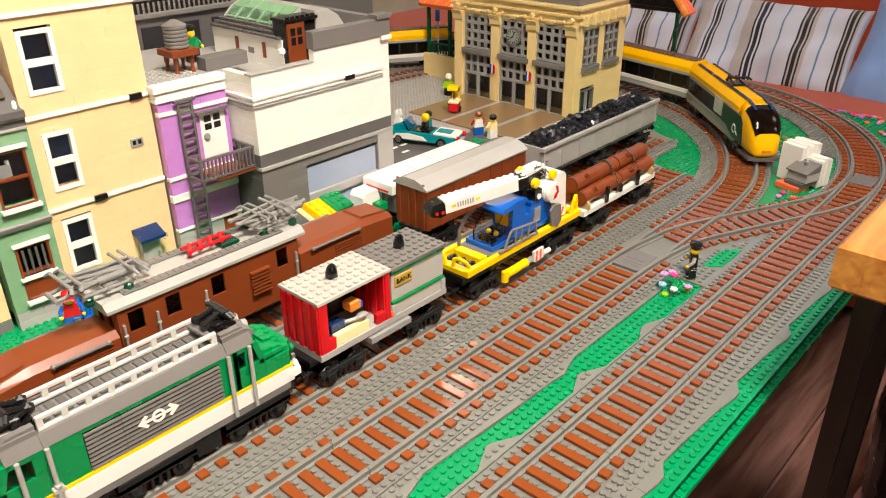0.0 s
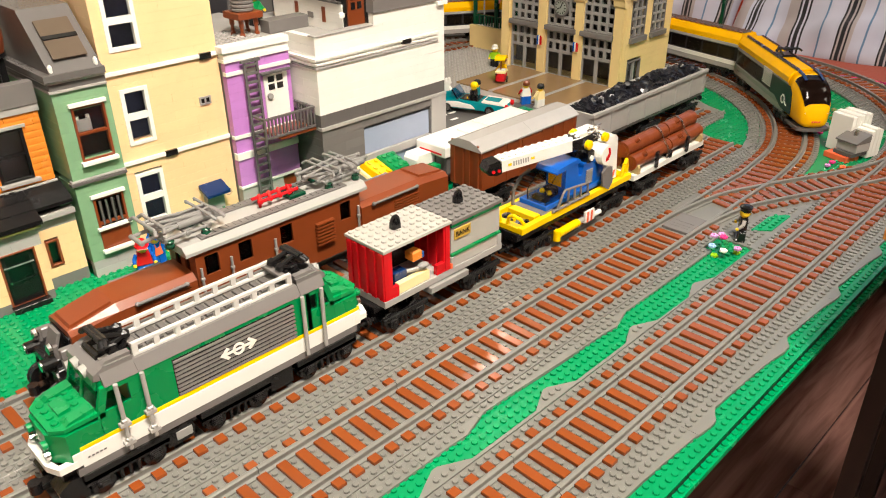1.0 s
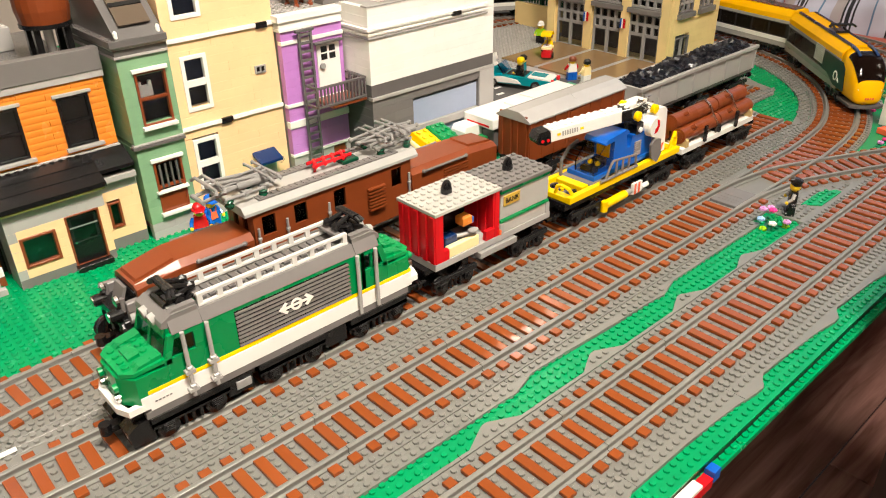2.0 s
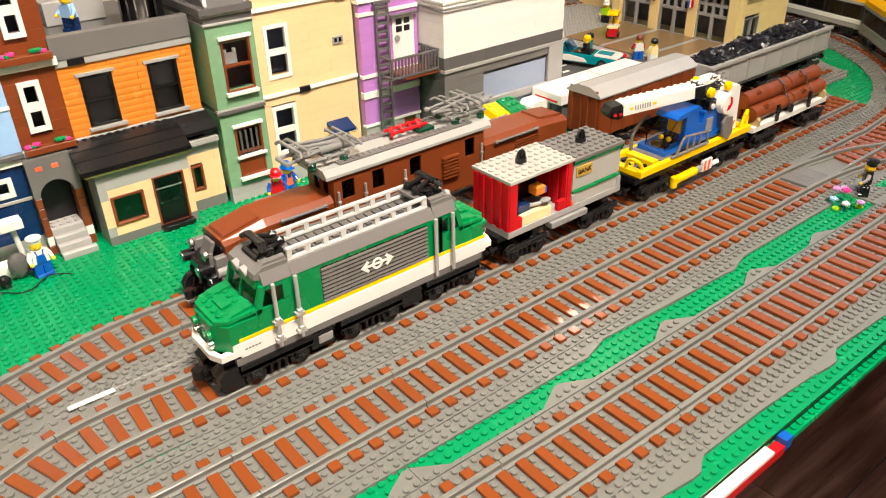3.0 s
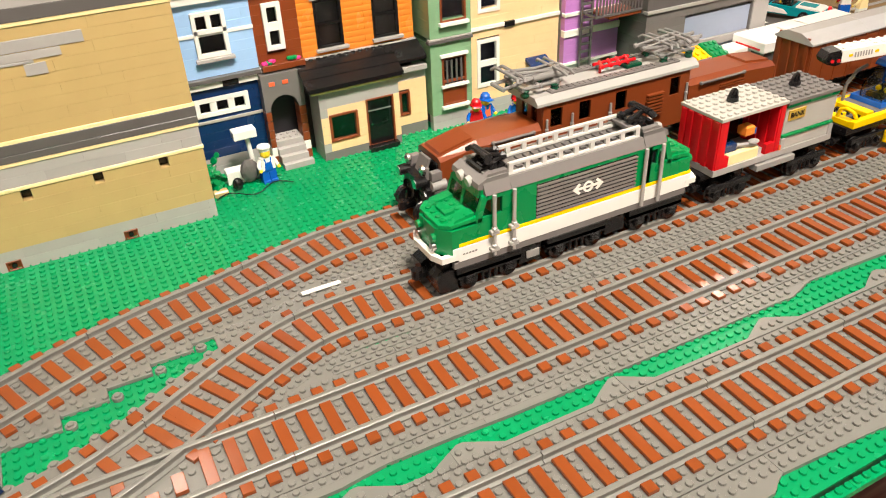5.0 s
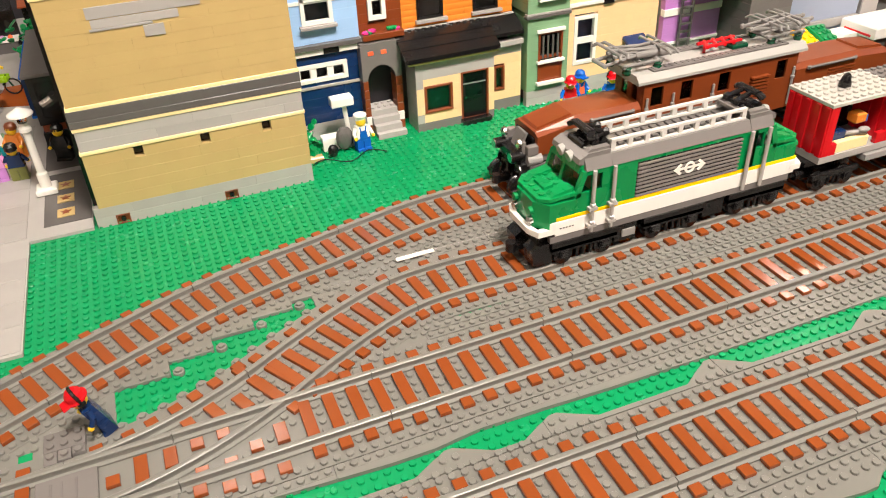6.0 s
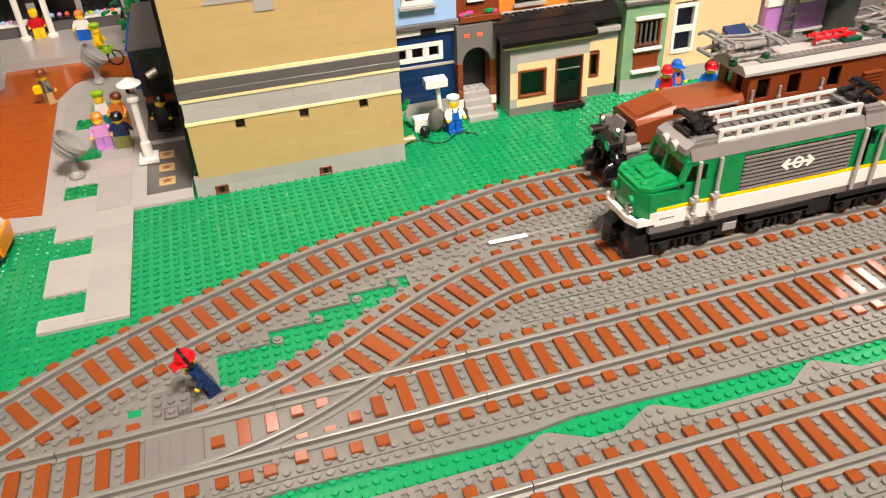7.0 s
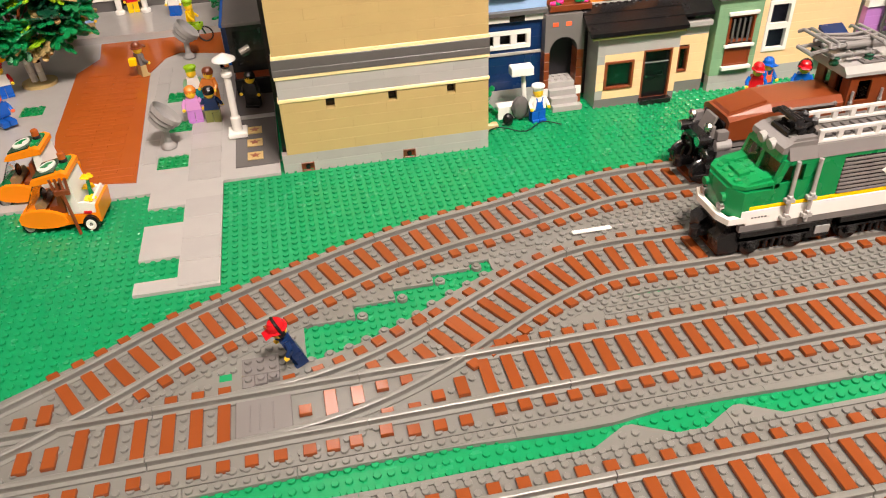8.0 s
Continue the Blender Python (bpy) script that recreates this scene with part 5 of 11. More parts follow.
def wheelset(parent, x, r=0.0082, gauge=0.0185, hub=BLACK):
    """One axle with two wheels, at x under a vehicle."""
    for s in (-1, 1):
        w = part("wheel", lathe(bmesh.new(), (x, s * gauge, RAILTOP + r - 0.0006), [(r * 0.3, -0.004), (r, -0.004), (r, 0.000), (r + 0.0008, 0.001), (r + 0.0008, 0.002), (r * 0.4, 0.002)], 18, "Y"), BLACK, parent)
        part("hub", lathe(bmesh.new(), (x, s * (gauge + 0.0035) if s > 0 else -gauge - 0.0035, RAILTOP + r - 0.0006), [(r * 0.45, -0.0012), (r * 0.45, 0.0012)], 10, "Y"), hub, w)
    part("axle", cyl(bmesh.new(), (x, -gauge, RAILTOP + r - 0.0006), (x, gauge, RAILTOP + r - 0.0006), 0.0012, n=8), MGREY, parent)


def bogie(parent, x, span=0.034, r=0.0082, z1=0.0310):
    """A black truck with two axles and detailed side frames."""
    bm = bmesh.new()
    box(bm, x - span / 2 - 0.012, x + span / 2 + 0.012, -0.012, 0.012, 0.0185, z1 - 0.0005)
    part("bogie_frame", bm, BLACK, parent)
    for s in (-1, 1):
        bm = bmesh.new()
        y0, y1 = (0.0205, 0.0240) if s > 0 else (-0.0240, -0.0205)
        box(bm, x - span / 2 - 0.011, x + span / 2 + 0.011, y0, y1, 0.0210, 0.0265, 0.0004)
        for dx in (-span / 2, span / 2):
            box(bm, x + dx - 0.0042, x + dx + 0.0042, y0 - 0.0008, y1 + 0.0008, 0.0150, 0.0225, 0.0005)
            cyl(bm, (x + dx, s * 0.0225, 0.0188), (x + dx, s * 0.0256, 0.0188), 0.0024, n=10)
        for dx in (-0.006, 0, 0.006):
            cyl(bm, (x + dx, s * 0.0232, 0.0140), (x + dx, s * 0.0232, 0.0230), 0.0014, n=8)
        part("side_frame", bm, BLACK, parent)
    for dx in (-span / 2, span / 2):
        wheelset(parent, x + dx, r)


def coupling(parent, x, s, buffers=True):
    bm = bmesh.new()
    box(bm, x, x + s * 0.010, -0.004, 0.004, 0.0190, 0.0240, 0.0004)
    cyl(bm, (x + s * 0.013, 0, 0.0180), (x + s * 0.013, 0, 0.0260), 0.0042, n=12)
    part("coupling", bm, BLACK, parent)
    for y in (-0.014, 0.014) if buffers else ():
        bm = bmesh.new()
        cyl(bm, (x - s * 0.002, y, 0.0260), (x + s * 0.007, y, 0.0260), 0.0018, n=10)
        cyl(bm, (x + s * 0.007, y, 0.0260), (x + s * 0.0088, y, 0.0260), 0.0042, n=14)
        part("buffer", bm, BLACK, parent)


def arrows(parent, cx, cz, y, w, mat):
    """A round badge between two arrow heads, in flat raised shapes."""
    bm = bmesh.new()
    t = 0.0006
    n = 20
    for r0, r1, a0, a1 in ((w * 0.10, w * 0.165, 0, 360),):
        ring = []
        for i in range(n):
            a = 2 * math.pi * i / n
            ring.append([bm.verts.new((cx + r * math.cos(a), yy, cz + r * math.sin(a))) for r, yy in ((r0, y), (r1, y), (r1, y - t), (r0, y - t))])
        for i in range(n):
            a, b = ring[i], ring[(i + 1) % n]
            for k in range(4):
                bm.faces.new((a[k], a[(k + 1) % 4], b[(k + 1) % 4], b[k]))
    box(bm, cx - w * 0.11, cx + w * 0.11, y - t, y, cz - w * 0.028, cz + w * 0.028)
    for s in (-1, 1):
        prism(bm, [(cx + s * w * 0.5, cz), (cx + s * w * 0.30, cz + w * 0.17), (cx + s * w * 0.24, cz + w * 0.12), (cx + s * w * 0.33, cz + w * 0.035), (cx + s * w * 0.15, cz + w * 0.035),
                   (cx + s * w * 0.15, cz - w * 0.035), (cx + s * w * 0.33, cz - w * 0.035), (cx + s * w * 0.24, cz - w * 0.12), (cx + s * w * 0.30, cz - w * 0.17)], "y", y - t, y)
    part("badge", bm, mat, parent, "white double-arrow badge")


def lettering(parent, text, size, m, mat, label=""):
    cu = bpy.data.curves.new("lettering", "FONT")
    cu.body, cu.size, cu.extrude, cu.align_x, cu.align_y = text, size, 0.0002, "CENTER", "CENTER"
    tmp = bpy.data.objects.new("lettering", cu)
    scene.collection.objects.link(tmp)
    me = bpy.data.meshes.new_from_object(tmp.evaluated_get(bpy.context.evaluated_depsgraph_get()))
    bpy.data.objects.remove(tmp); bpy.data.curves.remove(cu)
    me.materials.clear(); me.materials.append(mat)
    ob = part("lettering", me, mat, parent, label)
    ob.matrix_basis = m
    return ob


def bars(parent, name, x0, z0, n, step, w, hgt, y, mat):
    bm = bmesh.new()
    for i in range(n):
        box(bm, x0 + i * step, x0 + i * step + w, y - 0.0003, y, z0, z0 + hgt)
    part(name, bm, mat, parent)


def pantograph(parent, x, z, mat, span=0.030, rise=0.012, head=0.028, flip=1, r=0.0014):
    """A folded current collector: lower arms, knees, upper arms and contact bars, each a piece under its frame."""
    bm = bmesh.new()
    cyl(bm, (x - flip * span / 2, -0.010, z), (x - flip * span / 2, 0.010, z), r * 1.3, n=8)
    pg = part("pantograph", bm, mat, parent)
    knee = lambda y: (x + flip * span / 2, y * 0.7, z + rise * 0.55)
    top = lambda y: (x - flip * span * 0.35, y * 0.5, z + rise)
    for y in (-0.008, 0.008):
        for a, b, w in (((x - flip * span / 2, y, z), knee(y), r * 1.15), (knee(y), top(y), r)):
            arm = new("arm", mesh_of(cyl(bmesh.new(), a, b, w, n=8), mat, "arm"))
            arm.parent = pg
        kn = bmesh.new()
        bmesh.ops.create_icosphere(kn, subdivisions=1, radius=r * 1.9, matrix=Matrix.Translation(knee(y)))
        part("knee", kn, mat, pg)
    for u in (0.35, 0.22):
        bm = bmesh.new()
        c = x - flip * span * u
        cyl(bm, (c, -head / 2, z + rise), (c, head / 2, z + rise), r, n=8)
        for s in (-1, 1):
            cyl(bm, (c, s * head / 2, z + rise), (c - flip * 0.002, s * (head / 2 + 0.004), z + rise - 0.003), r, n=8)
        part("contact_bar", bm, mat, pg)
    return pg


def ladder_rail(parent, x0, x1, y, z0, z1, n, mat, name="roof_rail"):
    bm = bmesh.new()
    box(bm, x0, x1, y - 0.0014, y + 0.0014, z1 - 0.0028, z1, 0.0004)
    box(bm, x0, x1, y - 0.0014, y + 0.0014, z0, z0 + 0.0026, 0.0004)
    for k in range(n):
        x = x0 + (x1 - x0 - 0.004) * k / (n - 1)
        box(bm, x, x + 0.004, y - 0.0012, y + 0.0012, z0 + 0.002, z1 - 0.002)
    return part(name, bm, mat, parent, "white roof railing" if mat is RAILWHITE else "")


def green_engine():
    e = thing("green_locomotive", (0.040, YA, 0), "green electric locomotive with white band and yellow stripe", "locomotive")
    L, W = 0.256, 0.0240
    for x in (0.045, 0.128, 0.211):
        bogie(e, x, 0.036)
    for x in (0.045, 0.128, 0.211):
        for q in (-1, 1):
            part("axle_guard", box(bmesh.new(), x - 0.0290, x + 0.0290, q * 0.0218 - 0.0022, q * 0.0218 + 0.0022, 0.0225, 0.0313, 0.0006), BLACK, e)
            for dx in (-0.018, 0.018):
                bm = bmesh.new()
                for k in range(4):
                    box(bm, x + dx - 0.0036, x + dx + 0.0036, q * 0.0250 - 0.0008, q * 0.0250 + 0.0008, 0.0165 + k * 0.0016, 0.0174 + k * 0.0016, 0.0002)
                part("leaf_spring", bm, BLACK, e)
    bm = bmesh.new()
    box(bm, 0.012, L - 0.012, -0.014, 0.014, 0.0195, 0.0315)
    for x in (0.083, 0.168):
        box(bm, x - 0.010, x + 0.010, -0.0225, 0.0225, 0.0150, 0.0300, 0.0006)
    part("underframe", bm, BLACK, e)
    tank = part("tool_box", box(bmesh.new(), 0.0795, 0.0915, -0.0236, -0.0226, 0.0190, 0.0260, 0.0003), SILVER, e)
    for s in (-1, 1):
        y0, y1 = (-W, -W + 0.004) if s < 0 else (W - 0.004, W)
        part("sill", box(bmesh.new(), 0.014, L - 0.014, y0, y1, 0.0315, 0.0372, 0.0003), DGREY, e)
        bm = bmesh.new()
        box(bm, 0.018, L - 0.010, y0 - s * 0 - 0.0003, y1 + 0.0003, 0.0374, 0.0502, 0.0003)
        part("white_band", bm, WHITE, e, "white lower body band")
        part("yellow_stripe", box(bmesh.new(), 0.0185, L - 0.0105, y0 - 0.0002, y1 + 0.0002, 0.0504, 0.0534, 0.0002), YELLOW, e)
    # body between the cabs
    for k, (a, b) in enumerate(((0.060, 0.087), (0.184, 0.200))):
        part("body_panel", box(bmesh.new(), a, b - 0.0003, -W, W, 0.0536, 0.0870, 0.0003), GREEN, e)
    part("body_core", box(bmesh.new(), 0.0165, L - 0.0165, -W + 0.0045, W - 0.0045, 0.0320, 0.0534), GREEN, e)
    part("body_core", box(bmesh.new(), 0.0606, L - 0.0606, -W + 0.0045, W - 0.0045, 0.0536, 0.0870), GREEN, e)
    part("body_top", box(bmesh.new(), 0.087, 0.184, -W, W, 0.0840, 0.0870, 0.0003), GREEN, e)
    for s in (-1, 1):
        g = part("grille", box(bmesh.new(), 0.0872, 0.1838, s * (W - 0.002) - 0.0012, s * (W - 0.002) + 0.0012, 0.0536, 0.0838), BLACK, e, "dark grey ventilation grille")
        for k in range(9):
            for x in (0.0874, 0.1118, 0.1362, 0.1606):
                zz = 0.0540 + k * 0.00332
                part("slat", slat_mesh(), None, g).location = (x, s * (W - 0.0009), zz)
        if s < 0:
            arrows(g, 0.1355, 0.0690, -W - 0.0003, 0.030, WHITE)
    # cabs at both ends
    for flip in (1, -1):
        cab = new("cab"); cab.parent = e
        cab.matrix_basis = Matrix.Identity(4) if flip > 0 else Matrix.Translation((L, 0, 0)) @ Matrix.Rotation(math.pi, 4, "Z")
        low = [(0.0345, -0.0240), (0.0125, -0.0240), (0.0042, -0.0125), (0.0042, 0.0125), (0.0125, 0.0240), (0.0345, 0.0240)]
        part("nose", prism(bmesh.new(), low, "z", 0.0440, 0.0658), GREEN, cab, "green nose with cut corners")
        top_ = [(0.0350, -0.0240), (0.0130, -0.0222), (0.0062, -0.0155), (0.0062, 0.0155), (0.0130, 0.0222), (0.0350, 0.0240)]
        rise = lambda x: 0.0690 + (x - 0.006) * 0.10
        bm = bmesh.new()
        lo_ = [bm.verts.new((x, y, rise(x) - 0.0028)) for x, y in top_]; hi_ = [bm.verts.new((x, y, rise(x))) for x, y in top_]
        bm.faces.new(lo_); bm.faces.new(hi_)
        for i in range(6):
            bm.faces.new((lo_[i], lo_[(i + 1) % 6], hi_[(i + 1) % 6], hi_[i]))
        part("hood", bm, GREEN, cab, "green sloped hood with studs")
        part("hood_wedge", box(bmesh.new(), 0.0120, 0.0340, -0.0190, 0.0190, 0.0658, 0.0680), GREEN, cab)
        bm = bmesh.new()
        for x in (0.0120, 0.0200, 0.0280):
            for y in (-0.012, -0.004, 0.004, 0.012):
                if x == 0.0200 and abs(y) < 0.01:
                    continue
                stud(bm, x, y, rise(x) - 0.0003, n=10)
        part("nose_studs", bm, GREEN, cab)
        for s in (-1, 1):
            part("hood_wing", prism(bmesh.new(), [(0.0150, 0.0700), (0.0180, 0.0722), (0.0335, 0.0748), (0.0335, 0.0712)], "y", s * 0.0165 - 0.0045, s * 0.0165 + 0.0045), GREEN, cab)
        part("hood_step", prism(bmesh.new(), [(0.0160, 0.0698), (0.0160, 0.0722), (0.0240, 0.0736), (0.0240, 0.0704)], "y", -0.0080, 0.0080), GREEN, cab)
        for s in (-1, 1):
            y0, y1 = s * (W - 0.00175) - 0.00175, s * (W - 0.00175) + 0.00175
            part("cab_side", box(bmesh.new(), 0.0347, 0.0600, y0, y1, 0.0536, 0.0700), GREEN, cab)
            part("pillar", prism(bmesh.new(), [(0.0336, 0.0664), (0.0336, 0.0702), (0.0392, 0.0870), (0.0440, 0.0870), (0.0386, 0.0702), (0.0386, 0.0664)], "y", y0, y1), GREEN, cab)
            part("window_post", box(bmesh.new(), 0.0480, 0.0500, y0 + 0.0004, y1 - 0.0004, 0.0700, 0.0834), GREEN, cab)
            part("rear_post", box(bmesh.new(), 0.0562, 0.0600, y0, y1, 0.0702, 0.0832), GREEN, cab)
            part("cab_header", prism(bmesh.new(), [(0.0420, 0.0834), (0.0432, 0.0870), (0.0600, 0.0870), (0.0600, 0.0834)], "y", y0, y1), GREEN, cab)
        part("screen_header", prism(bmesh.new(), [(0.0372, 0.0850), (0.0390, 0.0905), (0.0440, 0.0905), (0.0430, 0.0850)], "y", -W + 0.0037, W - 0.0037), GREEN, cab)
        part("lining", box(bmesh.new(), 0.0445, 0.0600, -W + 0.0037, W - 0.0037, 0.0852, 0.0900), TAN, cab)
        part("cab_floor", box(bmesh.new(), 0.0347, 0.0600, -W + 0.0036, W - 0.0036, 0.0536, 0.0580), GREEN, cab)
        part("cab_back", box(bmesh.new(), 0.0590, 0.0602, -W + 0.004, W - 0.004, 0.0580, 0.0836), TAN, cab)
        part("control_desk", prism(bmesh.new(), [(0.0360, 0.0581), (0.0360, 0.0690), (0.0430, 0.0660), (0.0450, 0.0581)], "y", -0.0180, 0.0180), DGREY, cab)
        part("pilot", box(bmesh.new(), 0.006, 0.022, -0.018, 0.018, 0.0240, 0.0390, 0.001), BLACK, cab)
        part("windscreen", prism(bmesh.new(), [(0.0342, 0.0720), (0.0352, 0.0718), (0.0402, 0.0905), (0.0392, 0.0907)], "y", -W + 0.0036, W - 0.0036), GLASS, cab, "clear slanted windscreen")
        part("windscreen_post", prism(bmesh.new(), [(0.0334, 0.0720), (0.0354, 0.0718), (0.0404, 0.0907), (0.0386, 0.0910)], "y", -0.0016, 0.0016), GREEN, cab)
        for s in (-1, 1):
            part("side_window", box(bmesh.new(), 0.0402, 0.0562, s * (W - 0.0022) - 0.0004, s * (W - 0.0022) + 0.0004, 0.0700, 0.0834), GLASS, cab)
        bm = bmesh.new()
        prism(bm, [(-0.0010, -0.014), (0.0035, -0.0245), (0.0150, -0.0247), (0.0150, -0.0205), (0.0052, -0.0200), (0.0032, -0.012), (0.0032, 0.012), (0.0052, 0.0200), (0.0150, 0.0205), (0.0150, 0.0247), (0.0035, 0.0245), (-0.0010, 0.014)], "z", 0.0400, 0.0450)
        for s in (-1, 1):
            box(bm, 0.0130, 0.0182, s * 0.0224 - 0.0020, s * 0.0224 + 0.0020, 0.0395, 0.0502, 0.0003)
        part("bumper", bm, WHITE, cab, "white wrap-round bumper")
        for s in (-1, 1):
            part("headlamp", lathe(bmesh.new(), (0.0040, s * 0.0120, 0.0500), [(0.0034, -0.0030), (0.0034, 0.0), (0.0020, 0.0005)], 14, "X"), CHROME, cab)
            part("headlamp", lathe(bmesh.new(), (0.0040, s * 0.0120, 0.0580), [(0.0032, -0.0030), (0.0032, 0.0), (0.0020, 0.0005)], 12, "X"), GREEN, cab)
        bars(cab, "number_bars", 0.0215, 0.0434, 5, 0.0026, 0.0016, 0.0009, -W - 0.0004, MGREY)
        # grey handrails
        for x in (0.0475, 0.0650):
            bm = bmesh.new()
            cyl(bm, (x, -W - 0.0030, 0.0360), (x, -W - 0.0030, 0.0880), 0.0016, n=10)
            for z in (0.0395, 0.0545):
                box(bm, x - 0.0036, x + 0.0036, -W - 0.0048, -W - 0.0004, z, z + 0.0034, 0.0005)
                bmesh.ops.create_icosphere(bm, subdivisions=1, radius=0.0027, matrix=Matrix.Translation((x, -W - 0.0032, z + 0.0046)))
            part("handrail", bm, LGREY, cab, "light grey upright handrail")
            bm = bmesh.new()
            cyl(bm, (x, W + 0.0030, 0.0360), (x, W + 0.0030, 0.0880), 0.0016, n=8)
            part("handrail", bm, LGREY, cab)
        bm = bmesh.new()
        prism(bm, [(0.0375, 0.0915), (0.0385, 0.0955), (0.0450, 0.0990), (0.0640, 0.0990), (0.0640, 0.0902), (0.0440, 0.0902)], "y", -W + 0.004, W - 0.004)
        for s in (-1, 1):
            prism(bm, [(s * (W + 0.0004), 0.0872), (s * (W - 0.0050), 0.0976), (s * (W - 0.0070), 0.0976), (s * (W - 0.0070), 0.0872)], "x", 0.0420, 0.0640)
        part("cab_roof", bm, DGREY, cab)
        bm = bmesh.new()
        for y in (-0.010, 0.002):
            cyl(bm, (0.0358, y + 0.004, 0.0925), (0.0400, y + 0.004, 0.0935), 0.0042, n=14)
        part("roof_lamp", bm, PALEGREY, cab, "silver roof headlamps")
        bm = bmesh.new()
        box(bm, 0.0540, 0.0700, -0.010, 0.010, 0.0986, 0.1005, 0.0004)
        for dx in (0.055, 0.062):
            for dy in (-0.010, 0.010):
                cyl(bm, (dx, dy, 0.0990), (dx + 0.004, dy, 0.1030), 0.0022, n=8)
        part("collector_base", bm, BLACK, cab)
        pantograph(cab, 0.0575, 0.1000, BLACK, 0.020, 0.011, 0.022, r=0.0021)
        part("roof_pad", box(bmesh.new(), 0.0465, 0.0530, -0.0120, 0.0060, 0.0991, 0.1004, 0.0004), PALEGREY, cab)
        for dx, dy in ((0.0565, -0.006), (0.0565, 0.006), (0.063, 0.0)):
            part("collector_block", box(bmesh.new(), dx - 0.0040, dx + 0.0040, dy - 0.0036, dy + 0.0036, 0.1006, 0.1052, 0.0010), BLACK, cab)
        part("roof_ridge", box(bmesh.new(), 0.0660, 0.0720, -0.0150, 0.0150, 0.0990, 0.1022, 0.0005), DGREY, cab)
        for s in (-1, 1):
            part("roof_shoulder", prism(bmesh.new(), [(0.0450, 0.0991), (0.0480, 0.1012), (0.0640, 0.1012), (0.0640, 0.0991)], "y", s * 0.0160 - 0.0024, s * 0.0160 + 0.0024), DGREY, cab)
    for s in (-1, 1):
        part("roof_edge", prism(bmesh.new(), [(s * (W + 0.0004), 0.0872), (s * (W - 0.0042), 0.0950), (s * (W - 0.0090), 0.0950), (s * (W - 0.0090), 0.0872)], "x", 0.0642, L - 0.0642), DGREY, e, "grey chamfered roof edge")
    part("roof", box(bmesh.new(), 0.0642, L - 0.0642, -W + 0.0091, W - 0.0091, 0.0872, 0.0930), DGREY, e)
    for k in range(15):
        x = 0.074 + k * 0.0075
        gear = part("roof_fin", box(bmesh.new(), x - 0.0024, x + 0.0024, -0.0085, 0.0085, 0.0931, 0.0952, 0.0004), MGREY, e)
    part("green_tile", box(bmesh.new(), 0.0645, 0.0700, -0.006, 0.006, 0.0931, 0.0960, 0.0004), GREEN, e)
    ladder_rail(e, 0.066, 0.190, -0.0160, 0.0942, 0.1048, 9, RAILWHITE)
    ladder_rail(e, 0.066, 0.190, 0.0118, 0.0942, 0.1048, 9, RAILWHITE)
    coupling(e, 0.006, -1, False); coupling(e, L - 0.002, 1)
    for q in (-1, 1):
        part("plough", prism(bmesh.new(), [(0.0020, 0.0120), (0.0000, 0.0250), (0.0080, 0.0300), (0.0180, 0.0300), (0.0180, 0.0120)], "y", q * 0.0140 - 0.0075, q * 0.0140 + 0.0075), BLACK, e)
    return e


def slat_mesh():
    key = "slat"
    if key not in brick_cache:
        bm = bmesh.new()
        prism(bm, [(-0.0014, 0.0002), (-0.0014, 0.0016), (-0.0006, 0.0019), (0.0006, 0.0019), (0.0006, 0.0002)], "x", 0, 0.0240)
        brick_cache[key] = mesh_of(bm, DGREY, "slat")
    return brick_cache[key]


green_engine()


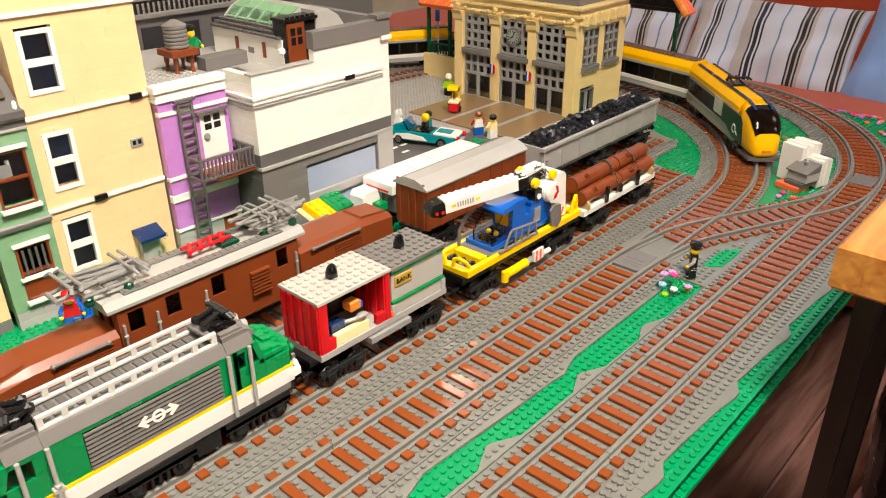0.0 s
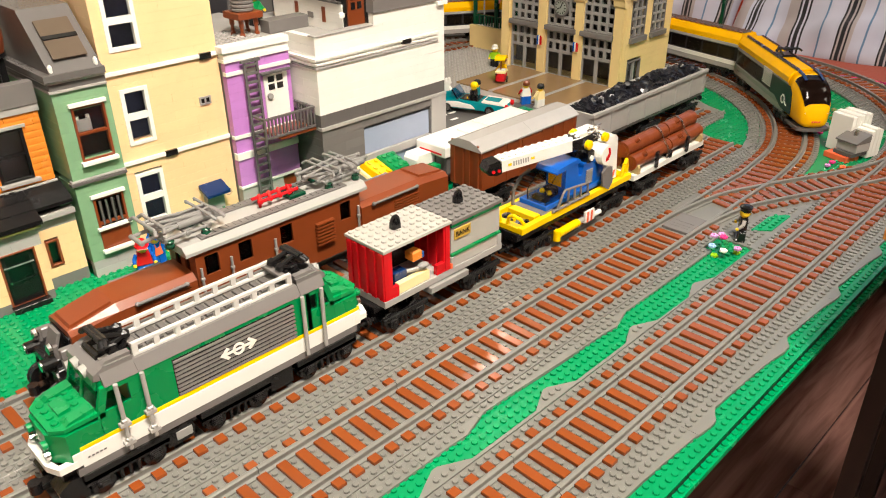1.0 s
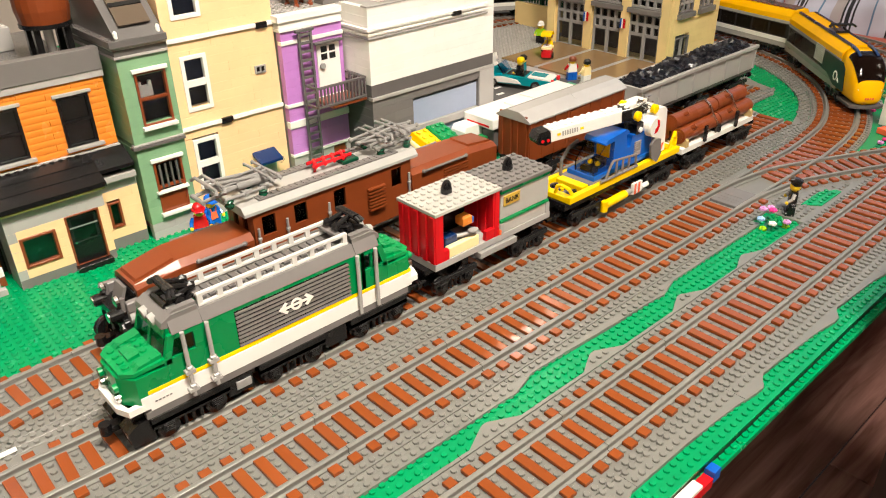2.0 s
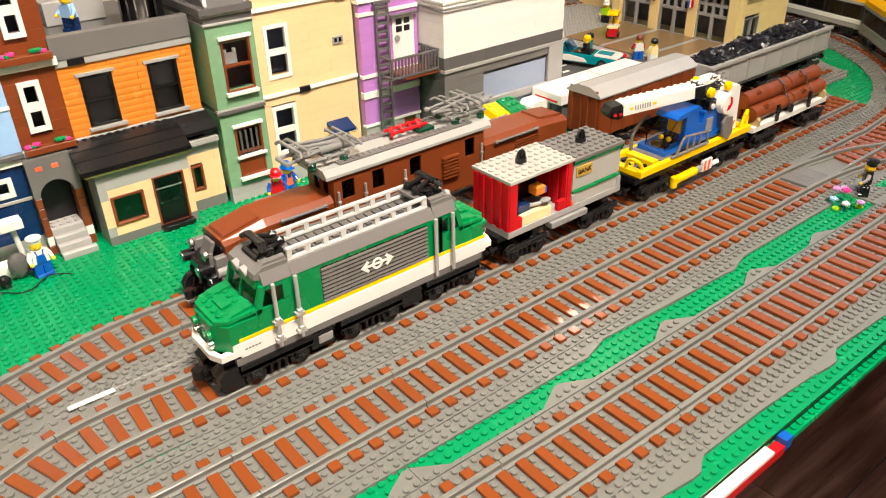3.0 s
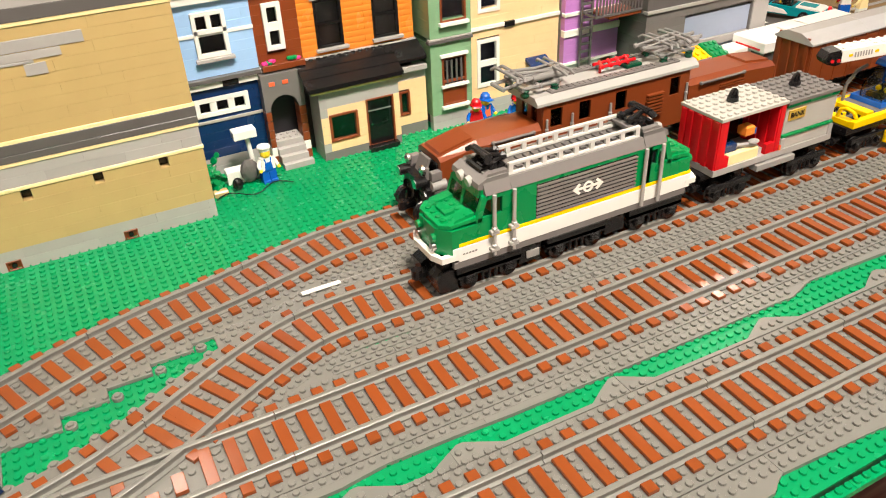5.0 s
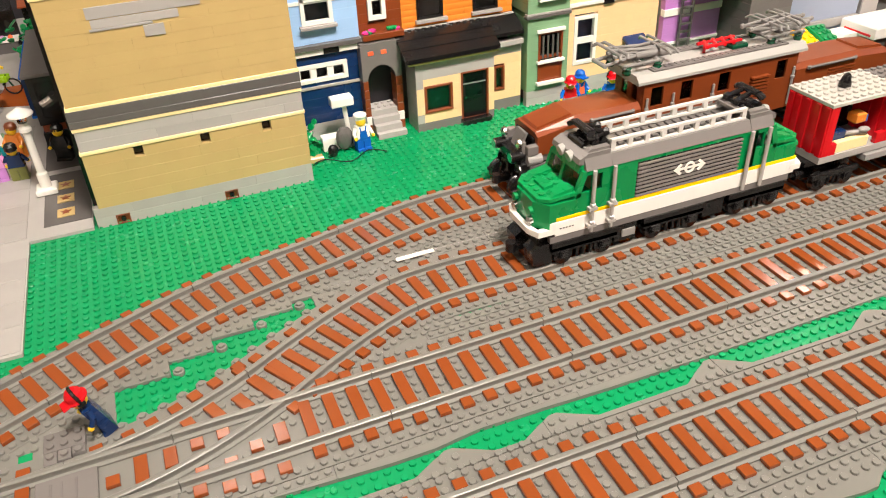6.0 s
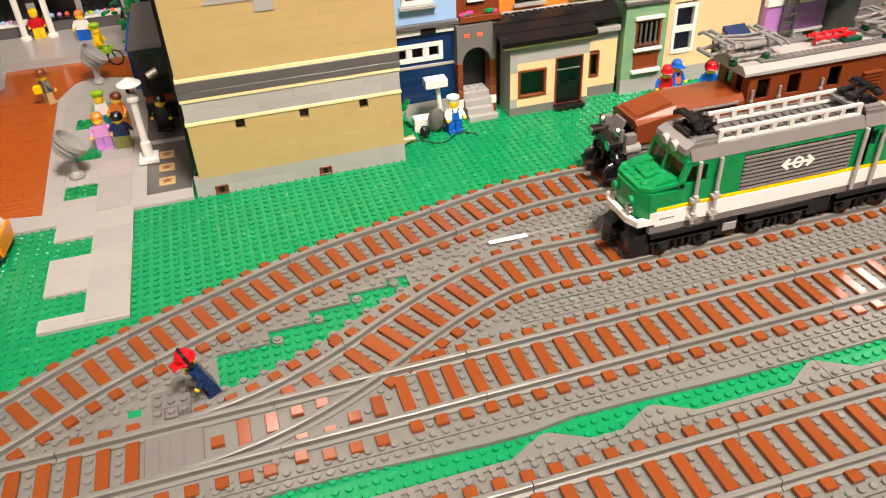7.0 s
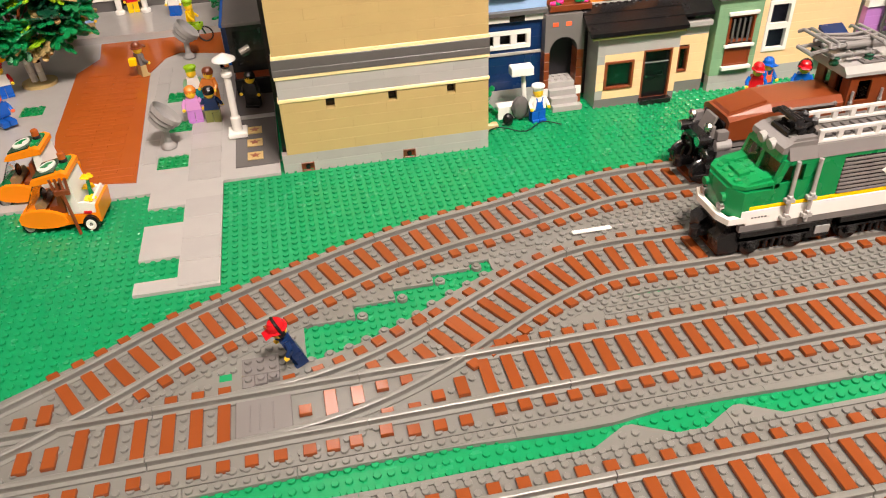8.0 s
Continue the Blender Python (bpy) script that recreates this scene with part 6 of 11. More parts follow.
def mail_wagon():
    w = thing("mail_wagon", (0.3135, YA, 0), "red and white wagon with open red side and grey roof", "railway wagon")
    L, W = 0.1500, 0.0240
    bogie(w, 0.024, 0.030); bogie(w, 0.122, 0.030)
    part("chassis", box(bmesh.new(), -0.006, L + 0.010, -0.016, 0.016, 0.0315, 0.0370, 0.0004), BLACK, w)
    part("floor_plate", box(bmesh.new(), 0.0, L, -W, W, 0.0372, 0.0435, 0.0003), LGREY, w)
    bm = bmesh.new(); box(bm, 0.052, 0.100, -W - 0.003, -W + 0.006, 0.0300, 0.0360, 0.0004)
    part("running_board", bm, SILVER, w)
    # red half: ribbed ends, open sides
    Z0, Z1 = 0.0437, 0.0890
    for x0, x1 in ((0.0010, 0.0050), (0.0730, 0.0785)):
        p = part("red_end", box(bmesh.new(), x0, x1, -W, W, Z0, Z1, 0.0003), RED, w, "bright red ribbed end wall")
        bm = bmesh.new()
        for y in (-0.0205, -0.0105, 0.0005, 0.0115, 0.0195):
            box(bm, x0 - 0.0016, x0 + 0.0006, y - 0.0026, y + 0.0026, Z0, Z1 - 0.0005, 0.0004)
        part("rib", bm, RED, p)
    for s in (-1, 1):
        y = s * (W - 0.0022)
        part("red_side", prism(bmesh.new(), [(0.0052, Z0), (0.0052, Z1), (0.0100, Z1), (0.0100, Z0 + 0.010), (0.0165, Z0 + 0.010), (0.0165, Z0)], "y", y - 0.0020, y + 0.0020), RED, w)
        part("red_side", box(bmesh.new(), 0.0620, 0.0728, y - 0.0020, y + 0.0020, Z0, Z0 + 0.010, 0.0003), RED, w)
    part("back_wall", box(bmesh.new(), 0.0052, 0.0728, W - 0.0080, W - 0.0050, Z0, Z1), BLACK, w)
    part("counter", box(bmesh.new(), 0.0180, 0.0540, -W + 0.0015, -W + 0.0070, Z0, Z0 + 0.0096, 0.0003), PALE, w, "cream counter in the open side")
    bm = bmesh.new()
    box(bm, 0.0190, 0.0330, -W + 0.008, -W + 0.018, Z0, Z0 + 0.016, 0.0004)
    part("seat", bm, NAVY, w)
    bm = bmesh.new()
    cyl(bm, (0.0300, -0.012, 0.0555), (0.0500, -0.0215, 0.0575), 0.0020, n=10)
    bmesh.ops.create_icosphere(bm, subdivisions=2, radius=0.0042, matrix=Matrix.Translation((0.0490, -0.020, 0.0590)) @ Matrix.Diagonal((1.4, 1, 0.5, 1)))
    part("lamp_arm", bm, SILVER, w)
    bm = bmesh.new()
    box(bm, 0.0370, 0.0480, -0.0200, -0.010, 0.0650, 0.0750, 0.0016)
    part("orange_crate", bm, ORANGE, w)
    part("crate_strap", box(bmesh.new(), 0.0482, 0.0510, -0.0190, -0.011, 0.0650, 0.0720, 0.0008), BLUE, w)
    bm = bmesh.new()
    box(bm, 0.0, 0.0797, -W - 0.001, W + 0.001, Z1 + 0.0002, Z1 + 0.0032, 0.0003)
    studs_on(bm, 0.0, 0.0797, -W - 0.001, W + 0.001, Z1 + 0.0032)
    part("white_roof", bm, OFFWHITE, w, "white studded roof plate")
    # white half with green lines
    bm = bmesh.new(); box(bm, 0.0812, L - 0.0030, -W + 0.0010, W - 0.0010, Z0, 0.0545, 0.0004)
    part("lower_wall", bm, OFFWHITE, w)
    part("green_line", box(bmesh.new(), 0.0808, L - 0.0025, -W, W, 0.0547, 0.0577, 0.0003), GREEN, w)
    part("white_wall", box(bmesh.new(), 0.0812, L - 0.0030, -W + 0.0014, W - 0.0014, 0.0579, 0.0835, 0.0004), OFFWHITE, w, "off-white wall of the wagon")
    part("green_line", box(bmesh.new(), 0.0808, L - 0.0025, -W, W, 0.0837, 0.0869, 0.0003), GREEN, w)
    for x in (0.0800, L - 0.0065):
        part("corner_post", box(bmesh.new(), x, x + 0.0050, -W - 0.0004, W + 0.0004, Z0, 0.0546, 0.0004), LGREY, w)
    bm = bmesh.new()
    box(bm, 0.0800, L - 0.0012, -W - 0.001, W + 0.001, 0.0871, 0.0905, 0.0003)
    studs_on(bm, 0.0800, L - 0.0012, -W - 0.001, W + 0.001, 0.0905)
    part("grey_roof", bm, DGREY, w, "dark grey studded roof plate")
    sg = part("sign_board", box(bmesh.new(), 0.0850, 0.1060, -W + 0.0004, -W + 0.0016, 0.0705, 0.0805, 0.0002), GOLD, w, "gold sign board")
    lettering(sg, "BANK", 0.0068, Matrix.Translation((0.0955, -W + 0.0001, 0.0755)) @ Matrix.Rotation(math.pi / 2, 4, "X"), BLACK)
    part("orange_light", box(bmesh.new(), 0.0788, 0.0808, -W - 0.001, -W + 0.002, 0.0440, 0.0490), CORAL, w)
    for x, z in ((0.036, Z1 + 0.0032), (0.114, 0.0905)):
        bm = bmesh.new()
        cyl(bm, (x, 0, z + 0.0010), (x, 0, z + 0.0055), 0.0052, 0.0050, n=14)
        tube(bm, [(x + 0.0042 * math.cos(math.pi * k / 9), 0, z + 0.0055 + 0.0062 * math.sin(math.pi * k / 9)) for k in range(10)], 0.0015)
        cyl(bm, (x, 0, z + 0.005), (x, 0, z + 0.0115), 0.0016, n=8)
        part("lifting_ring", bm, BLACK, w, "black lifting ring")
    coupling(w, -0.006, -1); coupling(w, L + 0.010, 1)


mail_wagon()


def crane_wagon():
    w = thing("crane_wagon", (0.491, YA, 0), "yellow crane wagon with blue cab and white boom", "railway wagon")
    L, W = 0.200, 0.0225
    bogie(w, 0.035, 0.032); bogie(w, 0.166, 0.032)
    part("chassis", box(bmesh.new(), 0.0, L, -W + 0.002, W - 0.002, 0.0315, 0.0400, 0.0004), BLACK, w)
    for s in (-1, 1):
        part("deck_beam", box(bmesh.new(), 0.002, L - 0.002, s * W - 0.0030, s * W + 0.0030, 0.0400, 0.0475, 0.0006), YELLOW, w, "yellow side beam")
    for a, b in ((0.002, 0.011), (L - 0.014, L - 0.002)):
        part("deck_cross", box(bmesh.new(), a, b, -W + 0.003, W - 0.003, 0.0402, 0.0462, 0.0005), YELLOW, w)
    part("deck_tile", box(bmesh.new(), 0.030, 0.050, -W + 0.005, W - 0.006, 0.0402, 0.0480, 0.0005), YELLOW, w)
    part("deck_floor", box(bmesh.new(), 0.0112, 0.0298, -W + 0.0032, W - 0.0032, 0.0401, 0.0420), MGREY, w)
    for s in (-1, 1):
        pts = [(0.010, s * (W - 0.001), 0.0475), (0.006, s * (W - 0.003), 0.0545), (0.004, s * (W - 0.010), 0.0570), (0.004, s * (W - 0.016), 0.0545), (0.004, s * (W - 0.018), 0.0462)]
        bm = bmesh.new()
        for p, q in zip(pts, pts[1:]):
            cyl(bm, p, q, 0.0019, n=8)
        part("hoop", bm, YELLOW, w, "yellow end hoop")
    for x in (0.015, 0.020, 0.0255):
        for y in (-0.012, 0, 0.012):
            part("gear_knob", cyl(bmesh.new(), (x, y, 0.0420), (x, y, 0.0450), 0.0022, n=10), BLACK if x != 0.020 or y else YELLOW, w)
    part("yellow_tank", cyl(bmesh.new(), (0.060, -W - 0.0045, 0.0215), (0.094, -W - 0.0045, 0.0225), 0.0046, n=14), YELLOW, w)
    part("tank_foot", cyl(bmesh.new(), (0.0585, -W - 0.0045, 0.0145), (0.0585, -W - 0.0045, 0.0260), 0.0040, n=12), YELLOW, w)
    part("tank_end", cyl(bmesh.new(), (0.094, -W - 0.0045, 0.0225), (0.104, -W - 0.0045, 0.0228), 0.0032, n=12), SILVER, w)
    j = part("outrigger", box(bmesh.new(), 0.107, 0.124, -W - 0.0060, -W - 0.0030, 0.0170, 0.0300, 0.0004), WHITE, w, "white outrigger with red stripes")
    part("outrigger_arm", cyl(bmesh.new(), (0.124, -W - 0.0045, 0.0215), (0.136, -W - 0.0045, 0.0215), 0.0028, n=10), WHITE, j)
    for k in range(2):
        part("red_stripe", box(bmesh.new(), 0.1095 + k * 0.007, 0.1125 + k * 0.007, -W - 0.0064, -W - 0.0059, 0.0172, 0.0298), CORAL, j)
    # turntable and cab
    part("turntable", lathe(bmesh.new(), (0.100, 0, 0.0400), [(0.020, 0), (0.020, 0.006), (0.018, 0.008)], 24), MGREY, w)
    part("cab_floor", box(bmesh.new(), 0.048, 0.150, -W + 0.004, W - 0.006, 0.0482, 0.0540, 0.0005), BLUE, w, "bright blue cab platform")
    part("cab_body", prism(bmesh.new(), [(0.081, 0.0542), (0.081, 0.0860), (0.101, 0.0860), (0.104, 0.0700), (0.110, 0.0700), (0.112, 0.0790), (0.149, 0.0780), (0.150, 0.0542)], "y", -0.0175, 0.0080), BLUE, w, "bright blue cab")
    part("cab_roof", prism(bmesh.new(), [(0.064, 0.0852), (0.067, 0.0885), (0.100, 0.0915), (0.104, 0.0890), (0.104, 0.0862), (0.064, 0.0835)], "y", -0.0185, 0.0095), BLUE, w)
    part("rear_lid", prism(bmesh.new(), [(0.111, 0.0792), (0.111, 0.0822), (0.150, 0.0808), (0.150, 0.0782)], "y", -0.0182, 0.0085), BLUE, w)
    bm = bmesh.new()
    a_, b_ = -0.0170, 0.0075
    for y in (a_, b_ - 0.0009):
        prism(bm, [(0.049, 0.0542), (0.0485, 0.0660), (0.066, 0.0834), (0.0808, 0.0834), (0.0808, 0.0542)], "y", y, y + 0.0009)
    prism(bm, [(0.049, 0.0542), (0.0485, 0.0660), (0.066, 0.0834), (0.067, 0.0834), (0.0496, 0.0658), (0.0500, 0.0542)], "y", a_ + 0.0009, b_ - 0.0009)
    part("cab_glass", bm, GLASS, w, "clear cab glass")
    part("seat", box(bmesh.new(), 0.068, 0.079, -0.010, 0.002, 0.0542, 0.0640, 0.001), BLACK, w)
    part("control_desk", box(bmesh.new(), 0.053, 0.060, -0.014, 0.004, 0.0542, 0.0600, 0.001), BLACK, w)
    for y in (-0.0110, -0.0020):
        part("yellow_knob", lathe(bmesh.new(), (0.062, y, 0.0600), [(0.0010, 0), (0.0026, 0.001), (0.0030, 0.003), (0.0016, 0.005)], 10), YELLOW, w)
    part("yellow_panel", box(bmesh.new(), 0.0795, 0.0806, -0.012, 0.004, 0.0640, 0.0800), AMBER, w)

    def rail(pts, r=0.0013):
        bm = bmesh.new()
        for p, q in zip(pts, pts[1:]):
            cyl(bm, p, q, r, n=8)
        return bm
    y = -W - 0.0030
    bm = rail([(0.058, y, 0.0490), (0.066, y, 0.0640), (0.070, y, 0.0675), (0.110, y, 0.0630), (0.112, y, 0.0490)])
    cyl(bm, (0.050, y, 0.0495), (0.114, y, 0.0495), 0.0016, n=8)
    for x in (0.076, 0.087, 0.098):
        cyl(bm, (x, y, 0.0495), (x, y, 0.0685 - 0.10 * (x - 0.066)), 0.0012, n=8)
    part("guard_rail", bm, DGREY, w, "grey guard rail")
    bm = rail([(0.040, W - 0.004, 0.0475), (0.040, W - 0.004, 0.0640), (0.052, W - 0.004, 0.0760), (0.066, W - 0.004, 0.0790)], 0.0018)
    box(bm, 0.040, 0.060, -W + 0.002, W - 0.003, 0.0462, 0.0484, 0.0004)
    part("guard_rail", bm, DGREY, w)
    part("side_door", prism(bmesh.new(), [(0.139, 0.0500), (0.136, 0.0660), (0.142, 0.0710), (0.154, 0.0690), (0.157, 0.0500), (0.150, 0.0430)], "y", -W - 0.0042, -W - 0.0016), DGREY, w, "grey outrigger plate")
    bm = bmesh.new()
    for k in range(7):
        box(bm, 0.117, 0.128, -0.0190, -0.0176, 0.0570 + k * 0.0024, 0.0584 + k * 0.0024)
    part("vent", bm, SILVER, w)
    # counterweight
    cw = part("counterweight", prism(bmesh.new(), [(0.157, 0.0480), (0.149, 0.0960), (0.152, 0.1010), (0.168, 0.1000), (0.172, 0.0960), (0.176, 0.0480)], "y", -0.0190, 0.0140), WHITE, w, "tall white counterweight")
    for k in range(2):
        part("red_stripe", prism(bmesh.new(), [(0.160 + k * 0.006, 0.0500), (0.163 + k * 0.006, 0.0500), (0.166 + k * 0.006, 0.0580), (0.163 + k * 0.006, 0.0580)], "y", -0.0195, -0.0189), CORAL, cw)
    bm = rail([(0.180, -W, 0.0475), (0.186, -W, 0.0600), (0.194, -W + 0.003, 0.0640), (0.198, -W + 0.004, 0.0560), (0.198, -W + 0.004, 0.0470)], 0.0022)
    part("hoop", bm, YELLOW, w)
    bm = rail([(0.180, W, 0.0475), (0.186, W, 0.0600), (0.194, W - 0.003, 0.0640), (0.198, W - 0.004, 0.0560), (0.198, W - 0.004, 0.0470)], 0.0022)
    part("hoop", bm, YELLOW, w)
    # boom, swung slightly across the wagon
    b = new("crane_boom"); b.parent = w
    b.matrix_basis = Matrix.Translation((0.0105, 0.0200, 0.0)) @ Matrix.Rotation(radians(-18.6), 4, "Z") @ Matrix.Rotation(radians(-4.6), 4, "Y")
    bz = 0.0930
    bo = part("boom_beam", box(bmesh.new(), 0.012, 0.1080, -0.0080, 0.0080, bz, bz + 0.0130, 0.0006), WHITE, b, "white studded boom")
    bm = bmesh.new()
    studs_on(bm, 0.012, 0.1080, -0.0080, 0.0080, bz + 0.0130)
    part("boom_studs", bm, WHITE, bo)
    bars(bo, "boom_marks", 0.025, bz + 0.0040, 7, 0.0028, 0.0014, 0.0050, -0.0081, SILVER)
    bars(bo, "boom_marks", 0.019, bz + 0.0052, 2, 0.0270, 0.0040, 0.0026, -0.0081, YELLOW)
    hd = part("boom_head", prism(bmesh.new(), [(-0.003, bz + 0.001), (-0.005, bz + 0.006), (-0.001, bz + 0.0125), (0.010, bz + 0.0135), (0.0118, bz + 0.010), (0.0118, bz - 0.001), (0.006, bz - 0.002)], "y", -0.0078, 0.0078), BLACK, b, "black boom head with pulleys")
    for dx, z in ((0.001, bz + 0.0045), (0.0075, bz + 0.0040)):
        part("pulley", lathe(bmesh.new(), (dx, -0.0078, z), [(0.0030, -0.0020), (0.0030, 0.0)], 12, "Y"), BLACK, hd)
        part("red_pin", lathe(bmesh.new(), (dx, -0.0099, z), [(0.0018, -0.0008), (0.0018, 0.0)], 10, "Y"), RED, hd)
    part("boom_collar", box(bmesh.new(), 0.0960, 0.1085, -0.0086, 0.0086, bz - 0.0010, bz + 0.0136, 0.0020), BLACK, bo)
    # winch
    dr = part("winch_drum", cyl(bmesh.new(), (0.143, -0.0260, 0.0850), (0.143, -0.0060, 0.0850), 0.0112, n=22), WHITE, w, "white winch drum with red mark")
    for k in range(5):
        part("drum_rib", lathe(bmesh.new(), (0.143, -0.0230 + k * 0.0040, 0.0850), [(0.0117, -0.0008), (0.0117, 0.0008)], 20, "Y"), WHITE, dr)
    part("red_mark", prism(bmesh.new(), [(0.140, 0.0780), (0.145, 0.0790), (0.149, 0.0850), (0.147, 0.0920), (0.143, 0.0935), (0.145, 0.0860), (0.141, 0.0830)], "y", -0.0264, -0.0259), RED, dr)
    for x, z, y in ((0.114, 0.1030, -0.0200), (0.146, 0.1030, -0.0190), (0.120, 0.1080, 0.004)):
        part("yellow_wheel", lathe(bmesh.new(), (x, y, z), [(0.0030, -0.003), (0.0052, -0.002), (0.0052, 0.002), (0.0030, 0.003)], 16, "Y"), YELLOW, w)
    bm = bmesh.new()
    r = random.Random(5)
    for k in range(30):
        a = Vector((0.128 + r.uniform(0, 0.026), -0.008 + r.uniform(-0.009, 0.008), 0.1030 + r.uniform(0, 0.009)))
        cyl(bm, a, a + Vector((r.uniform(-0.007, 0.007), r.uniform(-0.005, 0.005), r.uniform(-0.003, 0.003))), 0.0007, n=5)
    tagged(part("wire_coil", bm, CHROME, w, "tangle of silver wire"), kind="stuff")
    part("boom_pivot", prism(bmesh.new(), [(0.112, 0.0800), (0.106, 0.0960), (0.112, 0.1040), (0.150, 0.1040), (0.149, 0.0800)], "y", -0.0080, 0.0060), BLACK, w)
    part("pivot_plate", box(bmesh.new(), 0.116, 0.128, -0.0190, -0.0085, 0.0800, 0.0940, 0.0015), BLACK, w)
    part("white_pin", lathe(bmesh.new(), (0.122, -0.0192, 0.0860), [(0.0030, -0.0016), (0.0030, 0.0)], 12, "Y"), WHITE, w)
    part("boom_tail", box(bmesh.new(), 0.116, 0.150, -0.0060, 0.0080, 0.1042, 0.1110, 0.0010), WHITE, w)
    coupling(w, -0.001, -1); coupling(w, L + 0.001, 1)


crane_wagon()


def log_wagon():
    w = thing("log_wagon", (0.703, YA, 0), "flat wagon loaded with reddish brown logs", "railway wagon")
    L, W = 0.166, 0.0215
    bogie(w, 0.030, 0.030); bogie(w, 0.136, 0.030)
    part("deck", box(bmesh.new(), 0.0, L, -W, W, 0.0310, 0.0385, 0.0006), WHITE, w, "white deck")
    for x in (0.006, 0.078, L - 0.011):
        bm = bmesh.new()
        prism(bm, [(-W - 0.001, 0.0386), (-W - 0.001, 0.0460), (-W + 0.005, 0.0520), (-W + 0.005, 0.0420), (W - 0.005, 0.0420), (W - 0.005, 0.0520), (W + 0.001, 0.0460), (W + 0.001, 0.0386)], "x", x, x + 0.005)
        part("bolster", bm, TAN if x != 0.078 else BLACK, w, "tan log cradle" if x != 0.078 else "")
    for i, (y, z, a, b) in enumerate(((-0.0110, 0.0505, 0.004, 0.084), (-0.0110, 0.0505, 0.086, 0.162), (0.0085, 0.0505, 0.002, 0.158), (-0.0015, 0.0655, 0.000, 0.090), (-0.0015, 0.0660, 0.092, 0.160))):
        bm = bmesh.new()
        n = 8
        lathe(bm, (0, y, z), [(0.0088 + (0.0006 if k % 4 == 0 else 0.0), a + (b - a) * k / n) for k in range(n + 1)], 18, "X")
        lg = part("log", bm, BROWN, w, "smooth reddish brown log")
        part("knot", cyl(bmesh.new(), (a + 0.02, y - 0.005, z + 0.006), (a + 0.022, y - 0.009, z + 0.010), 0.0026, n=8), BROWN, lg)
        part("log_end", lathe(bmesh.new(), (a - 0.0004, y, z), [(0.0062, 0), (0.0062, 0.0008)], 14, "X"), BROWN, lg)
    for x in (0.072, 0.122):
        pts = [(x, -0.0215, 0.0400), (x + 0.002, -0.0212, 0.0520), (x, -0.0150, 0.0615), (x - 0.002, -0.0110, 0.0720), (x, -0.0015, 0.0768), (x + 0.001, 0.0100, 0.0700), (x, 0.0180, 0.0580), (x, 0.0200, 0.0400)]
        bm = bmesh.new()
        for p, q in zip(pts, pts[1:]):
            for k in range(4):
                u, v = Vector(p).lerp(Vector(q), k / 4), Vector(p).lerp(Vector(q), (k + 0.8) / 4)
                cyl(bm, u, v, 0.0013, n=6)
        part("chain", bm, CHROME, w, "silver chain over the logs")
    for x in (0.044, 0.116):
        part("stake", box(bmesh.new(), x, x + 0.004, -W - 0.003, -W, 0.0360, 0.0560, 0.0004), BLACK, w)
    coupling(w, -0.002, -1); coupling(w, L + 0.002, 1)


log_wagon()


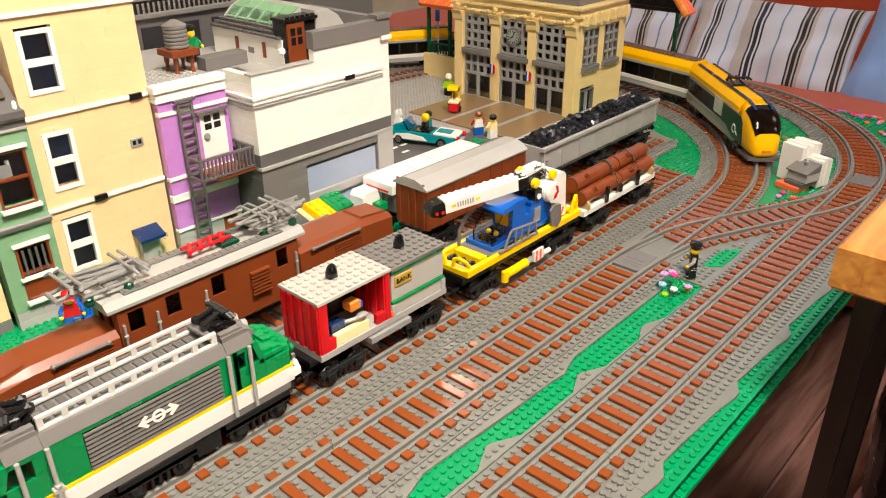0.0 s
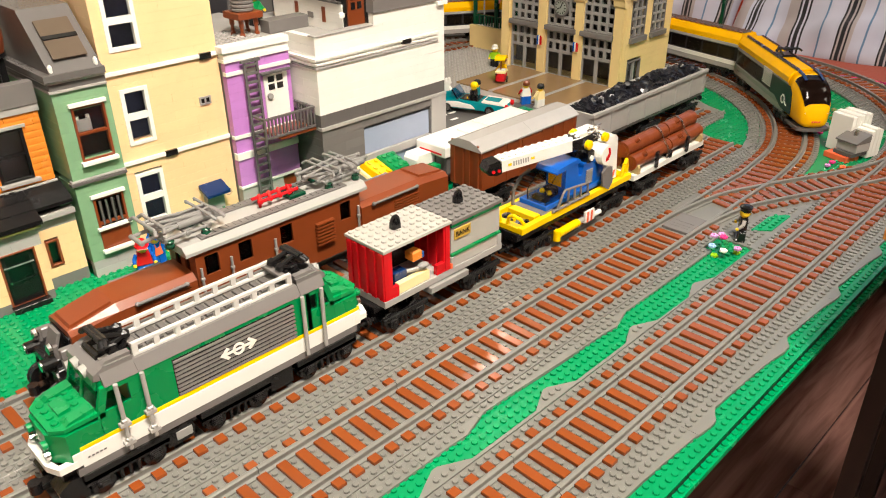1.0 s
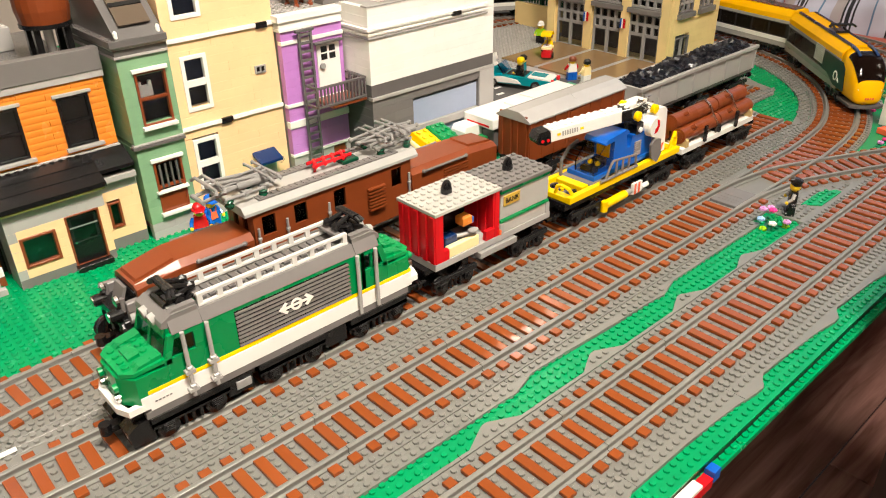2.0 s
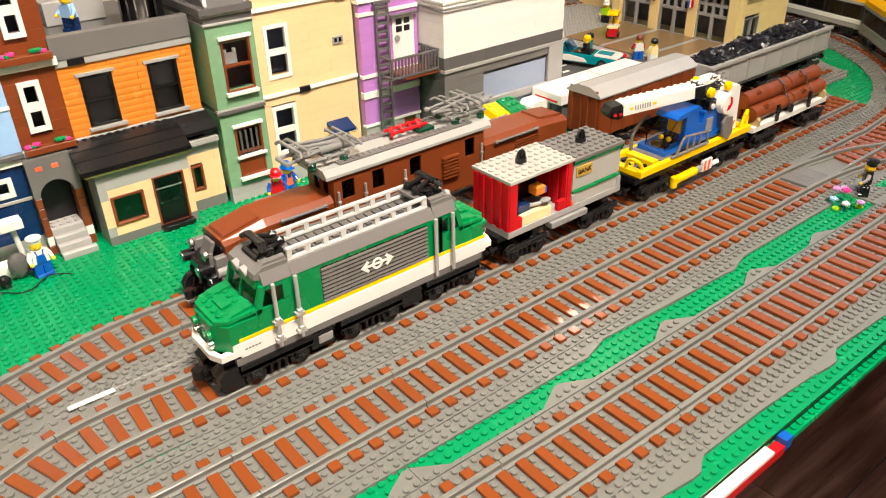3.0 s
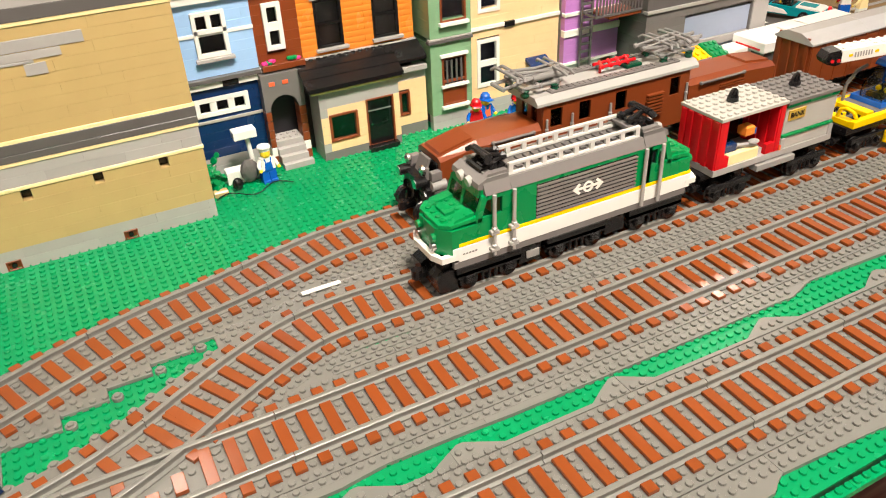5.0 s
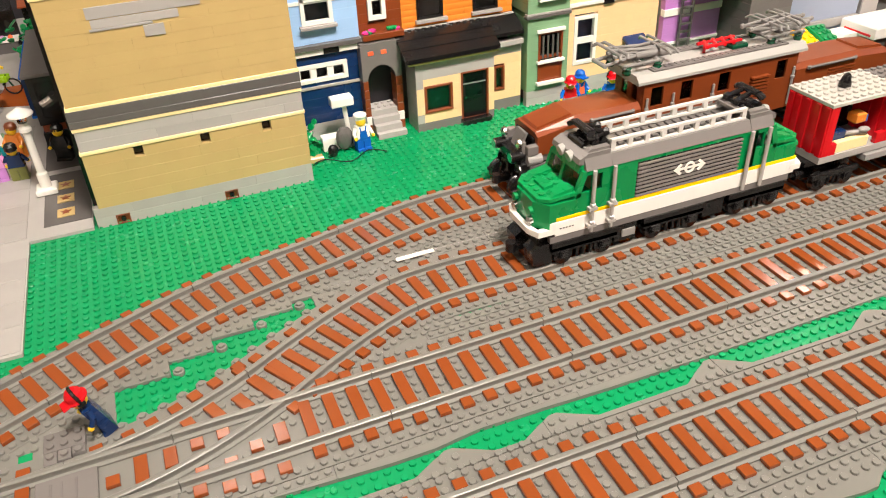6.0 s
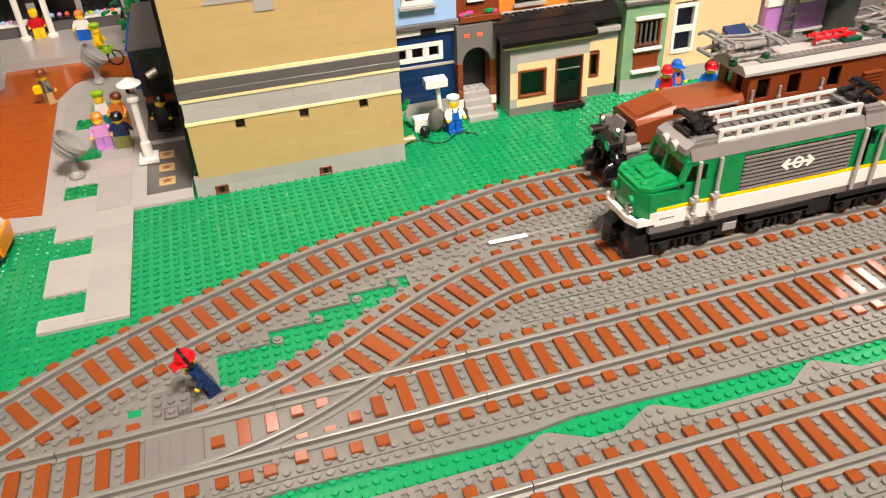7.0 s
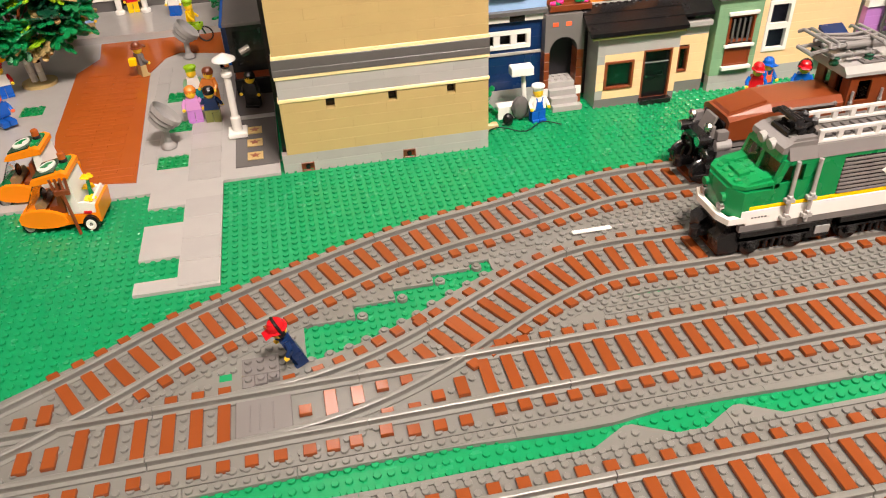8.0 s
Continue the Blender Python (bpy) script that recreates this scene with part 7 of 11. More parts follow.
def brown_engine():
    e = thing("brown_locomotive", (0.070, YD, 0), "reddish brown articulated locomotive with white roof", "locomotive")
    W = 0.0240
    for x in (0.014, 0.040, 0.066, 0.092, 0.340, 0.366, 0.392, 0.416):
        wheelset(e, x, 0.0105, 0.0185)
        for s in (-1, 1):
            part("crank", box(bmesh.new(), x - 0.010, x + 0.010, s * 0.0250 - 0.0012, s * 0.0250 + 0.0012, 0.0170, 0.0205, 0.0006), BLACK, e)
    for a, b in ((0.024, 0.110), (0.328, 0.428)):
        part("truck_frame", box(bmesh.new(), a, b, -0.0140, 0.0140, 0.0160, 0.0400, 0.0006), BLACK, e)
        for s in (-1, 1):
            part("truck_side", box(bmesh.new(), a - 0.002, b, s * 0.0226 - 0.0014, s * 0.0226 + 0.0014, 0.0300, 0.0400, 0.0006), MGREY, e)
    # front gear: lamps, buffers, rods
    bm = bmesh.new()
    box(bm, -0.006, 0.004, -0.022, 0.022, 0.0270, 0.0420, 0.0008)
    part("front_beam", bm, BLACK, e)
    bm = bmesh.new()
    for y in (-0.016, 0.016):
        cyl(bm, (-0.004, y, 0.0480), (0.006, y, 0.0480), 0.0048, n=14)
    box(bm, 0.000, 0.026, -0.019, 0.019, 0.0420, 0.0500, 0.0008)
    box(bm, 0.0175, 0.029, -0.017, 0.017, 0.0500, 0.0620, 0.0008)
    part("front_lamp", bm, BLACK, e, "black lamps and rods on the front")
    for y in (-0.016, 0.016):
        part("lamp_glass", lathe(bmesh.new(), (-0.0042, y, 0.0480), [(0.0042, -0.001), (0.0042, 0.0)], 14, "X"), CHROME, e)
        part("cylinder", cyl(bmesh.new(), (-0.008, y * 1.2, 0.0230), (0.014, y * 1.2, 0.0230), 0.0072, n=16), BLACK, e, "black front cylinder")
    part("front_block", box(bmesh.new(), -0.004, 0.012, -0.019, 0.019, 0.0300, 0.0440, 0.002), BLACK, e)
    for y in (-0.0125, 0.0125):
        part("front_wheel", lathe(bmesh.new(), (-0.0050, y, 0.0300), [(0.0020, -0.0030), (0.0040, -0.0020), (0.0046, -0.0010), (0.0078, -0.0012), (0.0086, -0.0034), (0.0114, -0.0024), (0.0118, 0.0), (0.0114, 0.0030)], 20, "X"), BLACK, e, "glossy black ringed front wheel")
    part("snow_shield", prism(bmesh.new(), [(0.0060, 0.0500), (0.0085, 0.0500), (0.0165, 0.0700), (0.0140, 0.0700)], "y", -0.0085, 0.0085), DGREY, e, "tilted grey front plate")
    for y in (-0.0165, 0.0165):
        part("rod", cyl(bmesh.new(), (0.0080, y, 0.0420), (0.0080, y, 0.0665), 0.0021, n=10), DGREY, e, "grey upright rod")
        part("upper_lamp", lathe(bmesh.new(), (0.0050, y * 0.85, 0.0640), [(0.0010, -0.003), (0.0044, -0.002), (0.0050, 0.0005), (0.0030, 0.002)], 14, "X"), CHROME, e, "clear round front lamp")
    for ob in e.children:
        if ob.name.split(".")[0] in ("front_beam", "front_lamp", "lamp_glass", "cylinder", "front_block", "front_wheel", "snow_shield", "rod", "upper_lamp"):
            ob.location.x += 0.011
        if ob.name.split(".")[0] in ("front_beam", "cylinder", "front_block", "front_wheel"):
            ob.location.x += 0.010
        if ob.name.split(".")[0] in ("snow_shield", "rod", "upper_lamp"):
            ob.location.z -= 0.006
    for y in (-0.0205, 0.0205):
        part("grey_cylinder", cyl(bmesh.new(), (0.020, y, 0.0440), (0.034, y, 0.0440), 0.0050, n=14), SILVER, e, "grey side cylinder")
        part("grey_bracket", box(bmesh.new(), 0.0200, 0.0300, y - 0.0030, y + 0.0030, 0.0490, 0.0580, 0.0008), DGREY, e)
        part("front_hose", cyl(bmesh.new(), (0.012, y * 0.5, 0.0300), (0.009, y * 0.7, 0.0140), 0.0016, n=8), BLACK, e)
    # long hoods
    def hood(a, b, c, z_side, z_top, fl, drop):
        bot = 0.0470
        bm = bmesh.new()
        prism(bm, [(-W + 0.002, bot), (-W + 0.002, z_side), (-W + 0.0075, z_top), (W - 0.0075, z_top), (W - 0.002, z_side), (W - 0.002, bot)], "x", min(a, b), max(a, b))
        hd = part("hood", bm, BROWN, e, "long reddish brown hood with sloped top")
        bm = bmesh.new()
        lo, hi = [], []
        for y, z, zz in ((-W + 0.002, bot, bot), (-W + 0.002, z_side, z_side - drop * 0.7), (-W + 0.0075, z_top, z_top - drop), (W - 0.0075, z_top, z_top - drop), (W - 0.002, z_side, z_side - drop * 0.7), (W - 0.002, bot, bot)):
            lo.append(bm.verts.new((a if fl > 0 else b, y, z))); hi.append(bm.verts.new((c, y * 0.97, zz)))
        for i in range(6):
            j = (i + 1) % 6
            bm.faces.new((lo[i], lo[j], hi[j], hi[i]))
        bm.faces.new(lo); bm.faces.new(hi)
        nose = part("hood_nose", bm, BROWN, e)
        near, far = (a, c) if fl > 0 else (b, c)
        part("nose_plate", prism(bmesh.new(), [(near + (far - near) * u, z_top - drop * u + w) for u, w in ((0.04, 0.0), (0.06, 0.0022), (0.90, 0.0022), (0.94, 0.0))], "y", -W + 0.0105, W - 0.0105), BROWN, nose)
        part("under_frame", box(bmesh.new(), min(a, b, c) + 0.006, max(a, b, c) - 0.006, -W + 0.004, W - 0.004, 0.0402, bot - 0.0002), DGREY, e)
        x0, x1 = min(a, b), max(a, b)
        for s in (-1, 1):
            bm = bmesh.new()
            for k in range(7):
                box(bm, x1 - 0.040, x1 - 0.006, s * (W - 0.0016) - 0.0006, s * (W - 0.0016) + 0.0006, 0.0490 + k * 0.0029, 0.0506 + k * 0.0029)
            part("louvre", bm, BROWN, hd)
            bm = bmesh.new()
            cyl(bm, (x0 + 0.014, s * (W + 0.0002), z_side + 0.0010), (x1 - 0.010, s * (W + 0.0002), z_side + 0.0010), 0.0014, n=8)
            for k in range(2):
                bmesh.ops.create_icosphere(bm, subdivisions=1, radius=0.0024, matrix=Matrix.Translation((x0 + 0.014 + k * (x1 - x0 - 0.024), s * W, z_side + 0.0010)))
            part("hand_rail", bm, DGREY, hd)
    hood(0.068, 0.134, 0.030, 0.0700, 0.0752, 1, 0.0080)
    hood(0.310, 0.392, 0.430, 0.0740, 0.0790, -1, 0.0040)
    # cab with windows cut out
    cx0, cx1, z0, z1 = 0.135, 0.308, 0.0380, 0.0930
    wins = [(0.143, 0.156), (0.175, 0.188), (0.217, 0.230), (0.284, 0.296)]
    for s in (-1, 1):
        y0, y1 = s * (W - 0.0030) - 0.0015, s * (W - 0.0030) + 0.0015
        bm = bmesh.new()
        box(bm, cx0, cx1, y0, y1, z0, 0.0700); box(bm, cx0, cx1, y0, y1, 0.0880, z1)
        at = cx0
        for a, b in wins + [(cx1, cx1)]:
            if a > at:
                box(bm, at, a, y0, y1, 0.0700, 0.0880)
            at = b
        part("cab_side", bm, BROWN, e, "reddish brown panelled cab side")
        for a, b in wins:
            part("cab_window", box(bmesh.new(), a - 0.0002, b + 0.0002, s * (W - 0.0034) - 0.0005, s * (W - 0.0034) + 0.0005, 0.0698, 0.0882), SMOKE, e)
        for a, b in ((0.254, 0.274),):
            bm = bmesh.new()
            for k in range(7):
                box(bm, a, b, s * W - 0.0022 - (0.0006 if s < 0 else -0.0028), s * W - (0.0022 if s > 0 else -0.0012), 0.0560 + k * 0.0034, 0.0576 + k * 0.0034)
            part("louvre", bm, BROWN, e)
        for x in (0.138, 0.166, 0.210, 0.304):
            bm = bmesh.new()
            cyl(bm, (x, s * (W + 0.0006), 0.0420), (x, s * (W + 0.0006), 0.0800), 0.0012, n=8)
            bmesh.ops.create_icosphere(bm, subdivisions=1, radius=0.0022, matrix=Matrix.Translation((x, s * (W + 0.0006), 0.0700)))
            part("hand_rail", bm, SILVER, e)
    for x in (cx0, cx1 - 0.003):
        bm = bmesh.new()
        box(bm, x, x + 0.003, -W + 0.0046, W - 0.0046, z0, 0.0700); box(bm, x, x + 0.003, -W + 0.0046, W - 0.0046, 0.0880, z1)
        for y in (-0.0190, -0.0035, 0.0120):
            box(bm, x, x + 0.003, y, y + 0.0070, 0.0700, 0.0880)
        part("cab_end", bm, BROWN, e)
        part("end_window", box(bmesh.new(), x + 0.0012, x + 0.0020, -W + 0.005, W - 0.005, 0.0700, 0.0880), SMOKE, e)
    part("cab_inside", box(bmesh.new(), cx0 + 0.02, cx1 - 0.02, -W + 0.010, W - 0.010, z0, 0.0880), BLACK, e)
    bm = bmesh.new()
    prism(bm, [(-W - 0.0006, 0.0932), (-W - 0.0006, 0.0960), (-W + 0.0045, 0.1010), (W - 0.0045, 0.1010), (W + 0.0006, 0.0960), (W + 0.0006, 0.0932)], "x", cx0 - 0.008, cx1 + 0.008)
    part("roof", bm, PALEGREY, e, "pale grey overhanging roof")
    for s in (-1, 1):
        bm = bmesh.new()
        box(bm, cx0 + 0.010, cx1 - 0.012, s * 0.0152 - 0.0042, s * 0.0152 + 0.0042, 0.1011, 0.1030, 0.0004)
        for k in range(24):
            box(bm, cx0 + 0.012 + k * 0.0062, cx0 + 0.0155 + k * 0.0062, s * 0.0152 - 0.0034, s * 0.0152 + 0.0034, 0.1028, 0.1036)
        part("roof_walk", bm, DGREY, e, "grey grating walkway on the roof")
    # insulators and pantographs
    for px, fl in ((cx0 - 0.002, 1), (cx1 - 0.016, -1)):
        for dx in (-0.012, 0.020):
            for y in (-0.013, 0.013):
                part("insulator", lathe(bmesh.new(), (px + dx, y, 0.1012), [(0.0034, 0), (0.0042, 0.002), (0.0034, 0.004), (0.0042, 0.006), (0.0030, 0.007)], 12), PINE, e, "dark green insulator")
        bm = bmesh.new()
        for y in (-0.013, 0.013):
            cyl(bm, (px - 0.018, y, 0.1090), (px + 0.026, y, 0.1090), 0.0016, n=8)
        for dx in (-0.016, 0.004, 0.022):
            cyl(bm, (px + dx, -0.016, 0.1090), (px + dx, 0.016, 0.1090), 0.0016, n=8)
        cyl(bm, (px + 0.0, -0.006, 0.1140), (px + 0.036, -0.006, 0.1140), 0.0032, n=12)
        cyl(bm, (px + 0.0, 0.006, 0.1140), (px + 0.036, 0.006, 0.1140), 0.0032, n=12)
        part("collector_frame", bm, STEELGREY, e, "grey pantograph frame")
        pantograph(e, px - 0.004, 0.1110, STEELGREY, 0.056, 0.011, 0.036, fl, 0.0015)
        pantograph(e, px + 0.010, 0.1120, STEELGREY, 0.060, 0.008, 0.040, -fl, 0.0013)
    bm = bmesh.new()
    for k in range(4):
        cyl(bm, (0.212 + k * 0.010, -0.006, 0.1080), (0.219 + k * 0.010, 0.008, 0.1085), 0.0018, n=8)
    cyl(bm, (0.210, -0.004, 0.1080), (0.252, -0.004, 0.1085), 0.0016, n=8); cyl(bm, (0.210, 0.006, 0.1080), (0.252, 0.006, 0.1085), 0.0016, n=8)
    for x in (0.214, 0.248):
        cyl(bm, (x, 0, 0.1012), (x, 0, 0.1085), 0.0014, n=8)
    part("roof_conductor", bm, RED, e, "red roof conductor")
    part("conductor_base", box(bmesh.new(), 0.240, 0.258, -0.008, 0.010, 0.1011, 0.1055, 0.001), PINE, e)
    coupling(e, 0.014, -1, False); coupling(e, 0.432, 1)


brown_engine()


def van():
    w = thing("covered_wagon", (0.548, YD, 0), "brown covered goods wagon with arched grey roof", "railway wagon")
    L, W = 0.180, 0.0235
    bogie(w, 0.032, 0.030); bogie(w, 0.148, 0.030)
    part("chassis", box(bmesh.new(), 0, L, -0.018, 0.018, 0.0310, 0.0365, 0.0004), BLACK, w)
    part("body", box(bmesh.new(), 0.002, L - 0.002, -W, W, 0.0366, 0.0830, 0.0004), BROWN, w, "reddish brown boarded body")
    for s in (-1, 1):
        for k in range(9):
            x = 0.003 + k * (L - 0.010) / 8
            part("upright", box(bmesh.new(), x, x + 0.0045, s * W - 0.0009, s * W + 0.0009, 0.0368, 0.0828), BROWN, w)
        part("sliding_door", box(bmesh.new(), 0.072, 0.108, s * W - 0.0012, s * W + 0.0012, 0.0440, 0.0800), BROWN, w)
    for y in (-0.0200, -0.0070, 0.0030, 0.0160):
        part("upright", box(bmesh.new(), 0.0006, 0.0024, y, y + 0.0045, 0.0368, 0.0900), BROWN, w)
    bm = bmesh.new()
    arcp = [(q * y, z) for q, y, z in ((1, W + 0.0018, 0.0828), (1, W + 0.0018, 0.0846), (1, 0.0165, 0.0902), (1, 0.0085, 0.0932), (-1, 0.0085, 0.0932), (-1, 0.0165, 0.0902), (-1, W + 0.0018, 0.0846), (-1, W + 0.0018, 0.0828))]
    prism(bm, arcp, "x", 0.0, L)
    part("roof", bm, LGREY, w, "light grey arched roof")
    bm = bmesh.new()
    for x in (0.090,):
        prism(bm, [(y * 1.006, 0.0828 + (z - 0.0828) * 1.02) for y, z in arcp], "x", x, x + 0.0012)
    part("roof_seam", bm, LGREY, w)
    coupling(w, -0.002, -1); coupling(w, L + 0.002, 1)


van()


def hopper():
    w = thing("coal_hopper", (0.762, YD, 0), "long light grey hopper wagon heaped with black coal", "railway wagon")
    L, W = 0.298, 0.0240
    for x in (0.04, 0.149, 0.258):
        bogie(w, x, 0.032)
    part("chassis", box(bmesh.new(), 0, L, -0.018, 0.018, 0.0310, 0.0350, 0.0004), BLACK, w)
    for s in (-1, 1):
        sd = part("side", box(bmesh.new(), 0.0, L, s * (W - 0.0016) - 0.0016, s * (W - 0.0016) + 0.0016, 0.0400, 0.0735, 0.0004), LGREY, w, "light grey ribbed side")
        bm = bmesh.new()
        for k in range(8):
            x = 0.001 + k * (L - 0.006) / 7
            box(bm, x, x + 0.0036, s * W - 0.0014, s * W + 0.0014, 0.0402, 0.0700, 0.0003)
        part("rib", bm, LGREY, sd)
        part("top_rail", box(bmesh.new(), -0.002, L + 0.002, s * W - 0.0026, s * W + 0.0026, 0.0700, 0.0752, 0.0006), LGREY, sd)
        part("sill", box(bmesh.new(), 0, L, s * 0.0200 - 0.002, s * 0.0200 + 0.002, 0.0352, 0.0400), MGREY, w)
    for x in (0, L - 0.003):
        part("end", box(bmesh.new(), x, x + 0.003, -W + 0.0034, W - 0.0034, 0.0400, 0.0745, 0.0004), LGREY, w)
    part("floor", box(bmesh.new(), 0.003, L - 0.003, -W + 0.0034, W - 0.0034, 0.0400, 0.0640), BLACK, w)
    bm = bmesh.new()
    r = random.Random(9)
    for k in range(620):
        x, y = r.uniform(0.008, L - 0.008), r.uniform(-0.019, 0.019)
        top = 0.0720 + 0.0120 * (1 - (y / 0.022) ** 2) * min(1, min(x, L - x) / 0.03) * (0.8 + 0.3 * math.sin(x * 70))
        m = Matrix.Translation((x, y, top - r.uniform(0, 0.004))) @ Euler((r.uniform(0, 3), r.uniform(0, 3), r.uniform(0, 3))).to_matrix().to_4x4()
        d = [r.uniform(0.0018, 0.0042) for _ in range(3)]
        b0 = len(bm.verts)
        vs = [bm.verts.new(m @ Vector((sx * d[0], sy * d[1], sz * d[2]))) for sx in (-1, 1) for sy in (-1, 1) for sz in (-1, 1)]
        for f in ((0, 1, 3, 2), (4, 6, 7, 5), (0, 4, 5, 1), (2, 3, 7, 6), (0, 2, 6, 4), (1, 5, 7, 3)):
            bm.faces.new([vs[i] for i in f])
    tagged(part("coal", bm, COAL, w, "glossy black coal pieces"), kind="stuff")
    coupling(w, -0.002, -1); coupling(w, L + 0.002, 1)


hopper()

# ---- toy figures ----
def figure(name, at, turn, legs, torso, head, cap, label, cap_kind="hair", lean=0.0, sit=False, arms=None, bib=None, ears=None):
    """A standing toy figure as one plain mesh."""
    mats, bm = [], bmesh.new()

    def use(m, made):
        if m not in mats:
            mats.append(m)
        for f in made:
            f.material_index = mats.index(m)

    def do(m, fn):
        before = set(bm.faces)
        fn()
        use(m, [f for f in bm.faces if f not in before])

    for s in (-1, 1):
        if sit:
            do(legs, lambda: box(bm, s * 0.0040 - 0.0036, s * 0.0040 + 0.0036, -0.0125, 0.0035, 0.0030, 0.0095, 0.0006))
        else:
            do(legs, lambda: box(bm, s * 0.0040 - 0.0037, s * 0.0040 + 0.0037, -0.0032, 0.0038, 0.0, 0.0118, 0.0005))
            do(legs, lambda: box(bm, s * 0.0040 - 0.0037, s * 0.0040 + 0.0037, -0.0056, -0.0030, 0.0, 0.0034, 0.0005))
    do(legs, lambda: box(bm, -0.0077, 0.0077, -0.0032, 0.0038, 0.0112, 0.0142, 0.0005))
    do(torso, lambda: prism(bm, [(-0.0078, 0.0143), (-0.0058, 0.0272), (0.0058, 0.0272), (0.0078, 0.0143)], "y", -0.0037, 0.0037))
    for s in (-1, 1):
        do(arms or torso, lambda: cyl(bm, (s * 0.0066, 0, 0.0254), (s * 0.0094, -0.0012, 0.0205), 0.0021, 0.0020, n=8))
        do(arms or torso, lambda: cyl(bm, (s * 0.0094, -0.0012, 0.0205), (s * 0.0098, -0.0050, 0.0172), 0.0020, 0.0017, n=8))
        do(head, lambda: bmesh.ops.create_icosphere(bm, subdivisions=1, radius=0.0021, matrix=Matrix.Translation((s * 0.0098, -0.0062, 0.0162))))
    do(head, lambda: lathe(bm, (0, 0, 0), [(0.0030, 0.0270), (0.0030, 0.0282), (0.0046, 0.0288), (0.0052, 0.0302), (0.0052, 0.0345), (0.0042, 0.0362)], 14))
    if bib:
        do(bib, lambda: prism(bm, [(-0.0046, 0.0143), (-0.0034, 0.0225), (0.0034, 0.0225), (0.0046, 0.0143)], "y", -0.0042, 0.0042))
        for s in (-1, 1):
            do(bib, lambda: prism(bm, [(s * 0.0030, 0.0224), (s * 0.0042, 0.0271), (s * 0.0030, 0.0271), (s * 0.0019, 0.0224)], "y", -0.0041, 0.0041))
    if ears:
        for s in (-1, 1):
            do(ears, lambda: lathe(bm, (s * 0.0056, 0.0006, 0.0325), [(0.0026, -0.0010), (0.0026, 0.0010)], 10, "X"))
        for k in range(8):
            a0, a1 = math.pi * k / 8, math.pi * (k + 1) / 8
            do(ears, lambda: cyl(bm, (0.0066 * math.cos(a0), 0.0008, 0.0330 + 0.0092 * math.sin(a0)), (0.0066 * math.cos(a1), 0.0008, 0.0330 + 0.0092 * math.sin(a1)), 0.0011, n=6))
    if cap_kind == "hair":
        do(cap, lambda: lathe(bm, (0, 0.0008, 0), [(0.0053, 0.0318), (0.0061, 0.0330), (0.0060, 0.0365), (0.0042, 0.0390), (0.0015, 0.0398)], 12))
    elif cap_kind == "helmet":
        do(cap, lambda: lathe(bm, (0, 0.0004, 0), [(0.0070, 0.0336), (0.0070, 0.0346), (0.0058, 0.0350), (0.0054, 0.0385), (0.0036, 0.0408), (0.0012, 0.0414)], 14))
        do(cap, lambda: box(bm, -0.0044, 0.0044, -0.0098, -0.0040, 0.0336, 0.0348, 0.0004))
    else:
        do(cap, lambda: lathe(bm, (0, 0.0004, 0), [(0.0054, 0.0335), (0.0056, 0.0362), (0.0068, 0.0378), (0.0066, 0.0395), (0.0030, 0.0410)], 14))
    m = Matrix.Translation(at) @ Matrix.Rotation(radians(turn), 4, "Z") @ Matrix.Rotation(radians(lean), 4, "X")
    return whole(name, bm, mats, label, "toy figure", "toy figures", m=m)


FIG = "toy_figure"
figure(FIG, (-0.2720, 0.3890, 0.0038), -72, NAVY, NAVY, SKIN, RED, "toy track worker with red cap and black ear defenders leaning forward", "helmet", 20, ears=BLACK)
figure(FIG, (0.2460, 0.688, 0.0), 10, BLUE, BLUE, SKIN, BLUE, "toy worker in blue with orange bib and blue helmet", "helmet", bib=CORAL)
figure(FIG, (0.2280, 0.678, 0.0), -20, BLUE, RED, SKIN, RED, "toy worker with red helmet and red shirt", "helmet", arms=BLUE)
figure(FIG, (0.2770, 0.670, 0.0), -30, BLUE, BLUE, SKIN, RED, "toy worker with red helmet and black ear defenders", "helmet", ears=BLACK)
figure(FIG, (-0.0080, 0.6930, 0.0), 10, BLUE, WHITE, SKIN, WHITE, "toy painter in blue dungarees and white cap", "cap", bib=BLUE)
figure(FIG, (0.7040, 0.2800, 0.0030), -150, BLACK, BLACK, SKIN, BLACK, "toy officer in black uniform and cap", "cap", 0, arms=LGREY)
figure(FIG, (0.9160, 0.7470, 0.0034), 150, BLUE, WHITE, SKIN, BROWN, "toy figure in white shirt and blue trousers", arms=RED)
figure(FIG, (0.9180, 0.7200, 0.0034), 170, WHITE, PALE, SKIN, BLACK, "toy figure in cream clothes with black hair")
figure(FIG, (0.9960, 0.8640, 0.0062), -100, BLACK, YELLOW, SKIN, BROWN, "toy street vendor in yellow beside the cart")
figure(FIG, (1.0600, 0.9380, 0.0034), -60, BLACK, LIME, SKIN, WHITE, "toy firefighter in black and lime with white helmet", "helmet")
figure(FIG, (-0.3560, 0.7850, 0.0034), 5, PURPLE, LILAC, SKIN, ORANGE, "toy figure in pink dress with ginger hair")
figure(FIG, (-0.3370, 0.7800, 0.0034), 175, OLIVE, NAVY, SKIN, BLACK, "toy figure in navy jumper seen from behind")
figure(FIG, (-0.3580, 0.8420, 0.0034), 10, TEAL, WHITE, SKIN, LIME, "toy figure with lime cap and white jacket", "cap", arms=SAGE)
figure(FIG, (-0.3400, 0.8330, 0.0034), -30, ORANGE, ORANGE, SKIN, BROWN, "toy figure in orange with long brown hair")
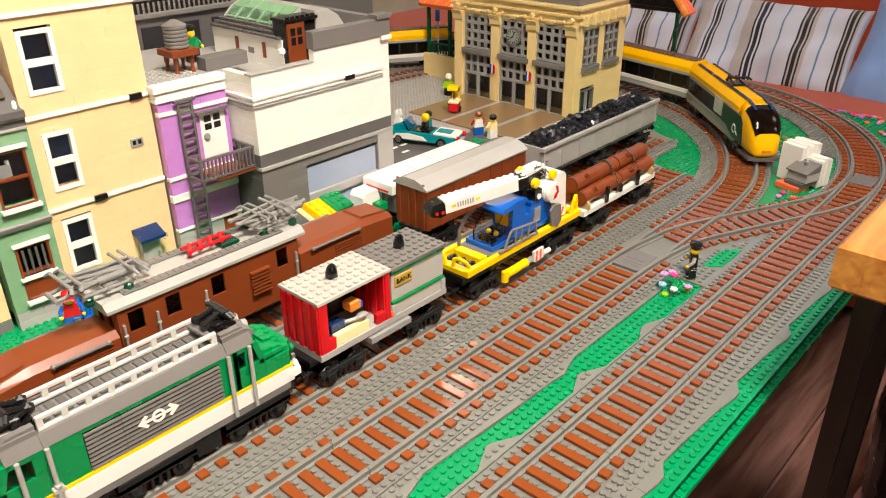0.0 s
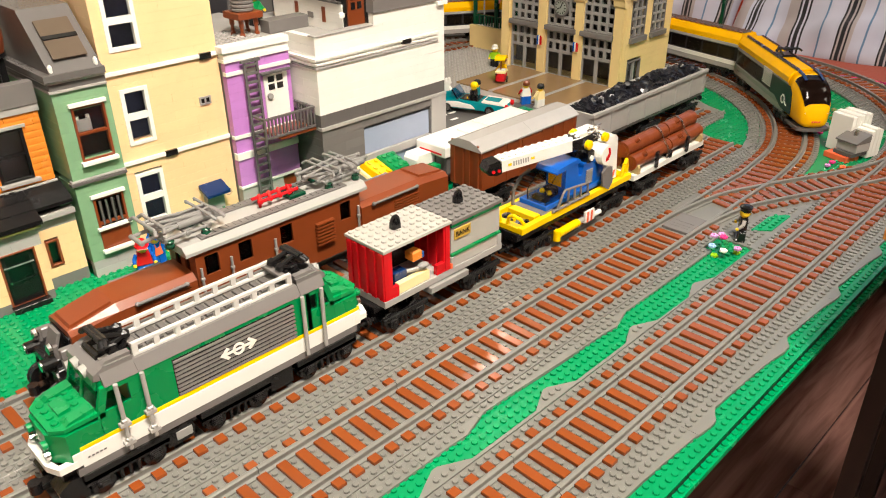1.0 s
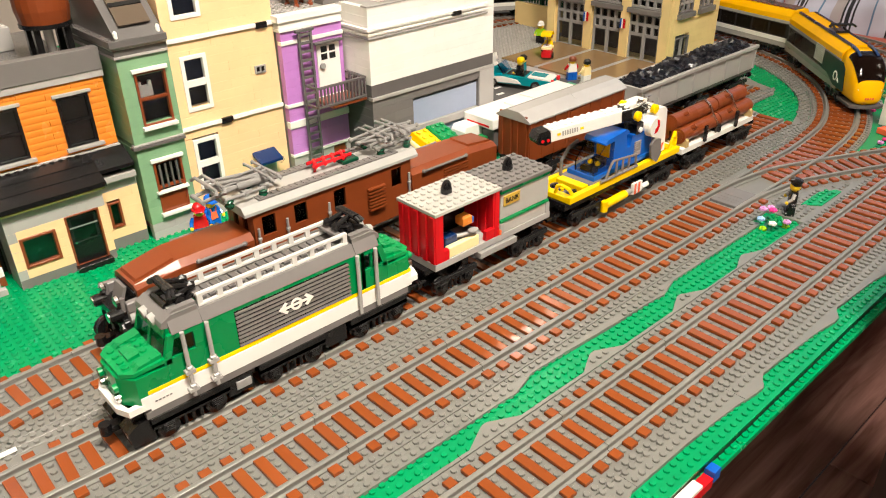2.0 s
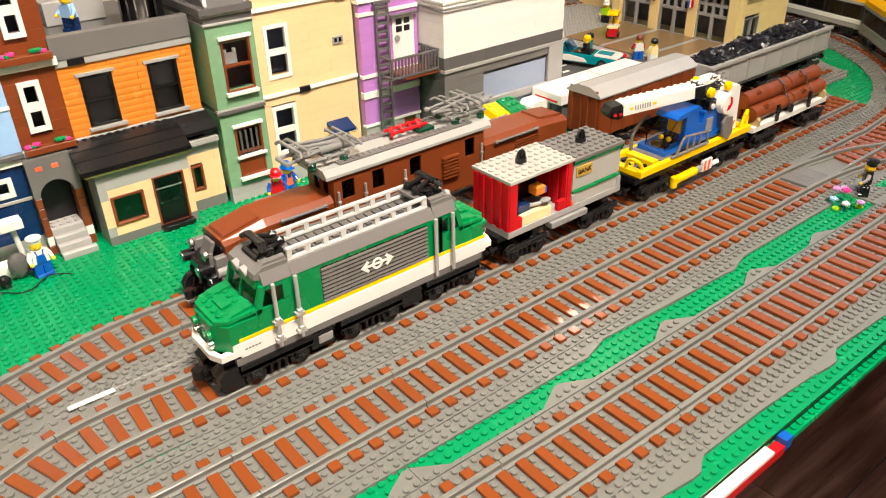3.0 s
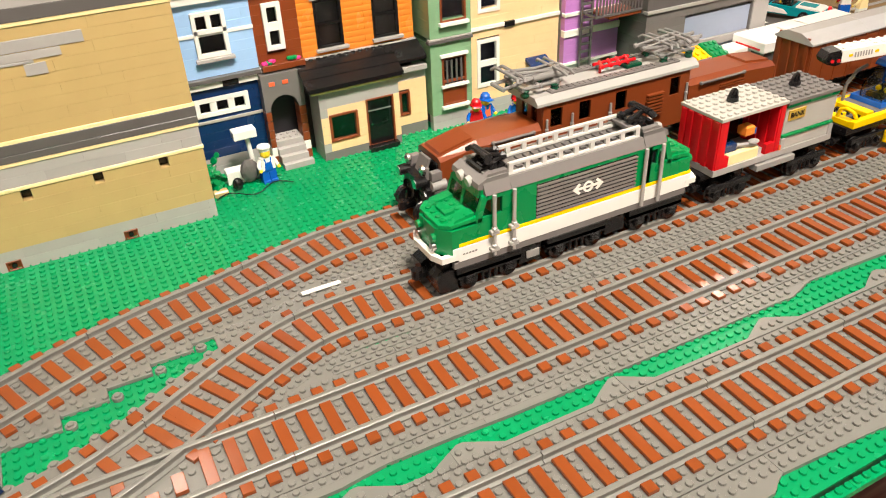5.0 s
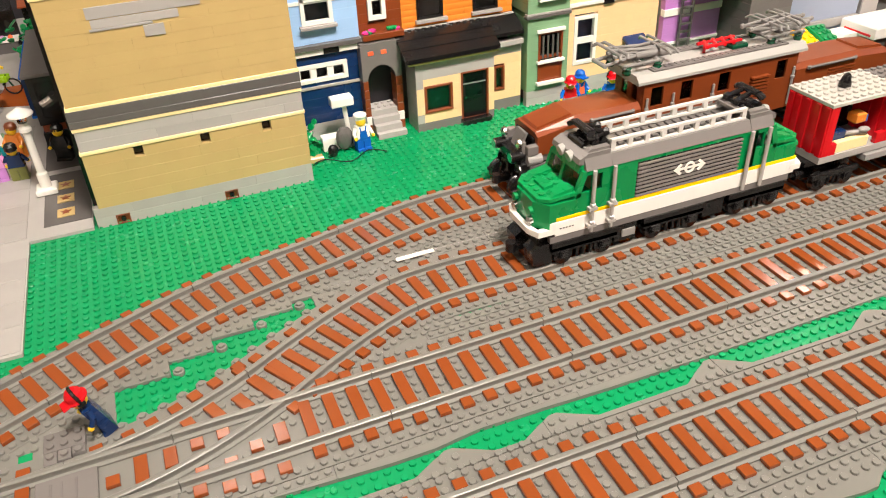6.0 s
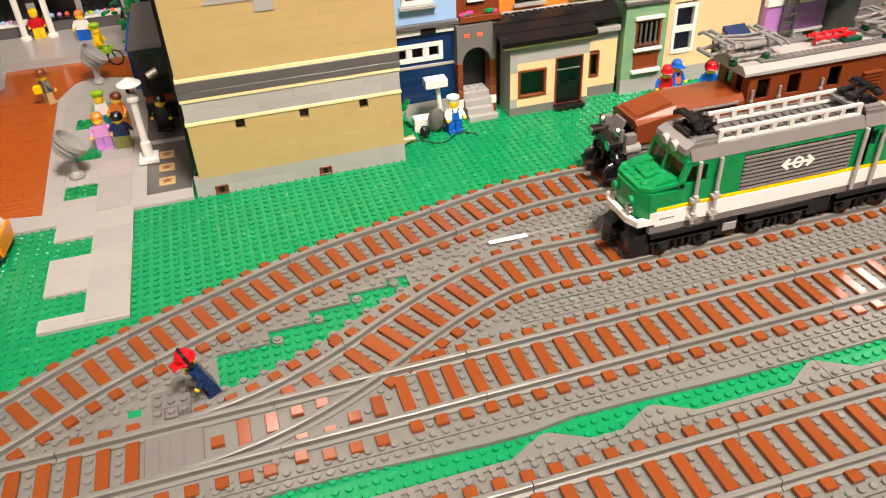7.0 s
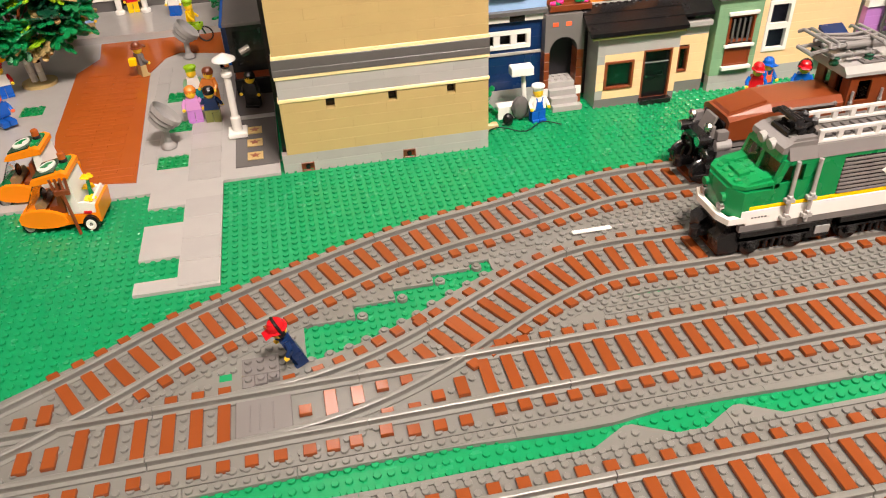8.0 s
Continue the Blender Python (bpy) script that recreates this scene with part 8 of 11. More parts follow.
figure(FIG, (-0.2950, 0.8050, 0.0042), -20, BLACK, BLACK, SKIN, BLACK, "toy figure in a black suit by the shop front")
figure(FIG, (-0.4240, 0.9330, 0.0046), 120, TAN, DGREY, SKIN, BROWN, "toy figure with brown hat and grey shirt", "helmet", arms=DGREY)
whole("toy_bag", box(bmesh.new(), -0.4350, -0.4265, 0.9215, 0.9270, 0.0200, 0.0300, 0.0012), YELLOW, "yellow toy bag on the figure's back", "bag")
figure(FIG, (-0.5740, 0.9150, 0.0034), 20, BLUE, WHITE, SKIN, RED, "toy figure with red cap and white shirt", "cap", arms=RED)
figure(FIG, (-0.5560, 0.8300, 0.0034), 40, BLUE, BLUE, CORAL, BROWN, "toy figure sitting in a blue swimsuit", sit=True)
figure(FIG, (-0.5050, 1.0880, 0.0120), 10, TAN, SKYBLUE, SKIN, BLACK, "toy figure in light blue on the raised terrace")
figure(FIG, (-0.4570, 1.1650, 0.0120), 10, YELLOW, RED, SKIN, YELLOW, "toy figure in red on the raised terrace")
figure(FIG, (-0.3960, 1.1300, 0.0120), -10, BLUE, WHITE, SKIN, ORANGE, "toy figure in white and blue on the terrace")
figure(FIG, (0.1030, 0.8300, 0.1780), -60, NAVY, SKYBLUE, SKIN, YELLOW, "toy figure in light blue on the flat roof")
figure(FIG, (0.4660, 0.8000, 0.1936), 10, BLACK, GREEN, SKIN, BLACK, "toy figure in green on the roof terrace", "cap")

# flowers beside the officer, potted in a low green bush
bush = thing("flower_bush", Matrix.Translation((0.6660, 0.2800, 0.0)) @ Matrix.Scale(0.98, 4), "small green bush with pink, white and lilac flowers", "flowers")
bm = bmesh.new()
r = random.Random(3)
for k in range(26):
    a, rad, z = r.uniform(0, 6.28), r.uniform(0, 0.010), r.uniform(0.001, 0.017)
    m = Matrix.Translation((rad * math.cos(a), rad * math.sin(a), z)) @ Euler((r.uniform(-0.8, 0.8), r.uniform(-0.8, 0.8), a)).to_matrix().to_4x4()
    v = [bm.verts.new(m @ Vector(q)) for q in ((-0.003, 0, 0), (-0.001, -0.002, 0.0006), (0.0035, 0, 0), (-0.001, 0.002, 0.0006), (-0.003, 0, 0.0010), (0.0035, 0, 0.0010))]
    for f in ((0, 1, 2), (0, 2, 3), (4, 2, 1), (4, 3, 2), (4, 1, 0), (4, 0, 3)):
        bm.faces.new([v[i] for i in f])
part("foliage", bm, GREEN, bush, "bright green leaves")
for (x, y, z), mt in (((-0.002, 0.012, 0.019), LILAC), ((0.004, 0.004, 0.018), PINK), ((-0.010, -0.004, 0.010), WHITE), ((0.006, -0.012, 0.009), LILAC), ((0.010, -0.010, 0.002), LIME), ((-0.012, 0.004, 0.002), LIME), ((-0.008, 0.010, 0.010), SKYBLUE), ((0.012, 0.010, 0.016), LILAC)):
    bm = bmesh.new()
    for a in range(5):
        bmesh.ops.create_icosphere(bm, subdivisions=1, radius=0.0022, matrix=Matrix.Translation((x + 0.0024 * math.cos(a * 1.257), y + 0.0024 * math.sin(a * 1.257), z)))
    bmesh.ops.create_icosphere(bm, subdivisions=1, radius=0.0018, matrix=Matrix.Translation((x, y, z + 0.0014)))
    part("blossom", bm, mt, bush)

# point motor beside the switch
pm = thing("point_lever", (-0.3010, 0.3820, 0.0033), "dark grey studded point lever box by the switch", "point lever")
bm = bmesh.new(); box(bm, -0.009, 0.015, -0.004, 0.012, 0, 0.0032, 0.0003); studs_on(bm, -0.009, 0.015, -0.004, 0.012, 0.0032)
part("base", bm, DGREY, pm)
for k, x in enumerate((-0.009, -0.001, 0.007)):
    bm = bmesh.new(); box(bm, x + 0.0002, x + 0.0078, -0.0145 + 0.002 * k, -0.0042, 0, 0.0030, 0.0004); studs_on(bm, x, x + 0.008, -0.0125, -0.0045, 0.0030)
    part("lever", bm, DGREY, pm)

# ---- square before the station ----
def slab(name, poly, z0, z1, mat, label, category="paving"):
    return whole(name, prism(bmesh.new(), poly, "z", z0, z1), mat, label, category, "", "structure")


slab("plaza", [(0.70, 0.665), (1.30, 0.665), (1.30, 1.20), (0.655, 1.20), (0.655, 0.78)], 0.0003, 0.0030, LGREY, "light grey studded plates of the station square")
g = grid(0.85, 1.30, 0.86, 1.20)
many("plaza_studs", g, 0.0030, LGREY, "light grey studs of the station square", "studs", n=8)
slab("road", [(0.70, 0.672), (0.925, 0.672), (0.925, 0.735), (0.86, 0.86), (0.70, 0.90)], 0.0031, 0.0046, MGREY, "dark grey smooth road plates", "road")
for x, y in ((0.775, 0.800), (0.795, 0.800), (0.775, 0.776), (0.745, 0.79)):
    whole("road_mark", box(bmesh.new(), x, x + 0.014, y, y + 0.005, 0.0046, 0.0050), WHITE, "short white painted road dash", "road marking", "road marks")
whole("grass_plate", box(bmesh.new(), 0.865, 0.900, 0.716, 0.738, 0.0046, 0.0062, 0.0002), GREEN, "small green plate edged in white by the road", "plate")
for k, (x0, x1, y0, y1) in enumerate(((0.93, 1.083, 0.690, 0.745), (0.93, 1.083, 0.755, 0.830), (0.93, 1.083, 0.840, 0.915))):
    whole("forecourt_tiles", box(bmesh.new(), x0, x1, y0, y1, 0.0031, 0.0062, 0.0004), DARKTAN, "smooth tan forecourt tiles before the station", "paving", "forecourt tiles")
for y in (0.7455, 0.8305):
    whole("kerb_tile", box(bmesh.new(), 0.93, 1.083, y, y + 0.009, 0.0031, 0.0058, 0.0003), LGREY, "grey line of tiles across the forecourt", "paving", "forecourt lines")


# ---- station ----
def station():
    st = thing("station", Matrix.Translation((1.085, 0.945, 0)) @ Matrix.Rotation(radians(-90), 4, "Z"), "tan station building with tall grey gridded windows", "building")
    LW, D, H = 0.265, 0.150, 0.158
    bays = [(0.026, 0.088), (0.108, 0.170), (0.184, 0.246)]
    low = [(a, b, 0.003, 0.0835) for a, b in bays]
    high = [(a, b, 0.0930, 0.1530) for a, b in bays]
    brick_wall(st, 0.0, LW, 0.003, H, 0.0, TANLIT, low + [(a, b, 0.0835, 0.0930) for a, b in bays] + high, length=6, seed=71)
    for a, b in bays:
        part("sill_band", box(bmesh.new(), a - 0.002, b + 0.002, -0.0085, 0.005, 0.0840, 0.0925, 0.0008), DGREY, st, "dark grey band between storeys")
        w = part("window", bmesh_frame(a, b, 0.0930, 0.1530, -0.001, 0.004, 0.0030), SILVER, st, "grey gridded upper window")
        for i in range(1, 4):
            c = a + (b - a) * i / 4
            part("mullion", box(bmesh.new(), c - 0.0025, c + 0.0025, -0.0008, 0.0034, 0.0950, 0.1510), SILVER, w)
        for j in range(1, 4):
            c = 0.0930 + 0.060 * j / 4
            part("transom", box(bmesh.new(), a + 0.002, b - 0.002, -0.0004, 0.0030, c - 0.0025, c + 0.0025), SILVER, w)
        part("pane", box(bmesh.new(), a + 0.001, b - 0.001, 0.0036, 0.0042, 0.0940, 0.1520), GLASS, w)
        w = part("window", bmesh_frame(a, b, 0.0030, 0.0835, -0.001, 0.004, 0.0030), SILVER, st, "grey framed glazed entrance")
        for i in range(1, 4):
            c = a + (b - a) * i / 4
            part("mullion", box(bmesh.new(), c - 0.0025, c + 0.0025, -0.0008, 0.0034, 0.0480, 0.0820), SILVER, w)
        for j, z in enumerate((0.0480, 0.0655)):
            part("transom", box(bmesh.new(), a + 0.002, b - 0.002, -0.0004, 0.0030, z - 0.0025, z + 0.0025), SILVER, w)
        c = (a + b) / 2
        part("door_post", box(bmesh.new(), c - 0.0026, c + 0.0026, -0.0010, 0.0034, 0.0040, 0.0480), SILVER, w)
        part("pane", box(bmesh.new(), a + 0.001, b - 0.001, 0.0036, 0.0042, 0.0040, 0.0825), GLASS, w)
    core(st, 0.010, LW - 0.010, 0.034, D - 0.010, 0.003, H - 0.001, MGREY)
    part("room_floor", box(bmesh.new(), 0.009, LW - 0.009, 0.009, 0.0335, 0.0031, 0.0060), TANLIT, st)
    # clock
    ck = part("clock", lathe(bmesh.new(), (0.138, -0.0016, 0.1250), [(0.0150, -0.004), (0.0150, 0.0), (0.012, 0.0002)], 24, "Y"), DGREY, st, "round station clock")
    part("clock_face", lathe(bmesh.new(), (0.138, -0.0056, 0.1250), [(0.0118, -0.0006), (0.0118, 0.0)], 24, "Y"), SAGEGREY, ck, "dull grey clock face")
    for k in range(12):
        a = radians(30 * k)
        part("hour_mark", cyl(bmesh.new(), (0.138 + 0.008 * math.cos(a), -0.0064, 0.125 + 0.008 * math.sin(a)), (0.138 + 0.0108 * math.cos(a), -0.0064, 0.125 + 0.0108 * math.sin(a)), 0.0006, n=6), BLACK, ck)
    for ang, ln in ((70, 0.010), (200, 0.007)):
        part("pointer", cyl(bmesh.new(), (0.138, -0.0066, 0.125), (0.138 + ln * math.cos(radians(ang)), -0.0066, 0.125 + ln * math.sin(radians(ang))), 0.0007, n=6), BLACK, ck)
    # flags on the piers
    for x in (0.097, 0.176):
        fl = part("flag", box(bmesh.new(), x - 0.0045, x - 0.0015, -0.010, -0.007, 0.056, 0.072, 0.0002), BLUE, st, "small tricolour flag")
        part("white_stripe", box(bmesh.new(), x - 0.0014, x + 0.0014, -0.010, -0.007, 0.056, 0.072, 0.0002), WHITE, fl)
        part("red_stripe", box(bmesh.new(), x + 0.0015, x + 0.0045, -0.010, -0.007, 0.056, 0.072, 0.0002), RED, fl)
        part("flag_pole", cyl(bmesh.new(), (x + 0.005, -0.001, 0.060), (x + 0.005, -0.010, 0.074), 0.0009, n=6), TANLIT, fl)
    # side wall towards the tracks
    sw_ = [(0.018, 0.062, 0.0880, 0.1480), (0.082, 0.126, 0.0880, 0.1480), (0.018, 0.060, 0.0030, 0.0470)]
    brick_wall(st, 0.0082, D, 0.003, H, 0.0, TANLIT, sw_, turn=90, origin=(LW + 0.0002, 0, 0), length=6, seed=72)
    side = new("side_windows"); side.parent = st
    side.matrix_basis = Matrix.Translation((LW + 0.0002, 0, 0)) @ Matrix.Rotation(radians(90), 4, "Z")
    for a, b, c, d in sw_:
        part("frame", bmesh_frame(a, b, c, d, -0.001, 0.004, 0.0022), DGREY, side)
        nx, nz = (3, 4) if c > 0.05 else (2, 1)
        bm = bmesh.new()
        for i in range(1, nx):
            q = a + (b - a) * i / nx
            box(bm, q - 0.0017, q + 0.0017, -0.0008, 0.0034, c + 0.002, d - 0.002)
        for j in range(1, nz):
            q = c + (d - c) * j / nz
            box(bm, a + 0.002, b - 0.002, -0.0004, 0.0030, q - 0.0017, q + 0.0017)
        part("lattice", bm, SILVER, side)
        part("pane", box(bmesh.new(), a + 0.001, b - 0.001, 0.0036, 0.0042, c + 0.001, d - 0.001), GLASS, side)
        if c > 0.05:
            part("sill", box(bmesh.new(), a - 0.002, b + 0.002, -0.006, 0.002, c - 0.0090, c - 0.0002, 0.0006), DGREY, side)
    # cornice with corbels
    for z0, z1, o in ((H, H + 0.004, 0.003), (H + 0.004, H + 0.0115, 0.0015), (H + 0.0115, H + 0.016, 0.0060), (H + 0.016, H + 0.024, 0.0030), (H + 0.024, H + 0.029, 0.0080)):
        part("cornice", box(bmesh.new(), -o, LW + o, -o, D, z0, z1, 0.0005), TANLIT, st)
    for x in (0.013, 0.098, 0.177, 0.2555):
        part("pilaster", box(bmesh.new(), x - 0.0085, x + 0.0085, -0.0050, -0.0002, 0.003, 0.1385, 0.0006), TANLIT, st, "tan pilaster")
        part("capital", prism(bmesh.new(), [(-0.0052, 0.1386), (-0.0075, 0.1420), (-0.0085, 0.1500), (-0.0125, 0.1575), (0.0, 0.1575), (0.0, 0.1386)], "x", x - 0.0110, x + 0.0110), TANLIT, st, "flared tan capital")
        d = part("diamond", box(bmesh.new(), -0.0036, 0.0036, -0.0100, 0.0, -0.0036, 0.0036, 0.0006), TANLIT, st)
        d.matrix_basis = Matrix.Translation((x, 0.0, 0.1655)) @ Matrix.Rotation(radians(45), 4, "Y")
        for dx in (-0.0165, 0.0165):
            bm = bmesh.new()
            bmesh.ops.create_icosphere(bm, subdivisions=2, radius=0.0028, matrix=Matrix.Translation((x + dx, -0.0045, 0.1620)) @ Matrix.Diagonal((0.9, 1.0, 1.2, 1)))
            part("scroll", bm, TANLIT, st)
    for a, b in bays:
        c = (a + b) / 2
        part("scroll", prism(bmesh.new(), [(c - 0.008, 0.1600), (c - 0.005, 0.1570), (c + 0.005, 0.1570), (c + 0.008, 0.1600), (c + 0.003, 0.1615), (c, 0.1600), (c - 0.003, 0.1615)], "y", -0.0060, 0.0), TANLIT, st)
    for k in range(7):
        y = 0.010 + k * 0.021
        part("corbel", box(bmesh.new(), LW, LW + 0.0120, y - 0.0034, y + 0.0034, 0.1560, 0.1740, 0.001), TANLIT, st)
    part("roof", box(bmesh.new(), 0.004, LW - 0.004, 0.004, D - 0.002, 0.1870, 0.2000, 0.001), DGREY, st)


station()

# platform shelter beside the station
sh = thing("platform_shelter", (1.150, 0.962, 0), "platform shelter with dark green posts and orange roof", "shelter")
part("low_wall", box(bmesh.new(), -0.004, 0.004, 0.0, 0.120, 0.003, 0.0480, 0.0004), TANLIT, sh, "tan low wall")
for y in (0.006, 0.060, 0.116):
    part("post", box(bmesh.new(), 0.006, 0.012, y - 0.003, y + 0.003, 0.003, 0.1440, 0.0006), PINE, sh)
bm = bmesh.new()
for k in range(15):
    y = 0.008 + k * 0.0076
    box(bm, 0.0075, 0.0095, y, y + 0.0028, 0.0480, 0.0680)
box(bm, 0.0070, 0.0100, 0.0, 0.120, 0.0660, 0.0690)
part("railing", bm, PINE, sh, "dark green railing")
for k in range(5):
    for j in range(14):
        bm = bmesh.new()
        cyl(bm, (-0.014 + k * 0.014, -0.002 + j * 0.0092, 0.1440 + k * 0.0085), (0.001 + k * 0.014, -0.002 + j * 0.0092, 0.1530 + k * 0.0085), 0.0050, n=8)
        part("roof_tile", bm, CORAL if (k + j) % 3 else ORANGE, sh)
part("roof_beam", box(bmesh.new(), 0.002, 0.012, -0.004, 0.122, 0.1442, 0.1560, 0.0006), BLACK, sh)
sg = part("sign_post", cyl(bmesh.new(), (0.016, 0.098, 0.003), (0.016, 0.098, 0.134), 0.0014, n=8), SILVER, sh)
part("sign_board", box(bmesh.new(), 0.0138, 0.0150, 0.092, 0.103, 0.110, 0.132, 0.0006), BLUE, sg, "blue blank platform sign")

can = thing("platform_canopy", (1.352, 0.693, 0.0), "platform canopy with orange tiled roof and black gable", "canopy")
for y in (-0.050, 0.080):
    part("post", box(bmesh.new(), 0.002, 0.008, y - 0.003, y + 0.003, 0.0, 0.146, 0.0006), PINE, can)
part("gable", prism(bmesh.new(), [(-0.060, 0.146), (-0.030, 0.184), (0.000, 0.214), (0.050, 0.180), (0.094, 0.130), (0.080, 0.130), (0.046, 0.154), (-0.040, 0.154)], "x", 0.0, 0.004), BLACK, can, "black gable panel")
part("tie_beam", box(bmesh.new(), 0.001, 0.009, -0.058, 0.086, 0.1462, 0.1530, 0.0006), BLACK, can)
for ya, za, yb, zb in ((0.108, 0.122, 0.002, 0.222), (-0.002, 0.222, -0.068, 0.144)):
    for j in range(3):
        part("roof_tile", cyl(bmesh.new(), (0.002 + j * 0.0125, ya, za), (0.002 + j * 0.0125, yb, zb), 0.0066, n=8), CORAL if j % 3 else ORANGE, can)

# vendor's cart
vc = thing("vendor_cart", Matrix.Translation((0.978, 0.852, 0.0062)) @ Matrix.Rotation(0.5, 4, "Z"), "red and yellow street vendor cart with umbrella", "cart")
part("body", box(bmesh.new(), -0.010, 0.012, -0.008, 0.008, 0.0040, 0.0180, 0.0006), RED, vc)
part("counter", box(bmesh.new(), -0.011, 0.013, -0.009, 0.009, 0.0182, 0.0214, 0.0005), PALE, vc)
for s in (-1, 1):
    part("wheel", lathe(bmesh.new(), (0.004, s * 0.0098, 0.0056), [(0.0056, -0.001), (0.0056, 0.001)], 14, "Y"), BLACK, vc)
part("pole", cyl(bmesh.new(), (-0.004, 0, 0.021), (-0.004, 0, 0.046), 0.0010, n=8), BROWN, vc)
part("awning", prism(bmesh.new(), [(-0.016, 0.0440), (-0.010, 0.0480), (0.004, 0.0480), (0.012, 0.0420), (0.012, 0.0400), (0.003, 0.0450), (-0.009, 0.0450), (-0.016, 0.0415)], "y", -0.0090, 0.0090), YELLOW, vc, "curved yellow awning")
part("white_tray", box(bmesh.new(), -0.006, 0.006, -0.0070, 0.0070, 0.0215, 0.0240, 0.0005), WHITE, vc)
part("handle", cyl(bmesh.new(), (-0.010, 0.006, 0.016), (-0.020, 0.006, 0.020), 0.0012, n=8), BLACK, vc)


# ---- turquoise convertible ----
def convertible():
    c = thing("toy_car", Matrix.Translation((0.8330, 0.7870, 0.0046)) @ Matrix.Rotation(radians(-68), 4, "Z") @ Matrix.Scale(1.16, 4), "turquoise and white open toy car on the road", "toy car")
    part("body", prism(bmesh.new(), [(-0.050, 0.0060), (-0.050, 0.0130), (-0.046, 0.0160), (-0.012, 0.0175), (0.014, 0.0165), (0.046, 0.0150), (0.050, 0.0110), (0.050, 0.0060)], "y", -0.0170, 0.0170), TEAL, c, "turquoise car body")
    part("boot_lid", prism(bmesh.new(), [(0.018, 0.0167), (0.018, 0.0185), (0.046, 0.0172), (0.050, 0.0150), (0.046, 0.0152)], "y", -0.0150, 0.0150), WHITE, c)
    part("centre_stripe", prism(bmesh.new(), [(0.020, 0.0186), (0.020, 0.0192), (0.040, 0.0184), (0.040, 0.0178)], "y", -0.0080, 0.0080), TEAL, c)
    for s in (-1, 1):
        pts = [(-0.040, 0.0080), (-0.034, 0.0145), (-0.016, 0.0160), (0.004, 0.0130), (0.010, 0.0080)]
        part("side_flash", prism(bmesh.new(), pts, "y", s * 0.0178 - 0.0008, s * 0.0178 + 0.0008), WHITE, c, "white side flash")
        part("bumper", box(bmesh.new(), 0.0480, 0.0530, s * 0.010 - 0.007, s * 0.010 + 0.007, 0.0060, 0.0105, 0.0010), LGREY, c)
        part("tail_light", lathe(bmesh.new(), (0.0515, s * 0.0125, 0.0135), [(0.0036, -0.001), (0.0036, 0.002), (0.0018, 0.003)], 12, "X"), RED, c)
        for x in (-0.030, 0.030):
            w = part("wheel", lathe(bmesh.new(), (x, s * 0.0158, 0.0068), [(0.0050, -0.003), (0.0068, -0.0024), (0.0068, 0.0024), (0.0050, 0.003)], 18, "Y"), BLACK, c)
            part("rim", lathe(bmesh.new(), (x, s * 0.0185, 0.0068), [(0.0042, -0.0008), (0.0042, 0.0008)], 14, "Y"), CHROME, w)
    part("cockpit", box(bmesh.new(), -0.014, 0.012, -0.0120, 0.0120, 0.0150, 0.0182), BLACK, c)
    part("windscreen", prism(bmesh.new(), [(-0.018, 0.0178), (-0.016, 0.0178), (-0.024, 0.0300), (-0.026, 0.0300)], "y", -0.0140, 0.0140), ICE, c)
    part("fin", prism(bmesh.new(), [(-0.046, 0.0165), (-0.020, 0.0178), (-0.030, 0.0260), (-0.040, 0.0230)], "y", -0.010, 0.010), TEAL, c)
    part("mascot", prism(bmesh.new(), [(-0.042, 0.0175), (-0.032, 0.0175), (-0.031, 0.0260), (-0.034, 0.0300), (-0.032, 0.0340), (-0.034, 0.0420), (-0.036, 0.0420), (-0.0365, 0.0350), (-0.039, 0.0410), (-0.041, 0.0400), (-0.040, 0.0320), (-0.042, 0.0260)], "y", -0.003, 0.003), WHITE, c)


convertible()
figure(FIG, (0.8310, 0.7830, 0.0120), -160, BLACK, BLACK, SKIN, YELLOW, "toy driver with blond hair in the car", sit=True)
figure(FIG, (0.8440, 0.7890, 0.0120), -160, BLACK, TEAL, SKIN, BLACK, "toy passenger with dark hair in the car", sit=True)

# white delivery lorry behind the covered wagon
lo = thing("delivery_lorry", (0.560, 0.605, 0), "white delivery lorry with red stripe behind the wagons", "toy lorry")
part("box_body", box(bmesh.new(), 0.024, 0.205, 0.0, 0.050, 0.0420, 0.0565, 0.0016), WHITE, lo, "white box body")
part("lower_body", box(bmesh.new(), 0.052, 0.205, 0.002, 0.048, 0.0120, 0.0418, 0.0012), WHITE, lo)
part("red_stripe", box(bmesh.new(), 0.0234, 0.0240, 0.006, 0.044, 0.0450, 0.0475), RED, lo)
part("cab", prism(bmesh.new(), [(0.0, 0.0120), (0.0, 0.0400), (0.004, 0.0455), (0.0236, 0.0455), (0.0236, 0.0418), (0.030, 0.0418), (0.030, 0.0120)], "y", 0.024, 0.048), WHITE, lo, "white lorry cab")
part("cab_gap", box(bmesh.new(), 0.0305, 0.0515, 0.004, 0.046, 0.0180, 0.0416), MGREY, lo)
part("green_box", box(bmesh.new(), 0.010, 0.024, 0.008, 0.020, 0.0240, 0.0340, 0.0006), GREEN, lo)
part("chassis", box(bmesh.new(), 0.002, 0.200, 0.006, 0.044, 0.0080, 0.0119), BLACK, lo)
for x in (0.018, 0.170):
    for y in (0.004, 0.046):
        part("wheel", lathe(bmesh.new(), (x, y, 0.0085), [(0.0085, -0.003), (0.0085, 0.003)], 18, "Y"), BLACK, lo)
part("roof_hatch", box(bmesh.new(), 0.080, 0.098, 0.014, 0.034, 0.0566, 0.0590, 0.0006), WHITE, lo)
part("roof_panel", box(bmesh.new(), 0.120, 0.196, 0.006, 0.044, 0.0566, 0.0582, 0.0006), WHITE, lo)

